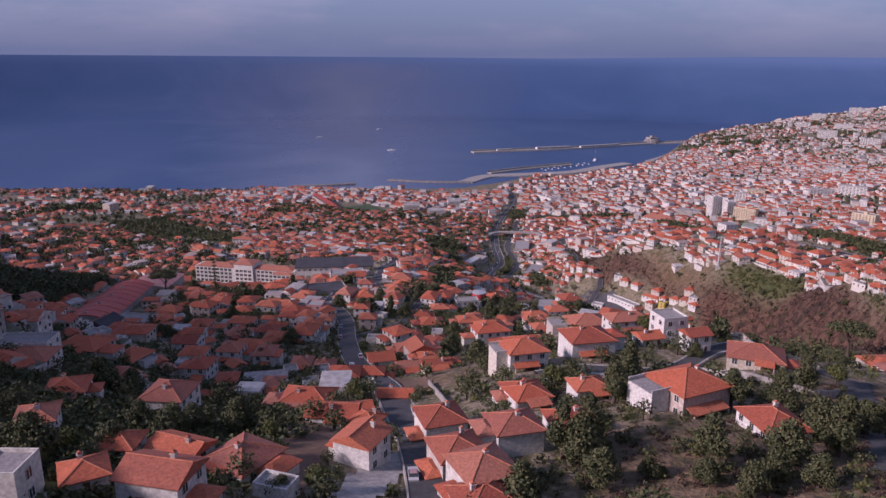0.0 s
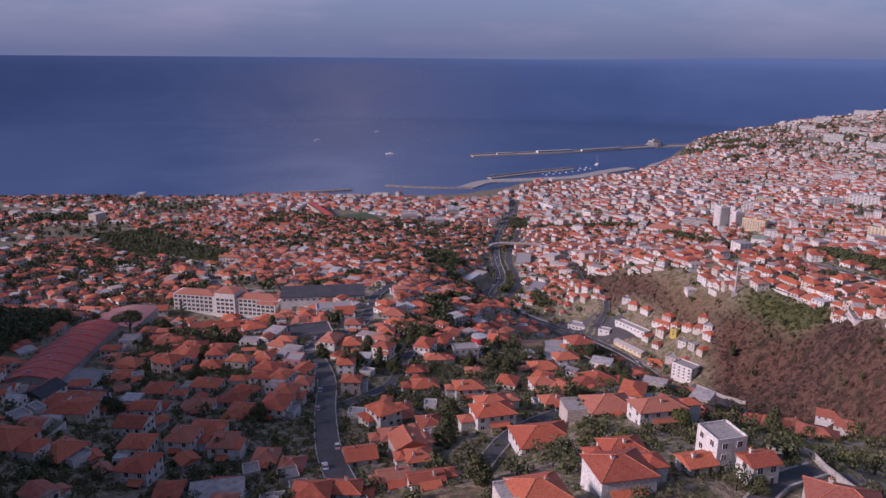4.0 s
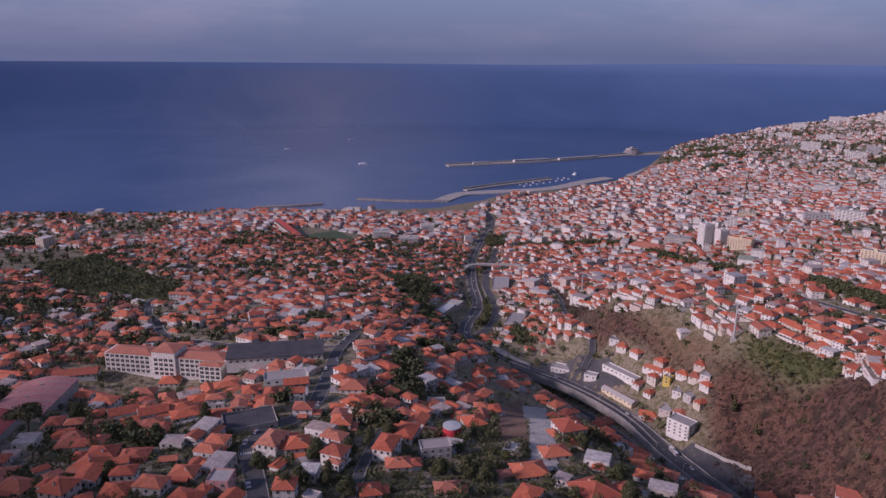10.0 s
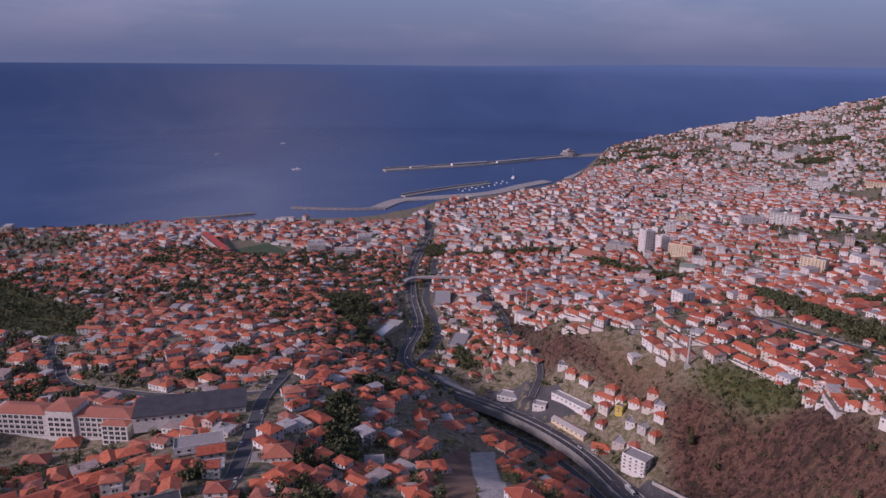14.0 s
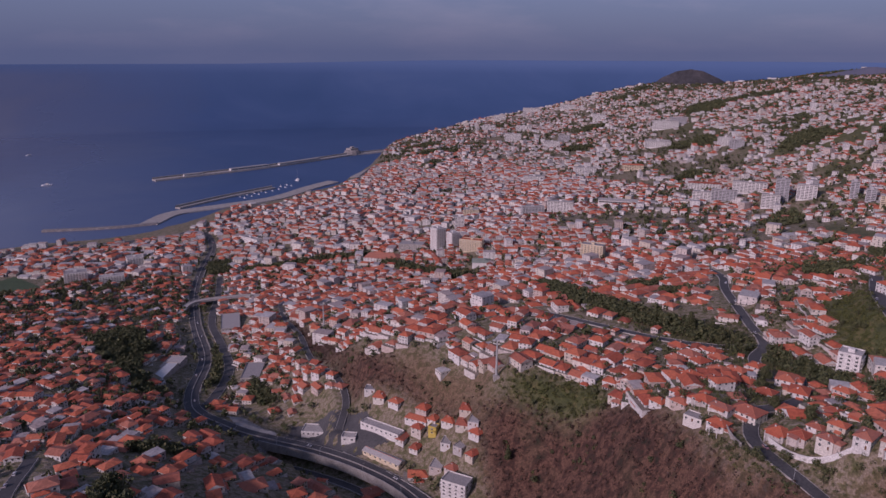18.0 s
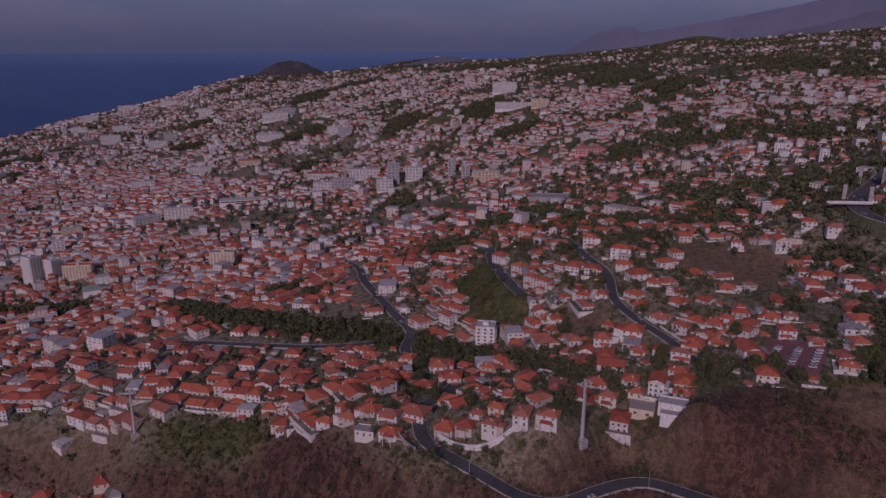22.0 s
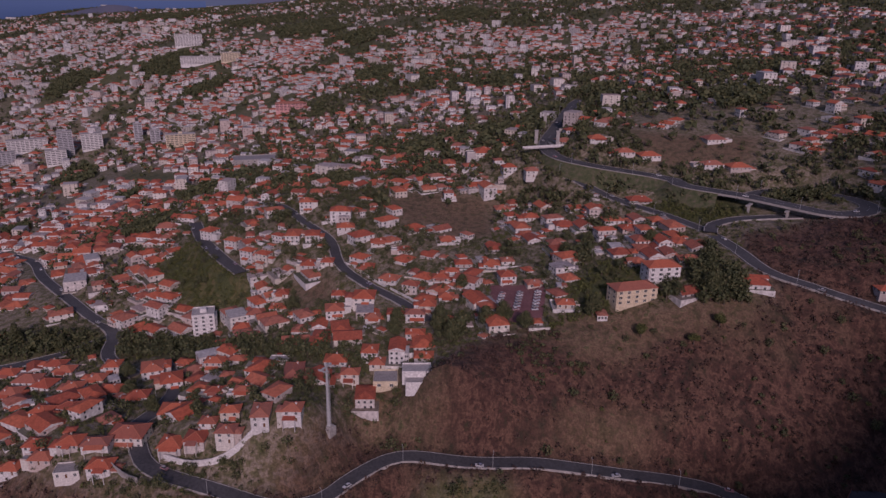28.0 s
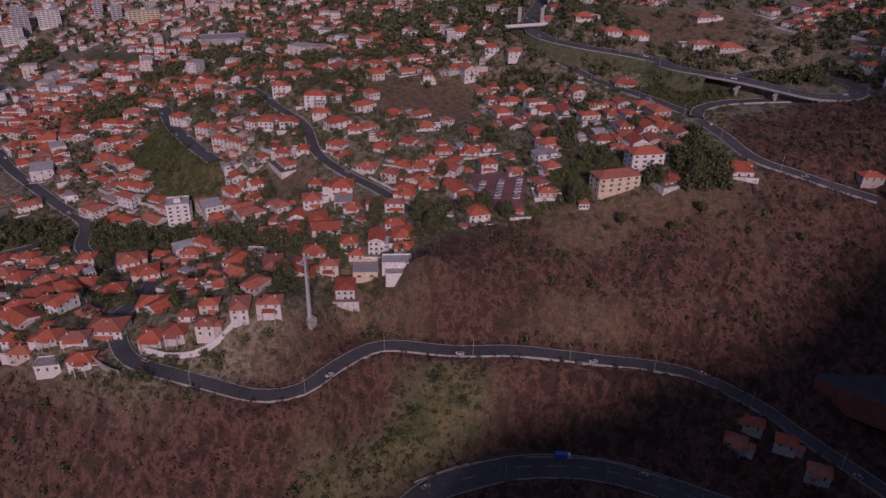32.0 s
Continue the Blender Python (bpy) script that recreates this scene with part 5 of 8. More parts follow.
FLAT_FAR = surface("flat roofs far", [(0.3, (0.36, 0.34, 0.33)), (0.7, (0.54, 0.52, 0.50))], 0.03, 0.9, fine=0.5, island=[(0.0, (0.58, 0.56, 0.54)), (0.4, (0.44, 0.42, 0.41)), (0.7, (0.40, 0.25, 0.20)), (1.0, (0.28, 0.28, 0.30))])
YARD_FAR = surface("yards far", [(0.3, (0.10, 0.11, 0.06)), (0.6, (0.26, 0.23, 0.20))], 0.12, 0.95, fine=0.6, island=[(0.0, (0.05, 0.07, 0.03)), (0.4, (0.10, 0.11, 0.05)), (0.6, (0.34, 0.31, 0.28)), (0.85, (0.20, 0.14, 0.10)), (1.0, (0.45, 0.42, 0.38))])
BIG = []        # x, y, radius kept free for landmark buildings
# ---- landmark buildings ----
METAL = surface("galvanised metal", [(0.3, (0.42, 0.44, 0.44)), (0.7, (0.58, 0.60, 0.60))], 0.6, 0.5, metal=0.3)
RED_SHEET = surface("red sheet roofing", [(0.3, (0.50, 0.075, 0.05)), (0.7, (0.62, 0.11, 0.07))], 0.08, 0.6, fine=0.8)
FADED_SHEET = surface("faded red sheet roofing", [(0.3, (0.42, 0.16, 0.15)), (0.7, (0.52, 0.23, 0.21))], 0.08, 0.7, fine=0.8)
CREAM = surface("cream render", [(0.3, (0.62, 0.52, 0.36)), (0.7, (0.74, 0.64, 0.46))], 0.2, 0.85, fine=1.2)
YELLOW = surface("yellow render", [(0.3, (0.52, 0.40, 0.08)), (0.7, (0.62, 0.48, 0.11))], 0.2, 0.85, fine=1.2)
BRICK_RED = surface("red clay wall", [(0.3, (0.26, 0.09, 0.06)), (0.7, (0.36, 0.13, 0.09))], 0.2, 0.9, fine=1.0)
ROCK = surface("breakwater rock", [(0.3, (0.16, 0.15, 0.15)), (0.7, (0.32, 0.30, 0.29))], 0.1, 0.95, fine=0.4, bump=0.5)
BIG_WIN = window_mesh(1.8, 1.5)
WIDE_WIN = window_mesh(2.9, 2.2)


def block_of_flats(x, y, w, l, floors, angle, label, wall_mat=None, roof="flat", balconies=(0,), roof_mat=None, name="apartment_building", step=4.4, z=None, roof_house=True, group=""):
    """A tall building: wall, roof with parapet, balconies and windows floor by floor."""
    wm = wall_mat or WHITE
    z0 = z if z is not None else float(ground_z(x, y))
    root = new(name)
    root.matrix_basis = pose(x, y, z0, 0, 0, angle)
    h = 3.0 * floors
    sh = Shape().box(-w / 2, -l / 2, -4, w / 2, l / 2, h)
    part("wall", sh.mesh("wall", wm), root)
    if roof == "flat":
        r = Shape().box(-w / 2 + 0.25, -l / 2 + 0.25, h - 0.05, w / 2 - 0.25, l / 2 - 0.25, h + 0.1)
        part("roof", r.mesh("roof", roof_mat or FLAT), root)
        p = Shape()
        for a in ((-w / 2, -l / 2, w / 2, -l / 2 + 0.25), (-w / 2, l / 2 - 0.25, w / 2, l / 2), (-w / 2, -l / 2 + 0.25, -w / 2 + 0.25, l / 2 - 0.25), (w / 2 - 0.25, -l / 2 + 0.25, w / 2, l / 2 - 0.25)):
            p.box(a[0], a[1], h, a[2], a[3], h + 0.9)
        part("parapet", p.mesh("parapet", wm), root)
        if roof_house and floors > 3:
            part("stair_tower", Shape().box(-2.2, -2.0, h, 2.2, 2.0, h + 2.8).mesh("stair_tower", wm), root)
    else:
        part("roof", tile_roof(w, l, h, min(w, l) * 0.22, roof == "gable").mesh("roof", roof_mat or ROOF, ROOF_ROLL), root)
    sides = ((w, l / 2, 0), (l, w / 2, 90), (w, l / 2, 180), (l, w / 2, 270))
    for k, (span, off, turn) in enumerate(sides):
        n = max(1, int(span / step))
        for f in range(floors):
            if k in balconies:
                b = Shape().box(-span / 2 + 0.6, -off - 1.3, 3.0 * f - 0.15, span / 2 - 0.6, -off, 3.0 * f + 0.05)
                b.box(-span / 2 + 0.6, -off - 1.3, 3.0 * f + 0.05, span / 2 - 0.6, -off - 1.2, 3.0 * f + 1.0)
                if f:
                    part("balcony", b.mesh("balcony", wm), root, pose(0, 0, 0, 0, 0, turn))
            for i in range(n if k in ((0, 3) if y > 880 else (0, 1, 3)) and step < 9 else 0):
                u = (i + 0.5) / n * span - span / 2
                part("window", BIG_WIN, root, pose(0, 0, 0, 0, 0, turn) @ pose(u, -off - 0.01, 3.0 * f + 0.75))
    BIG.append((x, y, math.hypot(w, l) / 2))
    return tagged(root, label, "building", group)


def line_thing(p, q):
    """Middle, length and turn of a line in plan; local x runs along it."""
    return (p[0] + q[0]) / 2, (p[1] + q[1]) / 2, math.hypot(q[0] - p[0], q[1] - p[1]), math.degrees(math.atan2(q[1] - p[1], q[0] - p[0]))


# school: long white front with stepped red roofs
cx, cy, ln, an = line_thing((-232, 549), (-138, 532))
school = new("school_building")
school.matrix_basis = pose(cx, cy, 163.5, 0, 0, an)
part("wall", Shape().box(-ln / 2, 0, -6, ln / 2, 16, 15).box(-9, -1.5, -6, 9, 17, 19).box(ln / 2 - 17, -8, -6, ln / 2, 0, 14).mesh("wall", WHITE), school)
part("roof", Shape().hip(ln / 2 - 12, 16, 15, 2.4, 0.4, 0, False, -ln / 4 - 4.5, 8).hip(ln / 2 - 11, 16, 15, 2.4, 0.4, 0, False, ln / 4 + 4.0, 8).hip(17, 8, 14, 1.6, 0.4, 0, False, ln / 2 - 8.5, -4).mesh("roof", ROOF), school, label="red tiled roof in three runs")
part("tower_roof", Shape().hip(18, 18.5, 19, 2.2, 0.4, 0, False, 0, 7.7).mesh("tower_roof", ROOF), school)
for f in range(4):
    part("string_course", Shape().box(-ln / 2, -0.25, 3.6 * f - 0.1, -9.05, 0, 3.6 * f + 0.15).box(9.05, -0.25, 3.6 * f - 0.1, ln / 2 - 17.05, 0, 3.6 * f + 0.15).mesh("string_course", KERB), school)
    for i in range(24):
        u = -ln / 2 + 2.2 + i * (ln - 4.4) / 23
        if u < ln / 2 - 18 and abs(u) > 10.5:
            part("window", WIDE_WIN, school, pose(u, -0.02, 0.9 + 3.6 * f))
    for u in (-6, -2, 2, 6):
        part("window", WIDE_WIN, school, pose(u, -1.52, 0.9 + 3.6 * f))
    for u in (-6, -2, 2, 6):
        part("window", WIDE_WIN, school, pose(ln / 2 - 8.5 + u, -8.02, 0.9 + 3.3 * f))
tagged(school, "long white four-storey school with red tiled roofs", "school")
BIG += [(cx + d * math.cos(radians(an)), cy + d * math.sin(radians(an)) + 7, 17) for d in (-40, -20, 0, 20, 40)]

cx, cy, ln, an = line_thing((-133, 517), (-66, 526))
hall = new("sports_hall")
hall.matrix_basis = pose(cx, cy, 180, 0, 0, an)
part("wall", Shape().box(-ln / 2, 0, -4, ln / 2, 22, 6.5).mesh("wall", WHITE), hall)
part("roof", Shape().add([(-ln / 2 - 0.6, -0.8, 6.4), (ln / 2 + 0.6, -0.8, 6.4), (ln / 2 + 0.6, 22.8, 8.6), (-ln / 2 - 0.6, 22.8, 8.6), (-ln / 2 - 0.6, -0.8, 6.9), (ln / 2 + 0.6, -0.8, 6.9), (ln / 2 + 0.6, 22.8, 9.1), (-ln / 2 - 0.6, 22.8, 9.1)], [(3, 2, 1, 0), (4, 5, 6, 7), (0, 1, 5, 4), (1, 2, 6, 5), (2, 3, 7, 6), (3, 0, 4, 7)]).mesh("roof", SLATE), hall, label="dark felt mono-pitch roof")
for i in range(14):
    part("window", BIG_WIN, hall, pose(-ln / 2 + 3 + i * (ln - 6) / 13, -0.03, 3.6))
tagged(hall, "low white hall with a dark sloping felt roof", "hall")
BIG += [(cx + d * math.cos(radians(an)), cy + d * math.sin(radians(an)) + 11, 18) for d in (-25, 0, 25)]


def vaulted_hall(p, q, width, z, fall, rise, mat, label, ribs, name, wall_h=5.0, steps=10):
    """A long shed with a shallow arched roof over ribs."""
    mx, my, length, turn = line_thing(p, q)
    root = new(name)
    root.matrix_basis = pose(mx, my, z, 0, math.degrees(math.atan2(fall, length)), turn)
    prof = [(width * (k / steps - 0.5), wall_h + rise * math.sin(math.pi * k / steps)) for k in range(steps + 1)]
    sh = Shape()
    n = len(prof)
    v = [(s * length / 2, a, b + o) for o in (0, 0.25) for s in (-1, 1) for a, b in prof]
    f = [(k, k + 1, n + k + 1, n + k) for k in range(n - 1)] + [(2 * n + k, 3 * n + k, 3 * n + k + 1, 2 * n + k + 1) for k in range(n - 1)]
    f += [(k, 2 * n + k, 2 * n + k + 1, k + 1) for k in range(n - 1)] + [(n + k, n + k + 1, 3 * n + k + 1, 3 * n + k) for k in range(n - 1)]
    part("roof", sh.add(v, f).mesh("roof", mat), root)
    part("wall", Shape().box(-length / 2 + 0.5, -width / 2 + 0.3, -8, length / 2 - 0.5, width / 2 - 0.3, wall_h + 0.1).add([(s * (length / 2 - 0.5), a * 0.98, b - 0.05) for s in (-1, 1) for a, b in prof], [tuple(range(n)), tuple(range(n, 2 * n))[::-1]]).mesh("wall", CONCRETE), root)
    for i in range(ribs + 1):
        u = -length / 2 + i * length / ribs
        rib = Shape().tube([(u, a, b + 0.3) for a, b in prof], [0.22] * n, 4)
        part("rib", rib.mesh("rib", KERB if ribs < 9 else mat), root)
    for i in range(0, ribs, 2):
        u = -length / 2 + (i + 0.5) * length / ribs
        part("roof_vent", Shape().box(u - 0.8, -0.8, wall_h + rise + 0.1, u + 0.8, 0.8, wall_h + rise + 0.9).mesh("roof_vent", KERB), root)
    k = int(length / 14)
    BIG.extend((p[0] + (q[0] - p[0]) * i / k, p[1] + (q[1] - p[1]) * i / k, width / 2 + 2) for i in range(k + 1))
    return tagged(root, label, "hall")


vaulted_hall((-190, 266), (-217, 388), 27, 217.5, 20, 4.0, RED_SHEET, "long market hall with a bright red vaulted sheet roof", 9, "market_hall")
vaulted_hall((-213, 392), (-228, 466), 32, 196.5, 13, 2.6, FADED_SHEET, "hall with a faded pink roof crossed by pale ribs", 6, "ribbed_hall")
cx, cy, ln, an = line_thing((-240, 497), (-196, 480))
house(cx, cy + 6, ln, 13, 1, an, "hip", "long low white shed with a red tiled roof", windows=1, name="shed", group="")

# flats, rows and towers
block_of_flats(219, 567, 20, 13, 4, -52, "white four-storey flats with stacked balconies", WHITE, balconies=(0, 3), roof_house=False)
block_of_flats(492, 470, 15, 14, 5, -64, "white five-storey flats with balconies above the tree line", WHITE, balconies=(1,))
block_of_flats(476, 183, 26, 12, 3, -64, "cream three-storey flats with a red tiled roof", CREAM, "hip", balconies=(0,))
block_of_flats(497, 166, 20, 12, 3, -70, "white three-storey flats with a red tiled roof behind a cream block", WHITE, "hip", balconies=(0,))
block_of_flats(545, 1338, 20, 22, 14, 10, "tall pale apartment tower with balconies on each floor", WHITE, balconies=(0, 3))
block_of_flats(566, 1316, 18, 18, 10, 10, "stepped apartment tower beside a taller one", WHITE, balconies=(0,))
block_of_flats(578, 1262, 42, 16, 7, -45, "cream apartment slab with a red roof terrace", CREAM, balconies=(0,), roof_mat=ROOF)
block_of_flats(650, 1000, 34, 16, 8, -52, "cream eight-storey hotel slab with balconies", CREAM, balconies=(0,))
block_of_flats(515, 1395, 48, 26, 4, -35, "blue-grey flat-roofed office block", CONCRETE, balconies=())
block_of_flats(-76, 1485, 36, 24, 6, 2, "white institutional block with a stepped roof", WHITE, balconies=(0,))
block_of_flats(-20, 1470, 40, 16, 4, 2, "pale four-storey block beside the river road", WHITE, balconies=(0,))
block_of_flats(448, 1370, 70, 34, 2, -38, "large low complex with a broad red tiled roof", WHITE, "hip", balconies=(), step=6)
block_of_flats(255, 1690, 60, 14, 4, -62, "long pale row of offices along an avenue", WHITE, balconies=(), step=5)
block_of_flats(20, 1600, 30, 22, 6, 5, "white block of flats near the river mouth", WHITE, balconies=(0,), step=5)
block_of_flats(940, 640, 60, 30, 2, -62, "low grey depot with a broad pale flat roof", CONCRETE, balconies=(), step=7)
block_of_flats(394, 293, 15, 9, 1, -76, "bright white flat-roofed house stepping down the slope", WHITE, balconies=(), step=10, z=228.0)
block_of_flats(387, 291, 12, 7, 1, -76, "lower white terrace of a hillside house", WHITE, balconies=(), step=10, z=225.2)
block_of_flats(402, 312, 13, 13, 1, -76, "low building with a broad sandy flat roof", CREAM, balconies=())
block_of_flats(229, 632, 7, 7, 2, -52, "bright yellow narrow house", YELLOW, balconies=(0,))
block_of_flats(195, 663, 40, 9, 1, -58, "row of white single-storey workshops by the road", WHITE, "flat", balconies=(), step=5)
block_of_flats(188, 641, 38, 8, 1, -60, "cream terrace row with a grey roof", CREAM, "gable", balconies=(), step=5, roof_mat=FLAT)
block_of_flats(222, 650, 20, 9, 1, -50, "white house row above the workshops", WHITE, "hip", balconies=())
block_of_flats(152, 722, 22, 14, 1, -30, "white single-storey service building with a flat roof", WHITE, balconies=(), roof_mat=KERB)
block_of_flats(170, 676, 12, 9, 1, -30, "small white kiosk building in a car park", WHITE, balconies=(), roof_mat=KERB)
block_of_flats(44, 962, 50, 20, 1, 62, "grey depot with a flat concrete roof in the valley", CONCRETE, balconies=(), step=6)
block_of_flats(136, 1150, 60, 26, 2, 82, "concrete parking building with an open roof deck", CONCRETE, balconies=(0,), step=5)
block_of_flats(126, 895, 40, 20, 1, 70, "unfinished concrete frame building", CONCRETE, balconies=(0, 1), step=6)
block_of_flats(392, 52, 50, 26, 3, 62, "red clay-coloured hall with a dark flat roof", BRICK_RED, balconies=(), roof_mat=SLATE, step=7, roof_house=False)
block_of_flats(-83, 379, 26, 18, 1, 20, "grey flat-roofed building on a street corner", CONCRETE, balconies=(), roof_mat=SLATE, step=6)
block_of_flats(-80, 459, 26, 12, 2, 12, "white angular villa with flat roofs", WHITE, balconies=(0,))
block_of_flats(36, 930, 46, 14, 1, 62, "long low shed with a pale metal roof beside the river", CONCRETE, balconies=(), roof_mat=METAL, step=9.5)


def hillside_block(x, y, w, l, floors, angle, label, mat, red=False):
    """A distant slab of flats: walls, roof, a glazed band on each floor, the piers between its windows and a lift house."""
    root = new("apartment_building")
    root.matrix_basis = pose(x, y, float(ground_z(x, y)), 0, 0, angle)
    h = 3.0 * floors
    part("wall", Shape().box(-w / 2, -l / 2, -8, w / 2, l / 2, h).mesh("wall", mat), root)
    front, flank = Shape().box(-0.7, -0.14, 0, 0.7, 0.1, h).mesh("pier", mat), Shape().box(-0.14, -0.7, 0, 0.14, 0.7, h).mesh("pier", mat)
    n = max(2, int(w / 6.5))
    for i in range(1, n):
        part("pier", front, root, pose(-w / 2 + i * w / n, -l / 2, 0))
    n = max(2, int(l / 6.5))
    for i in range(1, n):
        for s in (-1, 1):
            part("pier", flank, root, pose(s * w / 2, -l / 2 + i * l / n, 0))
    band = Shape()
    for x0, y0, x1, y1 in ((-w / 2 + 1, -l / 2 - 0.06, w / 2 - 1, -l / 2), (-w / 2 + 1, l / 2, w / 2 - 1, l / 2 + 0.06), (-w / 2 - 0.06, -l / 2 + 1, -w / 2, l / 2 - 1), (w / 2, -l / 2 + 1, w / 2 + 0.06, l / 2 - 1)):
        band.box(x0, y0, 0.9, x1, y1, 2.2)
    me = band.mesh("window_band", GLASS_DARK)
    for f in range(floors):
        part("window_band", me, root, pose(0, 0, 3.0 * f))
    if red:
        part("roof", Shape().hip(w, l, h, 2.6, 0.6).mesh("roof", ROOF), root)
    else:
        part("roof", Shape().box(-w / 2 - 0.2, -l / 2 - 0.2, h, w / 2 + 0.2, l / 2 + 0.2, h + 0.9).mesh("roof", KERB), root)
        part("lift_house", Shape().box(-3, -2.5, h + 0.9, 3, 2.5, h + 3.6).mesh("lift_house", mat), root)
    BIG.append((x, y, math.hypot(w, l) / 2))
    return tagged(root, label, "building", "hillside apartment blocks")


GREY_RENDER = surface("grey render", [(0.3, (0.40, 0.40, 0.41)), (0.7, (0.52, 0.52, 0.53))], 0.2, 0.9, fine=1.2)
# x, y, width, depth, storeys, turn, finish
HILL_BLOCKS = [(1149, 1097, 24, 18, 14, -51, 1), (1177, 1066, 34, 16, 9, -53, 0), (1117, 1093, 32, 16, 8, -50, 0), (1199, 988, 14, 14, 10, -56, 1), (1178, 942, 16, 14, 7, -57, 1), (1131, 865, 46, 16, 6, -59, 2), (1161, 1185, 64, 16, 7, -48, 0), (1104, 1194, 48, 16, 7, -47, 1), (1084, 1233, 36, 18, 7, -45, 0)]
HILL_BLOCKS += [(1900, 1282, 70, 24, 10, -60, 0), (1732, 1153, 100, 18, 6, -61, 0), (1725, 1072, 46, 18, 7, -63, 2), (1813, 2181, 90, 22, 10, -42, 0), (1583, 1948, 80, 20, 6, -41, 0), (1225, 709, 52, 16, 4, -67, 3), (1612, 1656, 40, 18, 8, -47, 1)]
HILL_BLOCKS += [(1461, 2664, 66, 22, 11, -30, 0), (1794, 3385, 60, 22, 9, -29, 0), (1938, 2745, 56, 20, 10, -37, 0), (1474, 2397, 62, 20, 8, -33, 0), (1590, 2490, 46, 20, 9, -34, 1), (1599, 1970, 80, 18, 6, -41, 0), (2050, 3500, 90, 24, 9, -31, 0), (2150, 3300, 80, 24, 8, -34, 0), (1875, 2188, 60, 20, 9, -43, 1), (1633, 1720, 42, 18, 8, -47, 0)]
HILL_BLOCKS += [(816, 1445, 48, 18, 6, -22, 1), (862, 1408, 54, 18, 8, -40, 0), (651, 1466, 20, 18, 9, -26, 0), (741, 1592, 36, 18, 6, -27, 2), (1263, 1409, 74, 18, 5, -45, 0), (1246, 1860, 60, 18, 6, -36, 0), (1339, 1764, 60, 18, 5, -40, 2), (1092, 1893, 60, 20, 6, -32, 0), (1650, 2900, 70, 22, 8, -32, 0), (1560, 3060, 60, 20, 8, -30, 0)]
for bx, by, bw, bl, bf, ba, finish in HILL_BLOCKS:
    mat, words = ((WHITE, "white"), (GREY_RENDER, "pale grey"), (CREAM, "cream"), (PINK, "pink"))[finish]
    size = "tall tower of flats" if bf > 9 and bw < 30 else ("long low slab of flats" if bf < 6 else "slab of flats")
    hillside_block(bx, by, bw, bl, bf, ba, f"{words} rendered {size} among hillside houses", mat, bf < 6)
market = new("market_hall")
market.matrix_basis = pose(1004, 1367, float(ground_z(1004, 1367)), 0, 0, -39)
part("wall", Shape().box(-60, -14, -6, 60, 14, 9).mesh("wall", WHITE), market)
part("roof", Shape().hip(120, 28, 9, 3.0, 0.6).mesh("roof", KERB), market)
part("window_band", Shape().box(-58, -14.08, 4.5, 58, -14.0, 7.0).mesh("window_band", GLASS_DARK), market)
tagged(market, "long low white hall with a pale roof in the town", "hall")
BIG += [(1004 + d * math.cos(radians(-39)), 1367 + d * math.sin(radians(-39)), 20) for d in (-45, -15, 15, 45)]
dome = new("exhibition_hall")
dome.matrix_basis = pose(552, 1174, float(ground_z(552, 1174)), 0, 0, -28)
part("wall", Shape().box(-15, -12, -4, 15, 12, 7).mesh("wall", WHITE), dome)
part("roof", Shape().hip(30, 24, 7, 5.0, 0.8).mesh("roof", surface("weathered green metal", [(0.3, (0.20, 0.25, 0.20)), (0.7, (0.30, 0.34, 0.28))], 0.1, 0.6, fine=0.6)), dome, label="weathered green metal roof")
tagged(dome, "town hall building with a pointed weathered green roof", "hall")
BIG.append((552, 1174, 20))
vary = random.Random(9)
for hx, hy, hf, ha in ((236, 596, 2, -60), (245, 607, 2, -52), (233, 613, 1, -52), (246, 590, 1, -60), (232, 640, 2, -50), (241, 623, 1, -50), (221, 604, 1, -55), (214, 674, 1, -45), (252, 614, 1, -40), (226, 588, 1, -70), (212, 632, 1, -58), (219, 642, 2, -52), (205, 690, 1, -40), (228, 655, 1, -48), (238, 580, 1, -64), (251, 600, 1, -35), (209, 645, 1, -60), (200, 704, 1, -35)):
    top = vary.choice(["hip", "hip", "gable", "flat"])
    house(hx + vary.uniform(-2, 2), hy + vary.uniform(-2, 2), vary.uniform(7.5, 11), vary.uniform(9.5, 14), 1 if hf == 1 or vary.random() < 0.4 else 2, ha + vary.uniform(-14, 14), top, "small pale house stepping up the scrub slope", group="houses below the cliff", lift=-1.0)
for hx, hy, ha in ((160, 826, 20), (170, 816, 25), (178, 802, 25), (166, 800, 20), (157, 810, 15), (172, 786, 25), (183, 770, 30), (176, 758, 30), (168, 770, 25), (160, 784, 15), (152, 796, 10), (184, 752, 25), (150, 776, 0), (141, 790, 0), (140, 760, 10), (150, 840, 20), (160, 852, 15), (148, 860, 10), (170, 838, 20), (180, 826, 25), (138, 812, 0), (128, 776, 5)):
    top = vary.choice(["hip", "hip", "gable"])
    house(hx + vary.uniform(-2, 2), hy + vary.uniform(-2, 2), vary.uniform(7, 10.5), vary.uniform(8.5, 13), vary.choice([1, 1, 2]), ha + vary.uniform(-12, 12), top, "pale house with a bright red tiled roof in a tight cluster", group="houses in the valley cluster", lift=-0.8)
ov = new("overpass")
line_ = smooth_line([(66, 1205), (76, 1250), (100, 1290), (165, 1290), (200, 1280)], 5.0)
t_ = np.gradient(line_, axis=0)
t_ /= np.linalg.norm(t_, axis=1)[:, None]
s_ = np.column_stack([t_[:, 1], -t_[:, 0]])
n_ = len(line_)
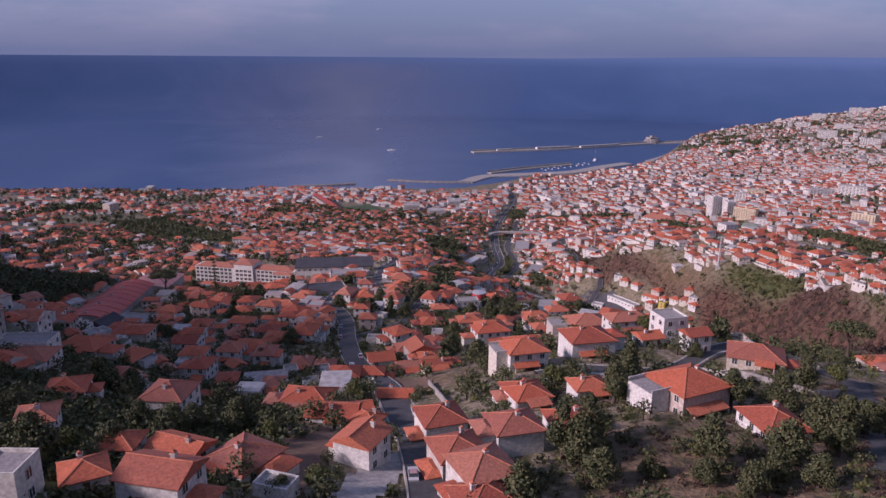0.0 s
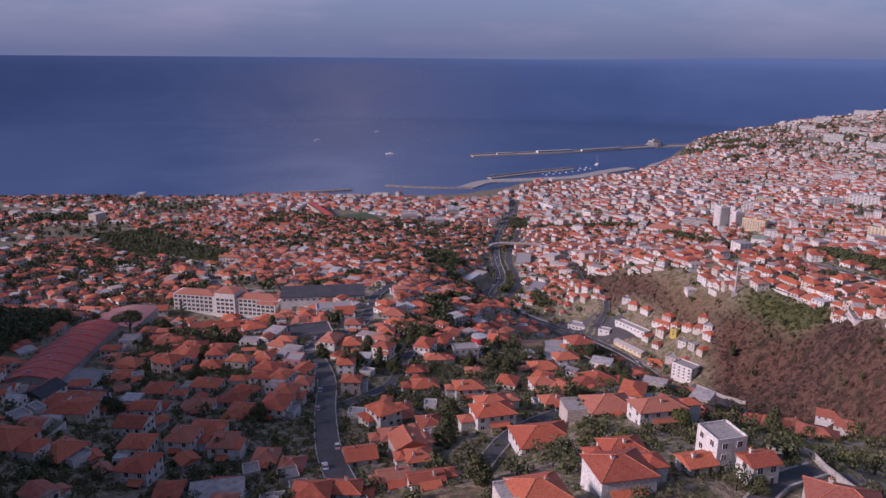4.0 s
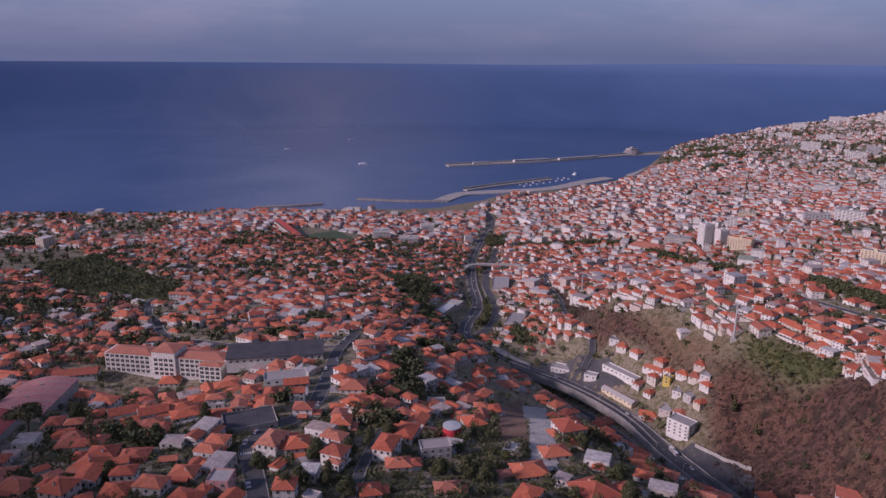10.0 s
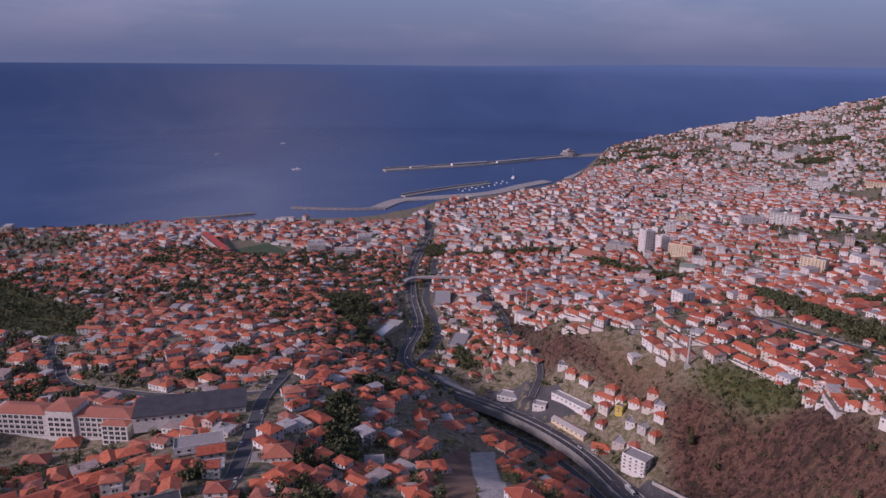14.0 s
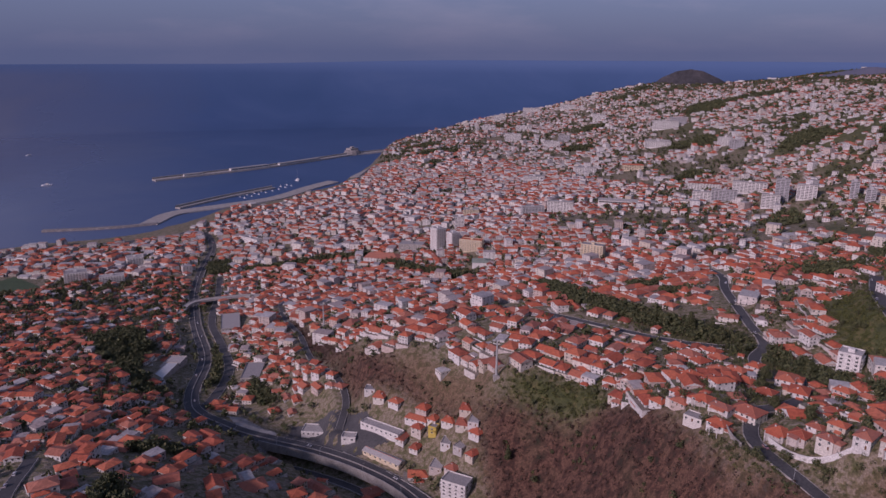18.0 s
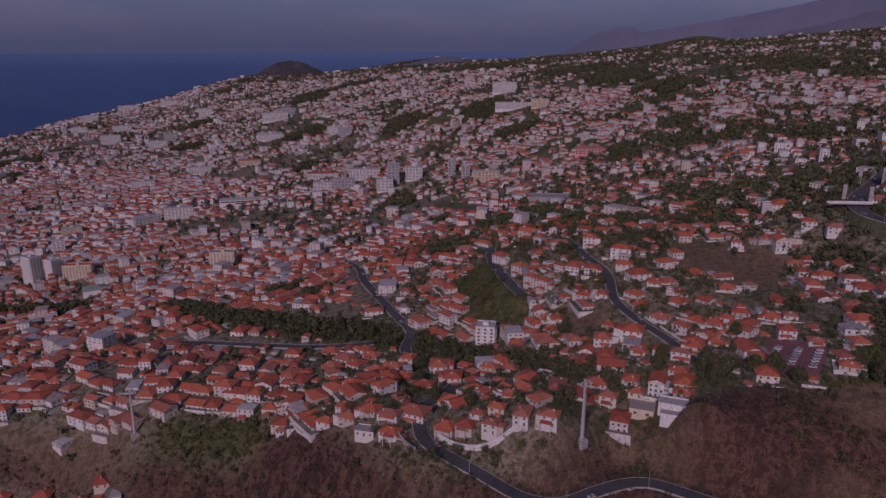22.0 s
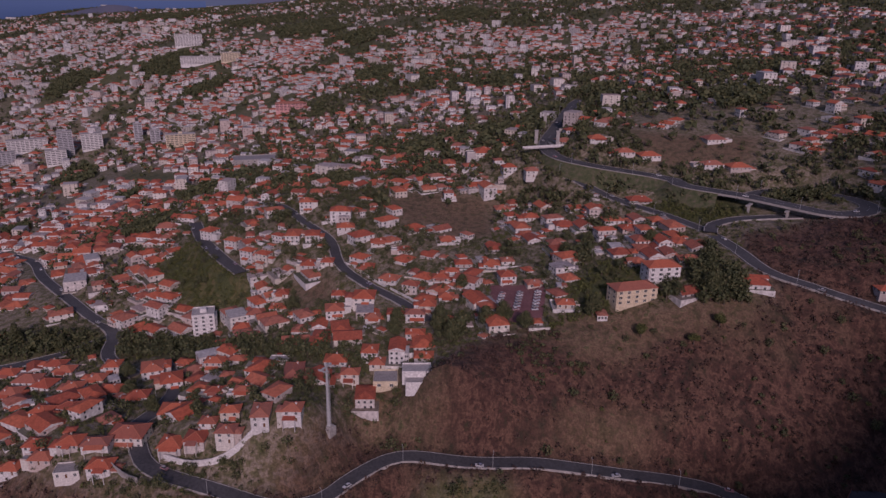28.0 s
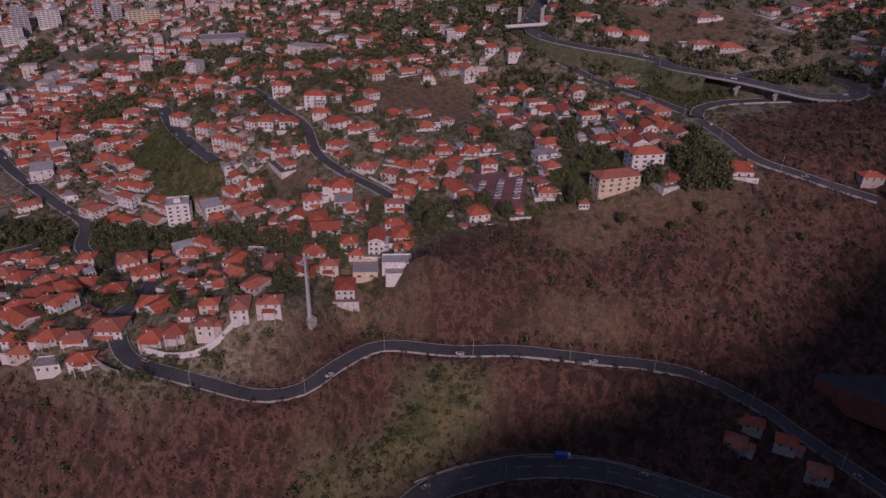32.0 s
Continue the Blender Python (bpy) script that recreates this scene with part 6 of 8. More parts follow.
part("deck", Shape().add([(line_[i, 0] + o * s_[i, 0], line_[i, 1] + o * s_[i, 1], z_) for o, z_ in ((-5, 25), (-5, 28), (-4.7, 28), (-4.7, 27), (4.7, 27), (4.7, 28), (5, 28), (5, 25)) for i in range(n_)], [(k * n_ + i, k * n_ + i + 1, ((k + 1) % 8) * n_ + i + 1, ((k + 1) % 8) * n_ + i) for k in range(8) for i in range(n_ - 1)]).mesh("deck", KERB), ov)
for i in range(4, n_ - 2, 8):
    part("pier", Shape().box(line_[i, 0] - 1, line_[i, 1] - 1, 0, line_[i, 0] + 1, line_[i, 1] + 1, 25.2).mesh("pier", KERB), ov)
tagged(ov, "curved pale concrete overpass across the river road", "bridge")
stand = new("grandstand")
stand.matrix_basis = pose(-272, 1508, float(ground_z(-272, 1508)), 0, 0, -64)
part("seating", Shape().add([(-80, -9, -3), (80, -9, -3), (80, 9, -3), (-80, 9, -3), (-80, -9, 9), (80, -9, 9), (80, 9, 2), (-80, 9, 2)], [(3, 2, 1, 0), (4, 5, 6, 7), (0, 1, 5, 4), (1, 2, 6, 5), (2, 3, 7, 6), (3, 0, 4, 7)]).mesh("seating", CONCRETE), stand)
part("roof", Shape().box(-80, -9, 13, 80, 4, 13.6).mesh("roof", RED_SHEET), stand)
for k in range(9):
    part("post", Shape().box(-78 + k * 19.5, -8.6, 9, -77.4 + k * 19.5, -8, 13.1).mesh("post", METAL), stand)
tagged(stand, "long stadium stand with a red sheet roof", "stand")
BIG += [(-185, 1480, 75), (-272, 1508, 40), (-240, 1560, 40)]
tank = new("water_tank")
tank.matrix_basis = pose(20, 369, float(ground_z(20, 369)))
part("shell", Shape().tube([(0, 0, -2), (0, 0, 7.5)], [4.6, 4.6], 24).mesh("shell", surface("red painted tank", [(0.3, (0.42, 0.03, 0.04)), (0.7, (0.52, 0.05, 0.06))], 0.3, 0.5)), tank)
part("lid", Shape().tube([(0, 0, 7.5), (0, 0, 8.0), (0, 0, 8.6)], [4.7, 4.7, 0.4], 24).mesh("lid", METAL), tank)
tagged(tank, "round red painted tank with a grey lid", "tank")
BIG.append((20, 369, 6))


# cable-car pylons
def pylon(x, y, tall, label):
    root = new("cable_car_pylon")
    root.matrix_basis = pose(x, y, float(ground_z(x, y)), 0, 0, -18)
    part("footing", Shape().box(-2.4, -2.4, -3, 2.4, 2.4, 1.6).box(-1.7, -1.7, 1.6, 1.7, 1.7, 2.4).mesh("footing", KERB), root)
    part("mast", Shape().tube([(0, 0, 2.2), (0, 0, tall * 0.5), (0, 0, tall)], [1.05, 0.8, 0.5], 12).mesh("mast", METAL), root)
    part("crossarm", Shape().box(-3.6, -0.35, tall - 0.2, 3.6, 0.35, tall + 0.5).box(-0.5, -0.5, tall + 0.5, 0.5, 0.5, tall + 1.8).mesh("crossarm", METAL), root)
    for s in (-1, 1):
        w = Shape().box(s * 3.2 - 0.25, -2.2, tall - 0.7, s * 3.2 + 0.25, 2.2, tall - 0.25)
        for k in range(5):
            w.tube([(s * 3.2 - 0.15, -1.8 + 0.9 * k, tall - 0.85), (s * 3.2 + 0.15, -1.8 + 0.9 * k, tall - 0.85)], [0.3, 0.3], 8)
        part("sheave_train", w.mesh("sheave_train", METAL), root)
    part("ladder", Shape().box(-0.25, -1.35, 2.4, -0.2, -1.25, tall).box(0.2, -1.35, 2.4, 0.25, -1.25, tall).mesh("ladder", METAL), root)
    BIG.append((x, y, 10))
    return tagged(root, label, "pylon", "cable-car pylons")


pylon(355, 327, 34, "tall tapered grey steel cable-car pylon on a dry slope")
pylon(272, 607, 32, "tall tapered grey steel cable-car pylon at the cliff edge")
pylon(227, 972, 30, "slim tapered grey cable-car pylon above the gorge")

# motorway: viaduct piers, portal towers, parapets
for px_, py_ in ((609, 96), (599, 72), (588, 46), (633, 100)):
    v = new("viaduct_pier")
    zt = 275.0
    zb = float(ground_z(px_, py_))
    v.matrix_basis = pose(px_, py_, zb, 0, 0, -30)
    part("shaft", Shape().box(-1.2, -0.7, -2, 1.2, 0.7, max(zt - zb - 1.9, 1.0)).mesh("shaft", KERB), v)
    part("cap", Shape().box(-4.5, -1.0, max(zt - zb - 2.9, 0.5), 4.5, 1.0, max(zt - zb - 1.85, 1.2)).mesh("cap", KERB), v)
    tagged(v, "pale concrete viaduct pier with a wide cap", "pier", "viaduct piers")
for px_, py_, hh in ((713, 259, 15), (716, 240, 15), (806, 257, 14), (808, 237, 14)):
    tw = tagged(new("bridge_tower", Shape().box(-0.9, -1.5, -6, 0.9, 1.5, hh).box(-1.1, -1.7, hh, 1.1, 1.7, hh + 0.8).mesh("bridge_tower", KERB)), "slim pale concrete bridge tower beside the motorway", "tower", "bridge towers")
    tw.matrix_basis = pose(px_, py_, float(ground_z(px_, py_)), 0, 0, 5)
for rname, line, half, on_ground, _ in ROADS:
    if rname == "motorway":
        k0 = [i for i in range(len(line)) if 112 < line[i, 1] < 246 and line[i, 0] < 735 and i < len(line) * 0.8]
        run = line[k0]
        t_ = np.gradient(run[:, :2], axis=0)
        t_ /= np.linalg.norm(t_, axis=1)[:, None] + 1e-9
        s_ = np.column_stack([t_[:, 1], -t_[:, 0]])
        n = len(run)
        for side in (-1, 1):
            bank = Shape()
            inner, outer = run[:, :2] + s_ * side * 6.7, run[:, :2] + s_ * side * 19
            zo = np.minimum(ground_z(outer[:, 0], outer[:, 1]) - 0.3, run[:, 2] - 1.2)
            v = [(p[0], p[1], z - 0.4) for p, z in zip(inner, run[:, 2])] + [(p[0], p[1], z) for p, z in zip(outer, zo)]
            f = [(i, i + 1, n + i + 1, n + i) if side < 0 else (n + i, n + i + 1, i + 1, i) for i in range(n - 1)]
            tagged(new("embankment", bank.add(v, f).mesh("embankment", LAWN)), "grassy embankment below the motorway", "embankment", kind="structure")
cx, cy, ln, an = line_thing((716, 225), (690, 268))
fb = new("footbridge")
fb.matrix_basis = pose(cx, cy, 289, 0, 0, an)
part("deck", Shape().box(-ln / 2, -2, -0.8, ln / 2, 2, 0).mesh("deck", KERB), fb)
for s in (-1, 1):
    part("parapet", Shape().box(-ln / 2, s * 2 - 0.15, 0, ln / 2, s * 2 + 0.15, 1.1).mesh("parapet", WHITE), fb)
tagged(fb, "pale concrete overbridge across the motorway", "bridge")


# retaining walls beside roads
def wall_run(name, pts, tall, thick, mat, label, base=-3.0):
    line = smooth_line(pts, 4.0)
    z = ground_z(line[:, 0], line[:, 1])
    t = np.gradient(line, axis=0)
    t /= np.linalg.norm(t, axis=1)[:, None]
    s = np.column_stack([t[:, 1], -t[:, 0]]) * thick / 2
    sh = Shape()
    n = len(line)
    v = [(line[i, 0] + a * s[i, 0], line[i, 1] + a * s[i, 1], z[i] + b) for a, b in ((-1, base), (-1, tall), (1, tall), (1, base)) for i in range(n)]
    f = [(k * n + i, k * n + i + 1, (k + 1) * n + i + 1, (k + 1) * n + i) for k in range(3) for i in range(n - 1)]
    f += [(0, n, 2 * n, 3 * n), (n - 1, 4 * n - 1, 3 * n - 1, 2 * n - 1)]
    return tagged(new(name, sh.add(v, f).mesh(name, mat)), label, "wall", kind="structure")


wall_run("retaining_wall_1", [(331, 401), (329, 385), (333, 366), (341, 352)], 3.2, 0.5, WHITE, "tall white retaining wall inside the road bend")
wall_run("retaining_wall_2", [(322, 424), (317, 414), (314, 404)], 3.0, 0.5, CONCRETE, "grey stone retaining wall under a corner house")
wall_run("retaining_wall_3", [(528, 374), (508, 350), (484, 318), (462, 300)], 1.6, 0.4, WHITE, "white boundary wall along a lane")
wall_run("retaining_wall_4", [(162, 668), (182, 632), (196, 600), (208, 560), (218, 500), (232, 430)], 1.4, 0.5, CONCRETE, "pale concrete wall along the valley road")
wall_run("retaining_wall_5", [(222, 545), (236, 520), (246, 500)], 3.0, 0.5, KERB, "white wall stepping along the scrub foot")
wall_run("retaining_wall_6", [(88, 150), (89, 134), (91, 117), (94, 106), (100, 104)], 2.0, 0.4, CONCRETE, "grey garden wall below a house")
wall_run("retaining_wall_7", [(5, 30), (0, 60), (-4, 90), (-8, 118)], 1.8, 0.35, CONCRETE, "rendered garden wall along the steep street")
wall_run("retaining_wall_8", [(318, 268), (328, 250), (334, 228), (338, 203), (341, 178), (339, 152)], 1.0, 0.4, KERB, "low pale parapet along the ravine road")
wall_run("retaining_wall_9", [(66, 101), (71, 92), (78, 84), (87, 80), (94, 83)], 2.0, 0.4, KERB, "pale rendered garden wall stepping down round a villa")
wall_run("retaining_wall_10", [(24, 92.5), (36, 97), (50, 96)], 1.1, 0.3, WHITE, "low white wall along the villa lane")


# ---- harbour ----
def quay(name, pts, half, top, mat, label, wall_side=0):
    line = smooth_line(pts, 15.0)
    t = np.gradient(line, axis=0)
    t /= np.linalg.norm(t, axis=1)[:, None]
    s = np.column_stack([t[:, 1], -t[:, 0]])
    n = len(line)
    sh = Shape()
    v = [(line[i, 0] + a * s[i, 0], line[i, 1] + a * s[i, 1], b) for a, b in ((-half - 3, -4), (-half, top), (half, top), (half + 3, -4)) for i in range(n)]
    f = [(k * n + i, k * n + i + 1, (k + 1) * n + i + 1, (k + 1) * n + i) for k in range(3) for i in range(n - 1)] + [(0, n, 2 * n, 3 * n), (n - 1, 4 * n - 1, 3 * n - 1, 2 * n - 1)]
    ob = tagged(new(name, sh.add(v, f).mesh(name, mat)), label, "breakwater", kind="structure")
    if wall_side:
        w = Shape()
        a0, a1 = wall_side * (half - 4), wall_side * (half - 1)
        v = [(line[i, 0] + a * s[i, 0], line[i, 1] + a * s[i, 1], b) for a, b in ((a0, top), (a0, top + 5), (a1, top + 5), (a1, top)) for i in range(n)]
        part("sea_wall", w.add(v, [(k * n + i, k * n + i + 1, (k + 1) * n + i + 1, (k + 1) * n + i) for k in range(3) for i in range(n - 1)]).mesh("sea_wall", KERB), ob)
    return ob


quay("harbour_pier", [(104, 2650), (263, 2705), (518, 2795), (825, 2955), (910, 2990), (1080, 3035)], 15, 5, CONCRETE, "long grey harbour pier with a sea wall", -1)
quay("harbour_mole", [(140, 2165), (279, 2267), (437, 2363)], 9, 4, CONCRETE, "inner harbour mole of pale concrete", -1)
quay("breakwater_1", [(-435, 1905), (-343, 1925), (-262, 1955)], 8, 4, ROCK, "rubble breakwater off the old town")
quay("breakwater_2", [(-172, 2025), (-80, 2005), (-6, 1995), (80, 1998)], 7, 4, ROCK, "low rubble breakwater beside the river mouth")
quay("marina_quay", [(60, 2000), (130, 2105), (270, 2150), (410, 2200), (540, 2320), (640, 2400)], 22, 3, CONCRETE, "broad pale marina quay")
quay("port_quay", [(735, 2440), (870, 2620), (1000, 2820), (1110, 3000)], 26, 4, CONCRETE, "container quay along the bay road")
for p, q, wd, hh, lb in (((360, 2736), (500, 2785), 16, 8, "long white cruise terminal shed on the pier"), ((545, 2802), (720, 2892), 12, 6, "low white warehouse on the pier"), ((200, 2682), (262, 2703), 9, 5, "small white shed on the pier")):
    mx, my, ln, an = line_thing(p, q)
    term = new("terminal_building")
    term.matrix_basis = pose(mx, my, 5, 0, 0, an)
    part("wall", Shape().box(-ln / 2, -wd / 2, 0, ln / 2, wd / 2, hh).mesh("wall", WHITE), term)
    part("roof", Shape().hip(ln, wd, hh, 1.5, 0.6).mesh("roof", KERB), term)
    part("window_band", Shape().box(-ln / 2 + 2, -wd / 2 - 0.06, hh * 0.45, ln / 2 - 2, -wd / 2 - 0.01, hh * 0.7).mesh("window_band", GLASS_DARK), term)
    tagged(term, lb, "terminal", "pier buildings")
fort = new("island_fort")
fort.matrix_basis = pose(892, 3006, 2, 0, 0, 20)
part("rock", Shape().tube([(0, 0, -6), (0, 0, 6), (0, 0, 14), (0, 0, 18)], [40, 36, 30, 24], 11).mesh("rock", ROCK), fort)
part("rampart", Shape().box(-20, -16, 17, 20, 16, 24).box(-6, -6, 24, 8, 8, 30).mesh("rampart", CONCRETE), fort)
tagged(fort, "dark rock island fort with pale ramparts on the pier", "fort")
HULL = surface("white hull", [(0.3, (0.72, 0.73, 0.74)), (0.7, (0.84, 0.84, 0.84))], 0.3, 0.4)


def boat(x, y, ln, turn, label, mast=False):
    b = new("boat")
    b.matrix_basis = pose(x, y, 0, 0, 0, turn)
    w = ln * 0.14
    part("hull", Shape().add([(-ln / 2, -w, -1), (ln * 0.3, -w, -1), (ln / 2, 0, -1), (ln * 0.3, w, -1), (-ln / 2, w, -1), (-ln / 2, -w * 1.2, ln * 0.08), (ln * 0.32, -w * 1.2, ln * 0.08), (ln * 0.55, 0, ln * 0.1), (ln * 0.32, w * 1.2, ln * 0.08), (-ln / 2, w * 1.2, ln * 0.08)], [(4, 3, 2, 1, 0), (5, 6, 7, 8, 9), (0, 1, 6, 5), (1, 2, 7, 6), (2, 3, 8, 7), (3, 4, 9, 8), (4, 0, 5, 9)]).mesh("hull", HULL), b)
    part("cabin", Shape().box(-ln * 0.25, -w * 0.7, ln * 0.08, ln * 0.15, w * 0.7, ln * 0.16).box(-ln * 0.15, -w * 0.5, ln * 0.16, ln * 0.05, w * 0.5, ln * 0.21).mesh("cabin", WHITE), b)
    if mast:
        part("mast", Shape().tube([(0, 0, ln * 0.1), (0, 0, ln * 1.1)], [0.25, 0.12], 6).mesh("mast", METAL), b)
    return tagged(b, label, "boat", "boats on the bay")


boat(-560, 3110, 26, 20, "white motor boat out on the open sea")
boat(-330, 3480, 22, 200, "small white boat far out on the sea")
boat(-210, 2700, 30, 185, "white boat with a pale wake on the sea")
boat(540, 2480, 34, 70, "tall-masted white sailing boat in the harbour", True)
for i in range(16):
    boat(320 + (i % 8) * 24 + (i // 8) * 10, 2265 + (i % 8) * 20 - (i // 8) * 22, 11, 100 + 6 * (i % 3), "small white sailing boat moored in the marina", True)


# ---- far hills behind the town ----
# wooded slope with the blue haze of distance put into its colour
HAZY_SLOPE = surface("wooded slope tinted with haze", [(0.35, (0.085, 0.095, 0.14)), (0.65, (0.12, 0.125, 0.17))], 0.004, 0.95)


CONE = surface("dark wooded cone", [(0.35, (0.045, 0.045, 0.05)), (0.65, (0.08, 0.075, 0.08))], 0.01, 0.95, fine=0.05)


def far_range(name, label, prof, radius, depth, base, seed, peak=14.0, mat=None):
    az = np.radians(np.linspace(prof[0][0], prof[-1][0], 160))
    el = np.interp(np.degrees(az), [a for a, _ in prof], [b for _, b in prof])
    top_z = 410 + radius * np.tan(np.radians(el)) + np.array([noise.fractal(Vector((a * 60, seed, 0)), 1.0, 2.0, 4) for a in az]) * peak
    rows = 14
    v = []
    for k in range(rows):
        s = k / (rows - 1)
        r = radius - depth * (1 - s)
        for i, a in enumerate(az):
            j = noise.fractal(Vector((a * 40, s * 6, seed)), 1.0, 2.0, 4) * peak * 1.6 * s * (1 - s) * 4
            v.append((60 + r * math.sin(a), 200 + r * math.cos(a), base + (top_z[i] - base) * s ** 1.3 + j))
    n = len(az)
    f = [(k * n + i, k * n + i + 1, (k + 1) * n + i + 1, (k + 1) * n + i) for k in range(rows - 1) for i in range(n - 1)]
    return tagged(new(name, mesh_from(name, v, f, [mat or HAZY_SLOPE], smooth=True)), label, "hill", kind="structure")


# paler blue: thicker distance haze painted into the mountain's colour
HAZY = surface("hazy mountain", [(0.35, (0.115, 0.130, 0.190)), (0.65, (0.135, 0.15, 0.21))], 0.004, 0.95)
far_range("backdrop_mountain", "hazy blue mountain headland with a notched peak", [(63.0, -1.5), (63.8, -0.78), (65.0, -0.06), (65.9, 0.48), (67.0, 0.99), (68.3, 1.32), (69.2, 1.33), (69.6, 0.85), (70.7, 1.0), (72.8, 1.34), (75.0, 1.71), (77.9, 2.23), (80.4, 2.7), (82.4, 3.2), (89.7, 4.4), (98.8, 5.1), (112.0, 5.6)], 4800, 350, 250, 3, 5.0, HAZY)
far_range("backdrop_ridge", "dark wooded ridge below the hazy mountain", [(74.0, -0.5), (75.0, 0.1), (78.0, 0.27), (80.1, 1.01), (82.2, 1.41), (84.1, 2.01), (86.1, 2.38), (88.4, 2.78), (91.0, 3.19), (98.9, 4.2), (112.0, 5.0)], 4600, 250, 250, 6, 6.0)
far_range("backdrop_cone_hill", "dark rounded volcanic hill on the far shore", [(40.0, -2.5), (41.0, -1.75), (42.0, -1.3), (43.0, -1.15), (43.9, -1.3), (45.0, -1.8), (46.2, -2.5)], 4330, 160, 200, 5, 3.0, CONE)
far_range("backdrop_wooded_hill", "dark wooded hill on the western skyline", [(51.3, -1.6), (53.0, -1.2), (54.6, -0.85), (55.8, -0.9), (57.4, -1.5)], 3900, 300, 230, 8, 4.0)

zebra = Shape()
for name, line, half, on_ground, label in ROADS:
    if name == "east_street":
        k_ = int(np.argmin((line[:, 0] + 73) ** 2 + (line[:, 1] - 343) ** 2))
        t_ = line[k_ + 1] - line[k_ - 1]
        u_ = t_[:2] / np.linalg.norm(t_[:2])
        grade = t_[2] / np.linalg.norm(t_[:2])
        for i in range(7):
            o = -3.3 + i * 1.05
            c_ = line[k_, :2] + np.array([u_[1], -u_[0]]) * o
            s_ = np.array([u_[1], -u_[0]]) * 0.25
            zebra.add([(c_[0] + a * u_[0] * 1.6 + b * s_[0], c_[1] + a * u_[1] * 1.6 + b * s_[1], line[k_, 2] + a * 1.6 * grade + 0.03) for a, b in ((-1, -1), (-1, 1), (1, 1), (1, -1))], [(0, 1, 2, 3)])
tagged(new("crosswalk", zebra.mesh("crosswalk", LINE_PAINT)), "white painted zebra crossing on the street", "road marking", kind="structure")



def free_sites(x, y, gap, own=9.0):
    keep = (ground_z(x, y) > 3.0) & (land_kind(x, y) == 0)
    keep[keep] &= road_gap(x[keep], y[keep]) > gap
    blocks = np.array(HOUSES + BIG) if HOUSES + BIG else np.zeros((0, 3))
    for poly in PATCHES:
        keep &= ~inside(x, y, poly)
    for hx, hy, hr in blocks:
        keep &= (x - hx) ** 2 + (y - hy) ** 2 > (hr * 0.9 + own * 0.4) ** 2
    return keep


def district(name, label, x0, x1, y0, y1, block, pu, pv, seed, fill, size, floors, flat_share, flats=0.0, clumpy=0.9, yards=0.4):
    r = np.random.default_rng(seed)
    x, y, a = block_sites(x0, x1, y0, y1, block, pu, pv, seed)
    keep = free_sites(x, y, size[1] * 0.55) & (x > x0) & (x < x1) & (y > y0) & (y < y1)
    steep = np.hypot(ground_z(x + 6, y) - ground_z(x - 6, y), ground_z(x, y + 6) - ground_z(x, y - 6)) / 12
    keep &= steep < 0.85
    for poly, share in KNOWN:
        keep &= ~inside(x, y, poly) | (r.random(len(x)) < share)
    clump = np.array([noise.noise(Vector((p * 0.006, q * 0.006, seed))) for p, q in zip(x, y)])
    keep &= r.random(len(x)) < np.clip(fill + clump * clumpy, 0.03, 1.0)
    x, y, a = x[keep], y[keep], a[keep]
    n = len(x)
    w = r.uniform(size[0], size[1], n)
    l = np.minimum(w * r.uniform(1.0, 1.6, n), pv * 1.15)
    nf = r.choice(floors[0], n, p=floors[1])
    flat = r.random(n) < flat_share
    tall = r.random(n) < flats
    w, l, nf, flat = np.where(tall, w * 1.35, w), np.where(tall, l * 1.3, l), np.where(tall, r.integers(3, 7, n), nf), flat | tall
    a = a + (r.random(n) < 0.4) * math.pi / 2 + r.normal(0, 0.06, n)
    h = nf * 2.9 + r.uniform(-0.4, 0.8, n)
    more = (r.random(n) < 0.6) & ~tall
    side, along = r.choice([-1.0, 1.0], more.sum()) * w[more] * 0.55, r.uniform(-0.3, 0.3, more.sum()) * l[more]
    x2 = x[more] + side * np.cos(a[more]) - along * np.sin(a[more])
    y2 = y[more] + side * np.sin(a[more]) + along * np.cos(a[more])
    w2, l2 = w[more] * r.uniform(0.4, 0.65, more.sum()), l[more] * r.uniform(0.45, 0.75, more.sum())
    h2 = np.maximum(2.7, h[more] - 2.9) + r.uniform(-0.3, 0.3, more.sum())
    flat2 = r.random(more.sum()) < 0.35
    x_, y_, a_, w_, l_ = np.r_[x, x2], np.r_[y, y2], np.r_[a, a[more]], np.r_[w, w2], np.r_[l, l2]
    ob = town_mesh(name, label, x_, y_, a_, w_, l_, np.r_[h, h2], w_ * r.uniform(0.16, 0.27, len(w_)), r, np.r_[flat, flat2], np.r_[r.random(n) < yards, np.zeros(more.sum(), bool)])
    TOWN_SITES.append(np.column_stack([x, y]))
    return ob


TOWN_SITES = []
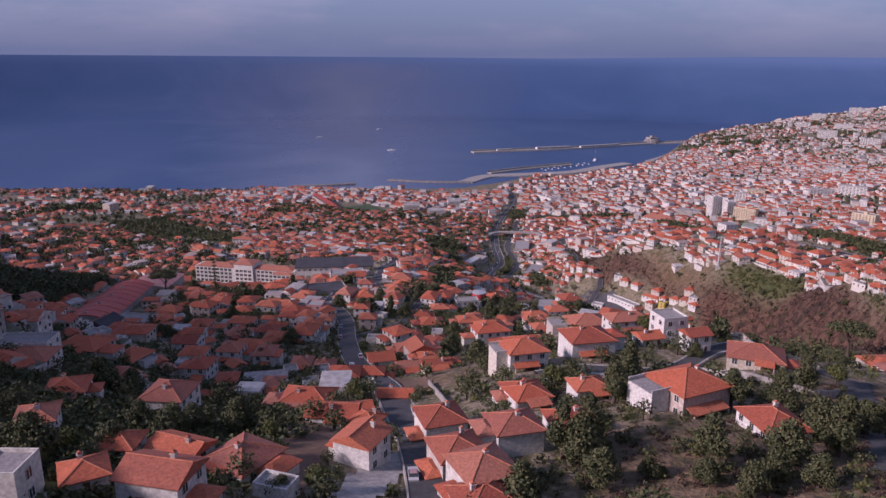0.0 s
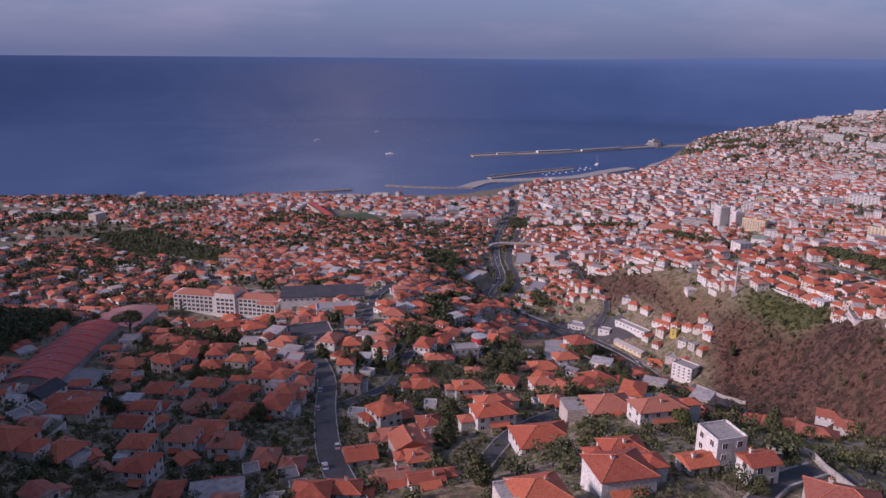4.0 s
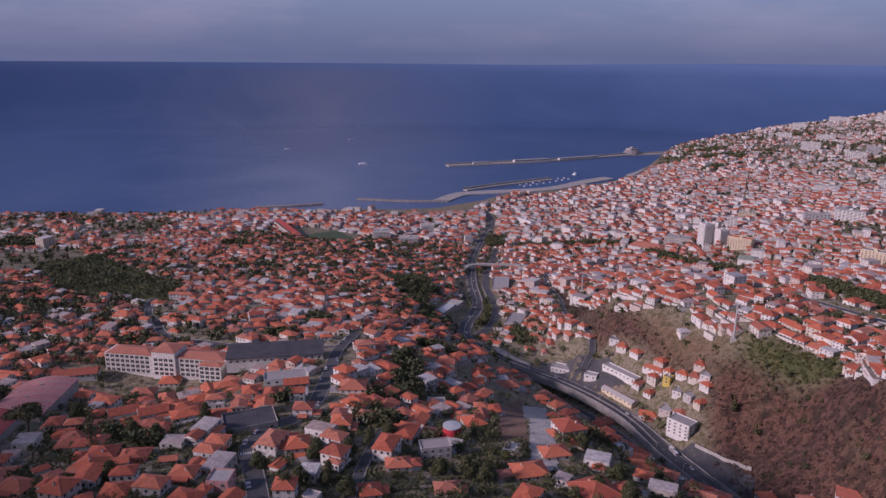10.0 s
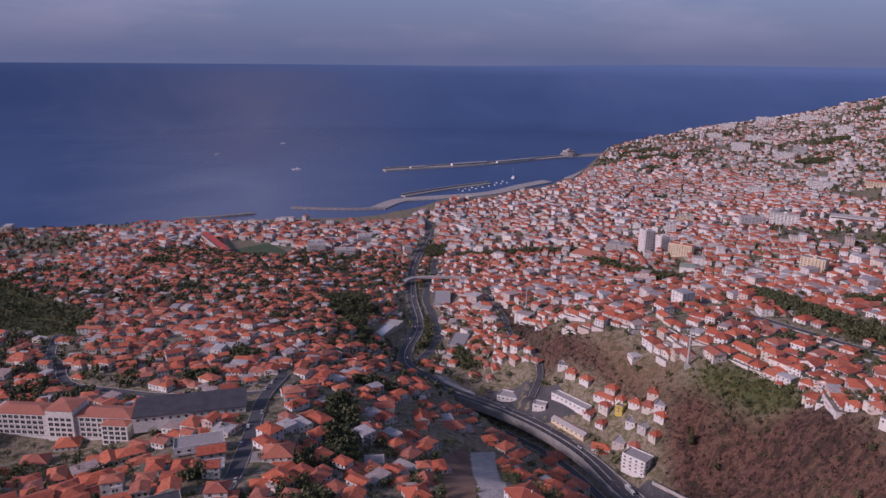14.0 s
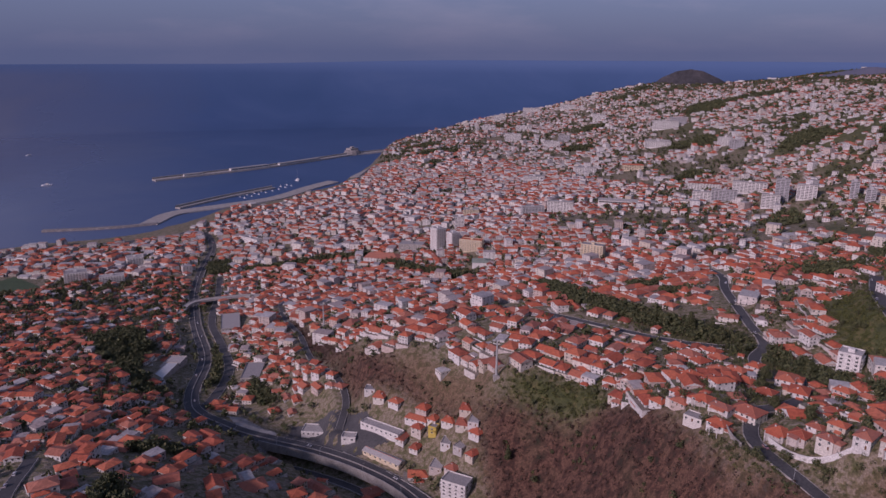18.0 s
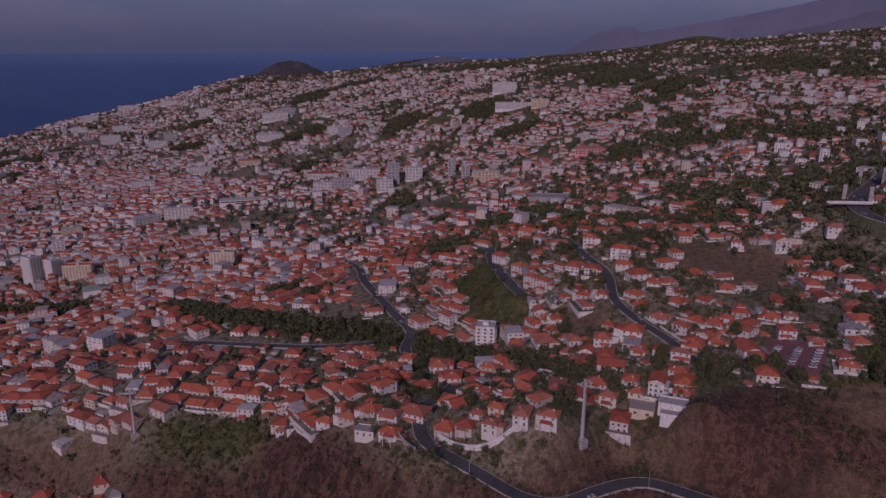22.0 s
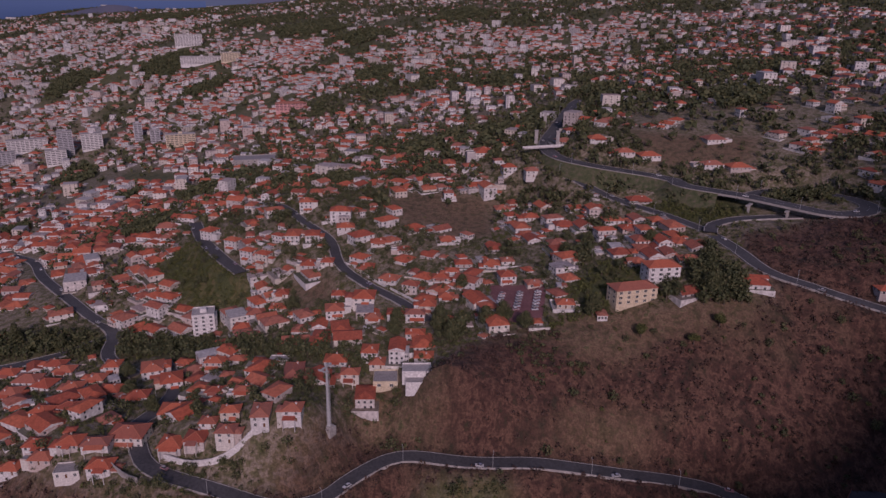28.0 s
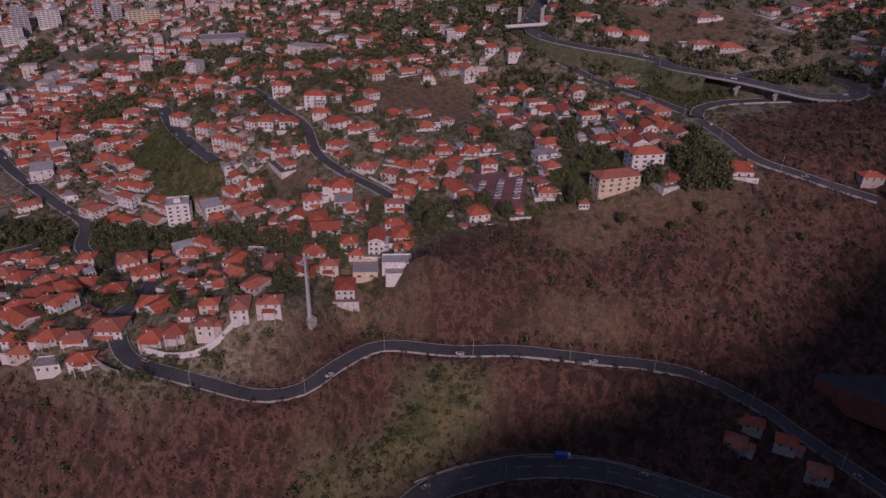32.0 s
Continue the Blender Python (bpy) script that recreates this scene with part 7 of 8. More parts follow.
# stretches whose houses are set one by one; only a few others stand between
KNOWN = [([(-5, 0), (170, 0), (175, 210), (-5, 215)], 0.1), ([(-20, 215), (175, 210), (110, 400), (40, 345), (-20, 340)], 0.5), ([(-175, 0), (-20, 0), (-20, 340), (-170, 330)], 0.9), ([(-170, 330), (-60, 340), (40, 345), (110, 400), (90, 560), (-30, 560), (-30, 400), (-150, 440)], 0.85), ([(300, 250), (560, 230), (560, 420), (450, 590), (300, 500)], 0.6), ([(560, 150), (720, 150), (760, 420), (650, 600), (540, 470)], 0.6), ([(690, -60), (1000, -60), (1000, 330), (720, 330)], 0.45), ([(-240, 540), (-130, 530), (-150, 470), (-250, 470)], 0.0), ([(60, 640), (130, 640), (200, 600), (200, 735), (120, 790), (60, 800)], 0.0), ([(60, 870), (112, 870), (125, 1180), (60, 1200)], 0.0), ([(560, 90), (590, 0), (700, 0), (770, 225), (690, 236), (600, 150)], 0.0)]


def sheds(x0, x1, y0, y1, seed, share):
    """Small tiled outbuildings standing free between the near houses."""
    r = np.random.default_rng(seed)
    x, y, a = block_sites(x0, x1, y0, y1, 60, 10.0, 10.0, seed)
    keep = free_sites(x, y, 4.0, 4.0) & (x > x0) & (x < x1) & (y > y0) & (y < y1) & (r.random(len(x)) < share)
    for poly in PATCHES:
        keep &= ~inside(x, y, poly)
    for px, py, pa in zip(x[keep], y[keep], a[keep]):
        top = ["hip", "gable", "gable", "flat"][r.integers(4)]
        label = {"hip": "small outbuilding with a red tiled hip roof", "gable": "small shed with a red tiled gable roof", "flat": "small flat-roofed concrete outbuilding"}[top]
        house(float(px), float(py), round(float(r.uniform(3.5, 6)), 0), round(float(r.uniform(4, 7)), 0), 1, math.degrees(pa), top, label, windows=0, yard=False, name="shed", group="sheds between the houses", lift=-0.6)


sheds(-160, -5, 15, 330, 21, 0.3)
district("sheds_terrace", "small tiled sheds and annexes on the terraces", 300, 700, 150, 620, 60, 9.5, 9.5, 22, 0.3, (3.5, 6.5), ([1, 2], [0.95, 0.05]), 0.3, 0.0, 0.5, 0.25)
LOW = ([1, 2, 3], [0.45, 0.46, 0.09])
district("houses_east", "crowded white houses with red tiled roofs on the eastern slope", -520, 175, 60, 1500, 75, 13.2, 13.2, 11, 0.86, (6.5, 10.5), LOW, 0.14, 0.0, 0.8)
district("houses_west", "rows of white houses with red tiled roofs on the western terrace", 175, 760, -60, 760, 80, 14.0, 14.0, 12, 0.9, (8.5, 12.5), ([1, 2, 3], [0.58, 0.37, 0.05]), 0.07, 0.003, 0.7)
district("houses_midtown", "closely packed pale town houses with red roofs and a few flat blocks", 175, 760, 760, 1500, 85, 13.6, 13.6, 19, 0.95, (8.0, 12.0), ([1, 2, 3, 4], [0.2, 0.47, 0.25, 0.08]), 0.18, 0.035, 0.5, 0.6)
district("houses_far_east", "distant red-roofed houses among trees on the eastern hills", -1700, -520, 200, 1800, 110, 20, 19, 13, 0.5, (8, 13), LOW, 0.2, 0.01)
district("houses_centre", "dense old-town blocks with red roofs near the harbour", -520, 1200, 1500, 2600, 85, 16, 16, 14, 0.88, (9, 15), ([2, 3, 4, 5], [0.35, 0.37, 0.2, 0.08]), 0.33, 0.06)
district("houses_hillside", "scattered pale houses over the western hillside", 760, 1900, -300, 1500, 110, 17, 16, 15, 0.66, (7.5, 12), ([1, 2, 3, 4], [0.32, 0.46, 0.17, 0.05]), 0.28, 0.04, 1.0)
district("houses_uplands", "small pale houses dotted over the far upland slopes", 1900, 3900, -700, 2600, 150, 26, 25, 16, 0.42, (7.5, 12), LOW, 0.4, 0.03, 1.2, 0.0)
district("houses_bay", "white and cream blocks of the western bay", 1000, 2600, 1500, 4200, 110, 23, 22, 17, 0.6, (9, 15), ([2, 3, 4, 6], [0.6, 0.28, 0.09, 0.03]), 0.5, 0.06, 1.1, 0.0)
district("houses_skyline", "tiny pale houses along the far skyline", 2600, 4600, 2600, 4200, 150, 28, 28, 18, 0.36, (10, 18), LOW, 0.5, 0.05, 0.9, 0.0)

# ---- trees and scrub ----
def crown_mesh(name, lobes, count, leaf, seed, mat):
    r = np.random.default_rng(seed)
    sh_v, sh_f = [], []
    for i in range(count):
        lx, ly, lz, rx, rz = lobes[i % len(lobes)]
        d = r.normal(size=3)
        d /= np.linalg.norm(d)
        rad = r.uniform(0.55, 1.05)
        p = np.array([lx + d[0] * rx * rad, ly + d[1] * rx * rad, lz + d[2] * rz * rad])
        u = r.normal(size=3)
        u /= np.linalg.norm(u)
        w = np.cross(u, d)
        w /= np.linalg.norm(w) + 1e-6
        s = leaf * r.uniform(0.6, 1.3)
        k = len(sh_v)
        sh_v += [p - u * s, p + w * s * 0.6 + d * s * 0.2, p + u * s, p - w * s * 0.6 + d * s * 0.2]
        sh_f.append((k, k + 1, k + 2, k + 3))
    return mesh_from(name, [tuple(q) for q in sh_v], sh_f, [mat])


def trunk_mesh(h, r, lean, seed, branches=4):
    rr = random.Random(seed)
    sh = Shape().tube([(0, 0, -1), (lean * 0.3, 0, h * 0.4), (lean, 0, h)], [r * 1.3, r, r * 0.5], 7)
    for i in range(branches):
        a = i * 2 * math.pi / branches + rr.random()
        z = h * rr.uniform(0.55, 0.85)
        sh.tube([(lean * 0.6, 0, z), (math.cos(a) * h * 0.28, math.sin(a) * h * 0.28, z + h * 0.32)], [r * 0.45, r * 0.15], 5)
    return sh.mesh("trunk", BARK)


LEAF_BRIGHT = surface("bright leaves", [(0.3, (0.06, 0.085, 0.02)), (0.7, (0.13, 0.14, 0.035))], 0.2, 0.8, fine=1.2, island=[(0.0, (0.045, 0.065, 0.015)), (0.6, (0.10, 0.115, 0.03)), (1.0, (0.17, 0.16, 0.045))])
DRY = surface("dry scrub twigs", [(0.3, (0.050, 0.027, 0.021)), (0.7, (0.095, 0.052, 0.038))], 0.05, 0.95, island=[(0.0, (0.034, 0.020, 0.016)), (0.4, (0.072, 0.038, 0.029)), (0.75, (0.125, 0.082, 0.066)), (1.0, (0.046, 0.045, 0.021))])
TREE_KINDS = [
    (trunk_mesh(5, 0.3, 0.4, 1), crown_mesh("crown", [(0, 0, 4.4, 2.8, 2.2), (1.7, 0.8, 3.2, 1.9, 1.7), (-1.6, 0.9, 3.5, 1.8, 1.7), (0.2, -1.8, 3.0, 1.9, 1.6), (0.4, 0.2, 6.0, 1.6, 1.3), (-0.8, 1.6, 2.6, 1.7, 1.4)], 2800, 0.27, 1, LEAF), "round leafy tree with a dark green crown"),
    (trunk_mesh(7, 0.35, -0.5, 2), crown_mesh("crown", [(0, 0, 6.2, 2.4, 2.8), (1.4, -0.6, 4.4, 1.8, 2.0), (-1.3, 0.8, 4.9, 1.7, 2.2), (0, 0.3, 8.6, 1.3, 1.6), (0.3, -1.2, 3.2, 1.7, 1.5)], 2800, 0.27, 2, LEAF), "tall leafy tree with a dense green crown"),
    (trunk_mesh(3.4, 0.22, 0.2, 3), crown_mesh("crown", [(0, 0, 3.9, 2.1, 1.5), (1.2, 0.4, 3.3, 1.4, 1.1), (-1.0, -0.7, 3.4, 1.4, 1.1)], 1800, 0.22, 3, LEAF_BRIGHT), "small bright green garden tree"),
    (trunk_mesh(6.5, 0.3, 0.8, 4, 6), crown_mesh("crown", [(0, 0, 7.4, 4.0, 0.9), (2.4, 1.0, 7.0, 2.2, 0.7), (-2.2, 1.2, 7.1, 2.2, 0.7), (0.4, -2.3, 7.0, 2.2, 0.7)], 2400, 0.26, 4, LEAF), "flat-topped umbrella pine with dark needles"),
]
tiers = [(0, 0, 4 + 1.7 * k, 2.9 - 0.22 * k, 0.35) for k in range(11)]
ARAUCARIA = (Shape().tube([(0, 0, -1), (0, 0, 12), (0, 0, 23)], [0.45, 0.3, 0.08], 7).mesh("trunk", BARK), crown_mesh("crown", tiers, 700, 0.4, 9, LEAF), "tall slender tiered conifer standing above the roofs")


def tree(x, y, kind, scale, z=None):
    trunk, crown, label = ARAUCARIA if kind == 4 else TREE_KINDS[kind]
    root = new("tree")
    root.matrix_basis = pose(x, y, (float(ground_z(x, y)) if z is None else z) - 0.2, 0, 0, random.uniform(0, 360)) @ Matrix.Diagonal((scale, scale, scale * random.uniform(0.9, 1.15), 1))
    part("trunk", trunk, root)
    part("crown", crown, root)
    return tagged(root, label, "tree", "trees among the houses")


GARDEN_TREES_A = [(18, 38, 1, 1.2), (40, 78, 1, 1.1), (58, 62, 1, 0.9), (68, 59, 1, 1), (139, 155, 3, 1.3), (49, 23, 0, 0.9), (-46, 56, 0, 1), (-27, 98, 2, 1.1), (24, 87, 2, 1.2), (30, 96, 0, 0.8), (-65, 103, 1, 0.7), (-96, 100, 0, 1.3), (-90, 103, 0, 1), (-57, 49, 0, 0.9), (-29, 21, 0, 0.8), (-66, 20, 0, 1.1), (-24, 24, 2, 1), (-61, 33, 0, 0.9), (31, 29, 0, 0.8), (22, 26, 0, 0.9), (8, 137, 0, 0.9), (-73, 26, 0, 1), (-55, 55, 0, 0.8), (-66, 28, 2, 1)]
GARDEN_TREES_B = [(-66, 55, 0, 0.8), (69, 114, 0, 0.7), (255, 556, 1, 0.8), (55, 21, 0, 1), (9, 22, 0, 0.9), (24, 44, 1, 0.9), (84, 81, 1, 0.9), (39, 25, 0, 0.8), (44, 19, 0, 0.8), (-38, 50, 2, 0.8), (-76, 186, 0, 0.8), (-127, 221, 0, 0.8), (-185, 362, 3, 1.5), (-123, 311, 0, 0.9), (-181, 403, 0, 1.1), (-114, 272, 0, 0.9), (-123, 359, 0, 0.9), (-134, 359, 0, 1), (-106, 381, 1, 0.9), (-45, 306, 0, 0.9), (-42, 333, 0, 1.1), (-34, 308, 1, 0.8), (-28, 336, 0, 1), (-49, 297, 0, 0.9)]
GARDEN_TREES_C = [(-25, 298, 0, 0.9), (-66, 325, 0, 0.9), (25, 327, 0, 1.1), (33, 322, 0, 0.9), (13, 327, 0, 0.8), (86, 369, 0, 0.9), (81, 315, 0, 0.9), (93, 309, 0, 1), (94, 332, 0, 0.9), (1, 212, 0, 1), (-1, 187, 0, 0.9), (70, 167, 2, 1), (103, 177, 1, 0.8), (-20, 351, 1, 0.8), (-11, 364, 0, 0.9), (-33, 358, 0, 0.9), (-235, 553, 0, 0.8), (44, 343, 2, 1), (-132, 226, 0, 0.8), (-72, 221, 0, 0.8), (455, 320, 0, 1), (441, 290, 0, 1.4), (426, 281, 0, 1.2), (498, 287, 0, 1)]
GARDEN_TREES_D = [(444, 264, 0, 1.3), (448, 255, 0, 1.2), (440, 242, 0, 1.1), (449, 178, 2, 1.2), (458, 136, 2, 1.1), (448, 150, 2, 1), (460, 205, 0, 1.2), (481, 139, 0, 1.3), (477, 157, 0, 1), (389, 459, 0, 1), (423, 485, 0, 1.2), (371, 432, 0, 0.8), (358, 398, 0, 0.8), (482, 398, 0, 1), (441, 317, 0, 1.1), (459, 572, 1, 1), (456, 593, 1, 1.1), (453, 555, 1, 0.9), (547, 224, 0, 1), (552, 169, 0, 1.1), (558, 209, 0, 1)]
for rows in (GARDEN_TREES_A, GARDEN_TREES_B, GARDEN_TREES_C, GARDEN_TREES_D):
    for tx_, ty_, kind, size in rows:
        tree(tx_, ty_, kind, size * (random.uniform(0.65, 1.2) if ty_ < 40 else (1.1 if ty_ < 130 else 1.35)))
tree(-145, 342, 4, 1.15)
# large dark trees on the open spur
for tx_, ty_, kind, size in ((39, 76, 0, 1.35), (34, 66, 1, 1.1), (69, 46, 0, 1.2), (66, 35, 1, 1.2), (21, 36, 0, 1.2), (42, 31, 1, 1.1), (54, 30, 0, 1.2), (77, 38, 1, 1.2), (81, 52, 0, 1.1), (98, 92, 2, 1.2), (70, 66, 1, 1.0)):
    tree(tx_, ty_, kind, size)

CELLS = set()
for s_ in TOWN_SITES + [np.array([(h[0], h[1]) for h in HOUSES])]:
    for a, b in s_:
        CELLS.add((int(a // 6), int(b // 6)))
for a, b, c_ in HOUSES + BIG:
    k_ = int(c_ * 0.85 // 6)
    for i_ in range(-k_, k_ + 1):
        for j_ in range(-k_, k_ + 1):
            CELLS.add((int(a // 6) + i_, int(b // 6) + j_))


def scatter(seed, n, x0, x1, y0, y1):
    r = np.random.default_rng(seed)
    x, y = r.uniform(x0, x1, n), r.uniform(y0, y1, n)
    k = land_kind(x, y)
    dens = np.array([noise.fractal(Vector((a * 0.004, b * 0.004, seed)), 1.0, 2.0, 3) for a, b in zip(x, y)])
    town_core = np.where((x > 150) & (x < 1350) & (y > 680) & (y < 2600), 0.4, 1.0)
    chance = town_core * np.where(k == 4, 2.5, np.where(k == 2, 0.2, np.where(k == 1, 0.05, np.where(k == 3, 0.03, np.clip(0.28 + dens * 0.85, 0.05, 1.0) * np.where((y < 190) & (x > -20) & (x < 160), 0.5, 1.0)))))
    keep = (r.random(n) < chance) & (ground_z(x, y) > 4)
    keep &= np.array([k_ == 4 or (int(a // 6), int(b // 6)) not in CELLS for a, b, k_ in zip(x, y, k)])
    x, y = x[keep], y[keep]
    g = road_gap(x, y) > 2.0
    for poly in PATCHES:
        g &= ~inside(x, y, poly)
    return x[g], y[g], r


def leafy_mesh(name, label, x, y, r, size, quads_each, leaf, mat, upright=1.0, sink=0.2, category="trees", stem=True):
    """Many trees or bushes as one mesh of leaf clumps with stems."""
    n = len(x)
    z = ground_z(x, y)
    s = size * r.uniform(0.6, 1.35, n)
    d = r.normal(size=(n, quads_each, 3))
    d /= np.linalg.norm(d, axis=2)[:, :, None]
    rad = r.uniform(0.45, 1.0, (n, quads_each))
    c = np.stack([x, y, z + s * upright * (0.95 if stem else 0.5) - sink], 1)[:, None, :] + d * (rad * s[:, None])[:, :, None] * np.array([0.75, 0.75, 0.62 * upright])
    u = r.normal(size=(n, quads_each, 3))
    u /= np.linalg.norm(u, axis=2)[:, :, None]
    w = np.cross(u, d)
    w /= np.linalg.norm(w, axis=2)[:, :, None] + 1e-6
    k = (leaf * s / size)[:, None, None] * r.uniform(0.6, 1.3, (n, quads_each))[:, :, None]
    v = np.stack([c - u * k, c + w * k * 0.7 + d * k * 0.3, c + u * k, c - w * k * 0.7 + d * k * 0.3], 2).reshape(-1, 3)
    f = np.arange(len(v)).reshape(-1, 4)
    slots = np.zeros(len(f), int)
    if stem:
        t = np.stack([x, y, z], 1)
        q = 0.09 * s[:, None]
        tri = [t + np.column_stack([q * math.cos(a), q * math.sin(a), 0 * q - 0.8]) for a in (0, 2.1, 4.2)] + [t + np.column_stack([q * 0.5 * math.cos(a), q * 0.5 * math.sin(a), s[:, None] * upright]) for a in (0, 2.1, 4.2)]
        tv = np.stack(tri, 1).reshape(-1, 3)
        tf = (np.array([(0, 1, 4, 3), (1, 2, 5, 4), (2, 0, 3, 5)])[None] + 6 * np.arange(n)[:, None, None]).reshape(-1, 4) + len(v)
        v, f = np.vstack([v, tv]), np.vstack([f, tf])
        slots = np.r_[slots, np.ones(len(tf), int)]
    return tagged(new(name, mesh_from(name, v, f, [mat, BARK], slots)), label, category, kind="stuff")


tx, ty, tr_ = scatter(31, 52000, -520, 780, -60, 1500)
close = ty < 560
first = close & (ty < 130) & (np.abs(tx) < 170)
close &= ~first
leafy_mesh("trees_spur", "dark green garden trees beside the spur houses", tx[first], ty[first], tr_, 3.3, 210, 0.3, LEAF)
leafy_mesh("trees_near_slopes", "dark green garden trees between the houses", tx[close], ty[close], tr_, 3.5, 90, 0.5, LEAF)
close |= first
leafy_mesh("trees_far_slopes", "dark green garden trees on the lower slopes", tx[~close], ty[~close], tr_, 4.2, 26, 1.15, LEAF)
tx, ty, tr_ = scatter(32, 36000, -520, 780, -60, 1500)
close = ty < 560
leafy_mesh("bushes_near_slopes", "low green bushes and banana plants between houses", tx[close], ty[close], tr_, 1.8, 30, 0.42, LEAF_BRIGHT, stem=False, category="bushes")
leafy_mesh("bushes_far_slopes", "low green bushes on the lower slopes", tx[~close], ty[~close], tr_, 2.2, 12, 0.9, LEAF_BRIGHT, stem=False, category="bushes")
tr_ = np.random.default_rng(61)
tx, ty = tr_.uniform(18, 100, 1700), tr_.uniform(10, 92, 1700)
free = np.array([(int(a // 6), int(b // 6)) not in CELLS for a, b in zip(tx, ty)]) & (road_gap(tx, ty) > 1.5)
for poly in PATCHES:
    free &= ~inside(tx, ty, poly)
tx, ty = tx[free], ty[free]
third = np.arange(len(tx)) % 5
leafy_mesh("spur_thicket", "dark green undergrowth on the spur below the villas", tx[third == 0], ty[third == 0], tr_, 1.4, 90, 0.2, LEAF, stem=False, category="bushes")
leafy_mesh("spur_scrub", "reddish brown dry scrub on the spur below the villas", tx[third > 2], ty[third > 2], tr_, 0.9, 34, 0.2, DRY, stem=False, category="scrub")
leafy_mesh("spur_bushes", "bright green shrubs on the spur below the villas", tx[third == 1][::3], ty[third == 1][::3], tr_, 1.7, 60, 0.28, LEAF_BRIGHT, stem=False, category="bushes")
tx, ty, tr_ = scatter(33, 46000, -1900, 1400, 900, 3300)
leafy_mesh("trees_town", "dark trees among the town blocks", tx, ty, tr_, 5.0, 12, 2.2, LEAF)
tx, ty, tr_ = scatter(35, 31000, 620, 1600, -250, 720)
leafy_mesh("trees_upper_slopes", "dark green trees between the upper hillside houses", tx, ty, tr_, 4.6, 18, 1.5, LEAF)
tx, ty, tr_ = scatter(34, 135000, 760, 4000, -700, 4200)
leafy_mesh("trees_hillside", "scattered dark trees over the western hills", tx, ty, tr_, 5.4, 9, 2.8, LEAF)
for i_, poly in enumerate(WOODS):
    p = np.array(poly, float)
    r_ = np.random.default_rng(50 + i_)
    area = 0.5 * abs(np.dot(p[:, 0], np.roll(p[:, 1], 1)) - np.dot(p[:, 1], np.roll(p[:, 0], 1)))
    far_ = p[:, 0].mean() > 900 or p[:, 0].mean() < -300
    n_ = int(area / (60 if far_ else 22)) * 3
    wx, wy = r_.uniform(p[:, 0].min(), p[:, 0].max(), n_), r_.uniform(p[:, 1].min(), p[:, 1].max(), n_)
    ok = inside(wx, wy, poly) & (road_gap(wx, wy) > 1.5)
    leafy_mesh("wood", "belt of dark evergreen trees", wx[ok], wy[ok], r_, 6.0 if far_ else 4.2, 16 if far_ else 44, 2.0 if far_ else 0.8, LEAF)
def undergrowth(name, label, seed, n, x0, x1, y0, y1, mat):
    """Low plants filling the ground between near houses."""
    r = np.random.default_rng(seed)
    x, y = r.uniform(x0, x1, n), r.uniform(y0, y1, n)
    keep = (land_kind(x, y) % 2 == 0) & (road_gap(x, y) > 0.8)
    for hx, hy, hr in HOUSES + BIG:
        if x0 - 20 < hx < x1 + 20 and y0 - 20 < hy < y1 + 20:
            keep &= (x - hx) ** 2 + (y - hy) ** 2 > (hr * 0.8) ** 2
    for poly in PATCHES:
        keep &= ~inside(x, y, poly)
    dens = np.array([noise.fractal(Vector((a * 0.03, b * 0.03, seed)), 1.0, 2.0, 3) for a, b in zip(x, y)])
    keep &= r.random(n) < np.clip(0.45 + dens * 0.9, 0.05, 1) * np.where((x > -10) & (x < 175) & (y < 150), 0.35, 1.0)
    leafy_mesh(name, label, x[keep], y[keep], r, 1.7, 30, 0.34, mat, stem=False, category="bushes")


undergrowth("undergrowth_spur", "dense dark shrubs and garden plants between houses", 61, 24000, -170, 170, 0, 400, LEAF)
undergrowth("garden_plants_spur", "yellow-green garden plants between houses", 62, 9000, -170, 170, 0, 400, LEAF_BRIGHT)
undergrowth("undergrowth_terrace", "shrubs and hedges between terrace houses", 63, 30000, 300, 760, 90, 600, LEAF)
undergrowth("garden_plants_terrace", "yellow-green garden plants between terrace houses", 64, 15000, 300, 760, 90, 600, LEAF_BRIGHT)
for i_, poly in enumerate(GREEN):
    p = np.array(poly, float)
    if p[:, 0].mean() > 800:
        continue
    r_ = np.random.default_rng(150 + i_)
    area = 0.5 * abs(np.dot(p[:, 0], np.roll(p[:, 1], 1)) - np.dot(p[:, 1], np.roll(p[:, 0], 1)))
    n_ = min(int(area / 7) * 2, 5000)
    wx, wy = r_.uniform(p[:, 0].min(), p[:, 0].max(), n_), r_.uniform(p[:, 1].min(), p[:, 1].max(), n_)
    ok = inside(wx, wy, poly) & (road_gap(wx, wy) > 1.0)
    leafy_mesh("thicket", "thicket of mixed green bushes on rough ground", wx[ok], wy[ok], r_, 1.9, 22, 0.5, LEAF if p[:, 0].mean() < 345 and p[:, 1].mean() < 320 else LEAF_BRIGHT, stem=False, category="bushes")
r_ = np.random.default_rng(77)
bx_, by_ = r_.uniform(120, 620, 60000), r_.uniform(-100, 1180, 60000)
ok = (land_kind(bx_, by_) == 1) & ~np.any([inside(bx_, by_, poly) for poly in CLAY], axis=0)
bx_, by_ = bx_[ok], by_[ok]
ok = road_gap(bx_, by_) > 1.0
bx_, by_ = bx_[ok][:22000], by_[ok][:22000]
leafy_mesh("dry_scrub", "leafless dry brown scrub covering the ravine slopes", bx_, by_, r_, 1.5, 9, 0.55, DRY, upright=1.4, stem=False, category="scrub")
r2_ = np.random.default_rng(78)
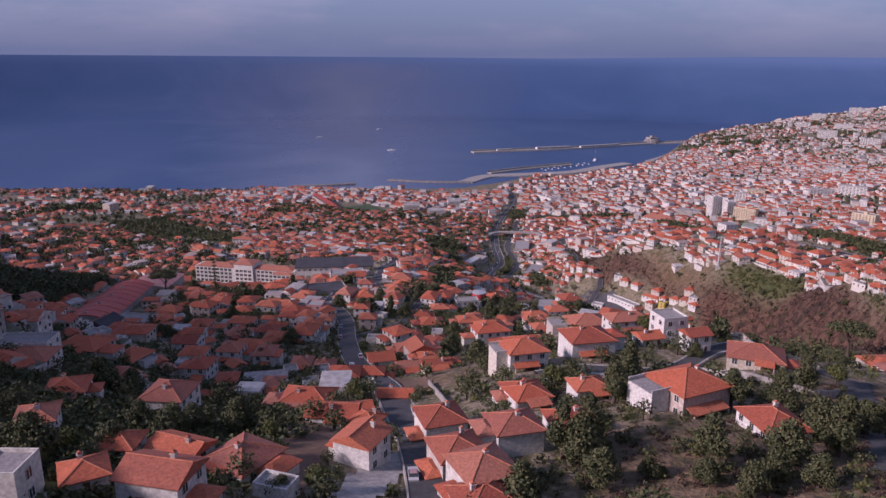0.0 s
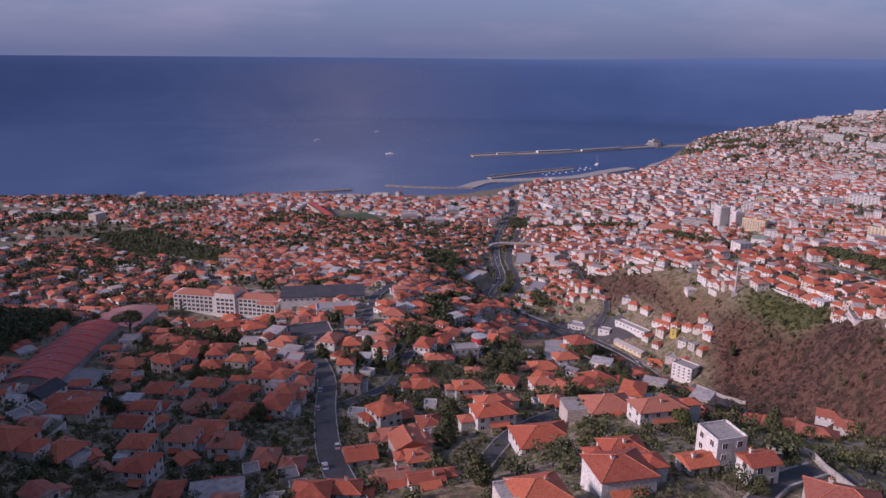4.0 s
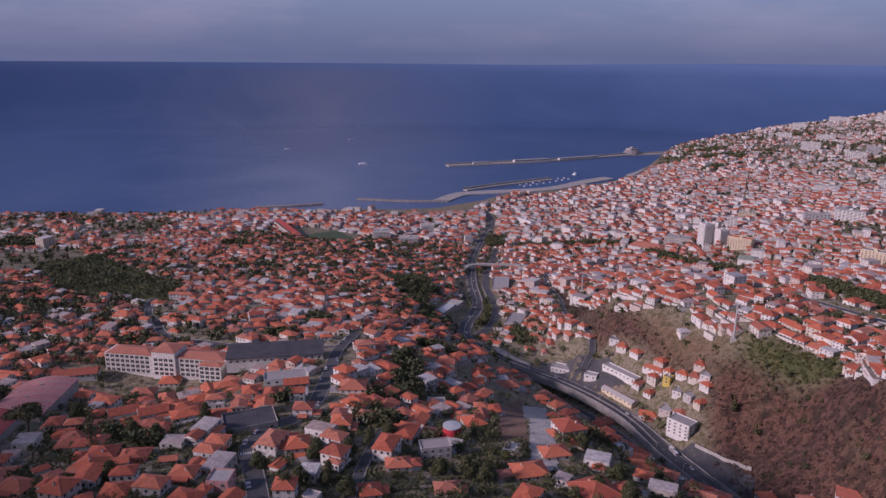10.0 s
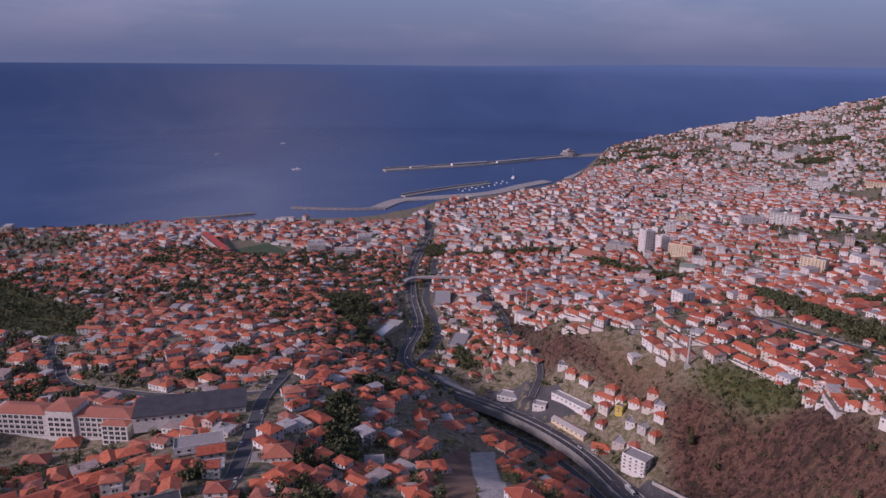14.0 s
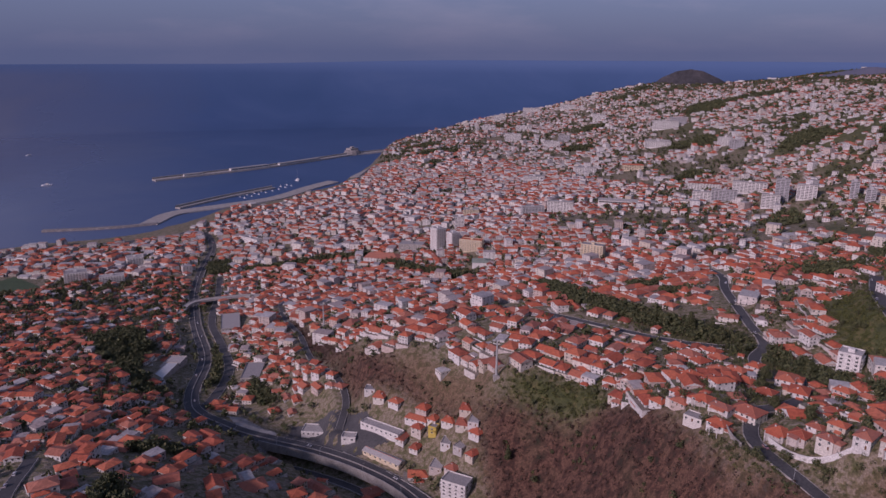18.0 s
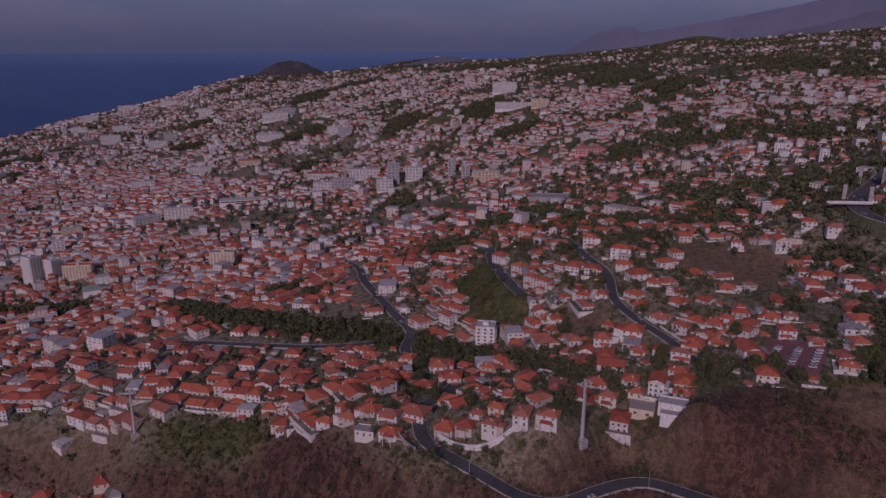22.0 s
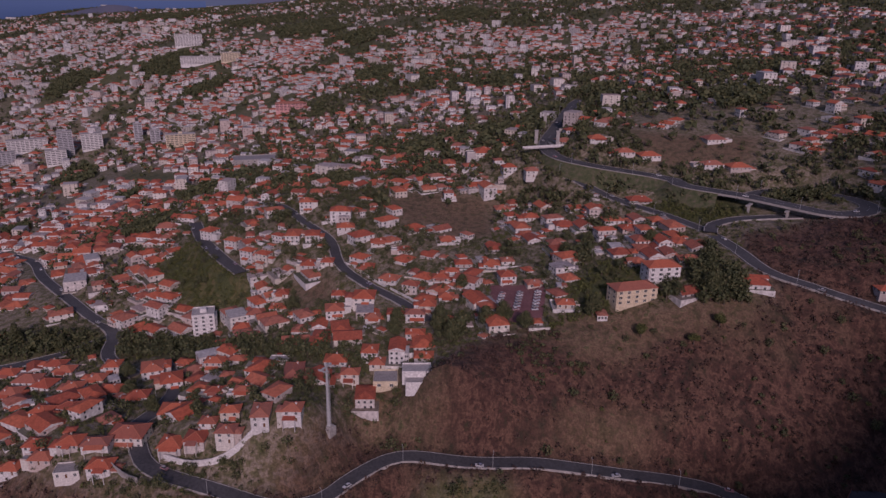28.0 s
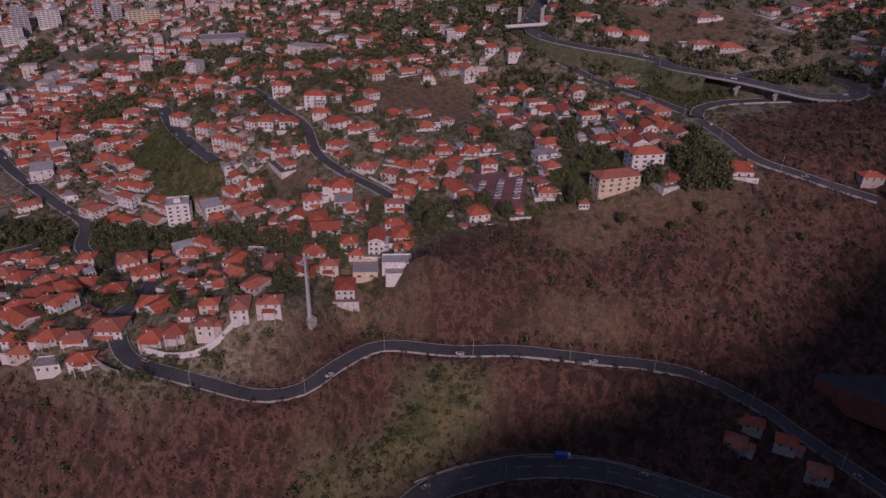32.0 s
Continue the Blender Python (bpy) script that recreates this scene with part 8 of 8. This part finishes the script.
pick = r2_.random(len(bx_)) < np.clip(np.array([noise.fractal(Vector((a * 0.02, b * 0.02, 4)), 1.0, 2.0, 3) for a, b in zip(bx_, by_)]) * 1.8 - 0.4, 0, 0.9)
leafy_mesh("green_scrub", "patches of green bushes in the dry scrub", bx_[pick], by_[pick], r2_, 1.9, 22, 0.55, LEAF, stem=False, category="bushes")


# ---- cars and street lamps ----
CAR_PAINT = surface("car paint", [(0.3, (0.5, 0.5, 0.5)), (0.7, (0.6, 0.6, 0.6))], 0.5, 0.3, object_random=[(0.0, (0.75, 0.75, 0.75)), (0.35, (0.55, 0.56, 0.58)), (0.5, (0.06, 0.06, 0.07)), (0.7, (0.30, 0.31, 0.33)), (0.8, (0.40, 0.03, 0.03)), (0.9, (0.05, 0.09, 0.25)), (1.0, (0.8, 0.8, 0.78))])
RUBBER = surface("tyre rubber", [(0.3, (0.015, 0.015, 0.015)), (0.7, (0.03, 0.03, 0.03))], 2.0, 0.9)
body_me = Shape().add([(-0.85, -2.1, 0.3), (0.85, -2.1, 0.3), (0.85, 2.1, 0.3), (-0.85, 2.1, 0.3), (-0.85, -2.1, 0.75), (0.85, -2.1, 0.75), (0.85, 2.1, 0.8), (-0.85, 2.1, 0.8), (-0.88, -1.0, 0.92), (0.88, -1.0, 0.92), (0.88, 1.6, 0.95), (-0.88, 1.6, 0.95)], [(3, 2, 1, 0), (0, 1, 5, 4), (2, 3, 7, 6), (4, 5, 9, 8), (8, 9, 10, 11), (11, 10, 6, 7), (1, 2, 10, 9), (1, 9, 5), (2, 6, 10), (3, 0, 8, 11), (0, 4, 8), (3, 11, 7)]).mesh("body", CAR_PAINT)
cabin_me = Shape().add([(-0.8, -0.9, 0.92), (0.8, -0.9, 0.92), (0.8, 1.5, 0.95), (-0.8, 1.5, 0.95), (-0.62, -0.3, 1.42), (0.62, -0.3, 1.42), (0.62, 1.1, 1.42), (-0.62, 1.1, 1.42)], [(0, 1, 5, 4), (1, 2, 6, 5), (2, 3, 7, 6), (3, 0, 4, 7)], 0).box(-0.63, -0.28, 1.41, 0.63, 1.1, 1.46, 1).mesh("cabin", GLASS_DARK, CAR_PAINT)
wheel_me = Shape().tube([(-0.1, 0, 0), (0.1, 0, 0)], [0.32, 0.32], 10).mesh("wheel", RUBBER)


rim_me = Shape().tube([(-0.115, 0, 0), (0.115, 0, 0)], [0.19, 0.19], 8).mesh("rim", METAL)


def car(x, y, z, turn):
    c = new("car")
    c.matrix_basis = pose(x, y, z, 0, 0, turn)
    part("body", body_me, c)
    part("cabin", cabin_me, c)
    for s in (-1, 1):
        for q in (-1.3, 1.35):
            part("rim", rim_me, part("wheel", wheel_me, c, pose(s * 0.78, q, 0.32)))
    return tagged(c, "small parked car on the asphalt", "car", "cars on the roads")


rc = random.Random(5)
for rname, every in (("valley_road", 15), ("east_street", 6), ("hill_road", 10), ("motorway", 12), ("slip_road", 9), ("close_road", 3), ("town_road", 12), ("mid_lane", 10)):
    for name, line, half, on_ground, label in ROADS:
        if name != rname:
            continue
        for i in range(3, len(line) - 3, every):
            i += rc.randrange(-2, 3)
            t = line[i + 1] - line[i - 1]
            turn = math.degrees(math.atan2(-t[0], t[1]))
            o = rc.choice([-1, 1]) * half * (0.72 if rname in ("close_road", "east_street", "hill_road") else 0.45)
            nrm = np.array([t[1], -t[0]]) / math.hypot(t[0], t[1])
            car(line[i][0] + nrm[0] * o, line[i][1] + nrm[1] * o, line[i][2] + 0.01, turn if o > 0 else turn + 180)
for i in range(22):
    gx_, gy_ = 462 + (i % 7) * 4.2, 238 + (i // 7) * 11
    car(gx_, gy_, float(ground_z(gx_, gy_)) + 0.3, 20 + rc.uniform(-4, 4))
BUS_GREY = surface("grey skirt paint", [(0.3, (0.22, 0.22, 0.23)), (0.7, (0.30, 0.30, 0.31))], 0.5, 0.5)
TRUCK_BLUE = surface("blue lorry paint", [(0.3, (0.05, 0.12, 0.42)), (0.7, (0.08, 0.16, 0.50))], 0.5, 0.45)


def long_vehicle(name, label, category, x, y, z, turn, length, coat, cab_share):
    """A bus, or a lorry with its cab set apart from the load box."""
    v = new(name)
    v.matrix_basis = pose(x, y, z, 0, 0, turn)
    cab = length * cab_share
    back = length / 2 - cab - (0.25 if cab else 0)
    part("body", Shape().box(-1.2, -length / 2, 0.75, 1.2, back, 2.9).box(-1.1, -length / 2 + 0.1, 2.9, 1.1, back - 0.1, 3.02).mesh("body", coat), v)
    part("skirt", Shape().box(-1.15, -length / 2 + 0.1, 0.4, 1.15, length / 2 - 0.1, 0.75).mesh("skirt", BUS_GREY), v)
    if cab:
        front = part("cab", Shape().add([(-1.15, back + 0.25, 0.75), (1.15, back + 0.25, 0.75), (1.15, length / 2, 0.75), (-1.15, length / 2, 0.75), (-1.1, back + 0.25, 2.6), (1.1, back + 0.25, 2.6), (1.1, length / 2 - 0.5, 2.6), (-1.1, length / 2 - 0.5, 2.6)], [(3, 2, 1, 0), (4, 5, 6, 7), (0, 1, 5, 4), (1, 2, 6, 5), (2, 3, 7, 6), (3, 0, 4, 7)]).mesh("cab", CAR_PAINT), v)
        part("windscreen", Shape().box(-0.95, -0.02, 0, 0.95, 0.02, 0.8).mesh("windscreen", GLASS_DARK), front, pose(0, length / 2 - 0.27, 1.65, 15))
    else:
        for side in (-1, 1):
            part("window_band", Shape().box(-0.01, -length / 2 + 0.5, 1.6, 0.01, length / 2 - 0.6, 2.45).mesh("window_band", GLASS_DARK), v, pose(side * 1.205, 0, 0))
        part("windscreen", Shape().box(-1.05, -0.01, 1.3, 1.05, 0.01, 2.6).mesh("windscreen", GLASS_DARK), v, pose(0, length / 2 + 0.005, 0))
        part("roof_unit", Shape().box(-0.7, -1.2, 3.02, 0.7, 1.2, 3.25).mesh("roof_unit", BUS_GREY), v)
    for side in (-1, 1):
        for q in (-length * 0.28, length * 0.34):
            part("rim", rim_me, part("wheel", wheel_me, v, pose(side * 1.05, q, 0.42) @ Matrix.Scale(1.3, 4)))
    tagged(v, label, category)


for name, line, half, on_ground, label in ROADS:
    if name == "valley_road":
        i = int(np.argmin(np.hypot(line[:, 0] - 208, line[:, 1] - 545)))
        t = line[i + 1] - line[i - 1]
        nrm = np.array([t[1], -t[0]]) / math.hypot(t[0], t[1])
        nrm = nrm if nrm[0] > 0 else -nrm
        long_vehicle("bus", "long white bus parked beside the valley road", "bus", line[i][0] + nrm[0] * 4.6, line[i][1] + nrm[1] * 4.6, line[i][2] + 0.01, math.degrees(math.atan2(-t[0], t[1])), 11.5, WHITE, 0.0)
        i = int(np.argmin(np.hypot(line[:, 0] - 333, line[:, 1] - 199)))
        t = line[i + 1] - line[i - 1]
        nrm = np.array([t[1], -t[0]]) / math.hypot(t[0], t[1])
        nrm = nrm if nrm[0] > 0 else -nrm
        long_vehicle("delivery_truck", "small lorry with a bright blue load box", "truck", line[i][0] + nrm[0] * 5.2, line[i][1] + nrm[1] * 5.2, line[i][2] + 0.01, math.degrees(math.atan2(-t[0], t[1])), 7.5, TRUCK_BLUE, 0.25)
lamp_pole = Shape().tube([(0, 0, -0.5), (0, 0, 7.5), (0.5, 0, 8.2), (1.6, 0, 8.4)], [0.11, 0.08, 0.06, 0.05], 6).mesh("pole", METAL)
lamp_head = Shape().box(1.3, -0.15, 8.3, 2.2, 0.15, 8.5).mesh("head", KERB)
for name, line, half, on_ground, label in ROADS:
    if name in ("hill_road", "valley_road", "motorway", "slip_road"):
        for i in range(4, len(line) - 4, 7):
            t = line[i + 1] - line[i - 1]
            nrm = np.array([t[1], -t[0]]) / math.hypot(t[0], t[1])
            lamp = new("street_lamp")
            lamp.matrix_basis = pose(line[i][0] + nrm[0] * (half + 0.6), line[i][1] + nrm[1] * (half + 0.6), line[i][2] + 0.1, 0, 0, math.degrees(math.atan2(-nrm[1], -nrm[0])))
            part("pole", lamp_pole, lamp)
            part("head", lamp_head, lamp)
            tagged(lamp, "slim grey street lamp at the kerb", "street lamp", "street lamps")
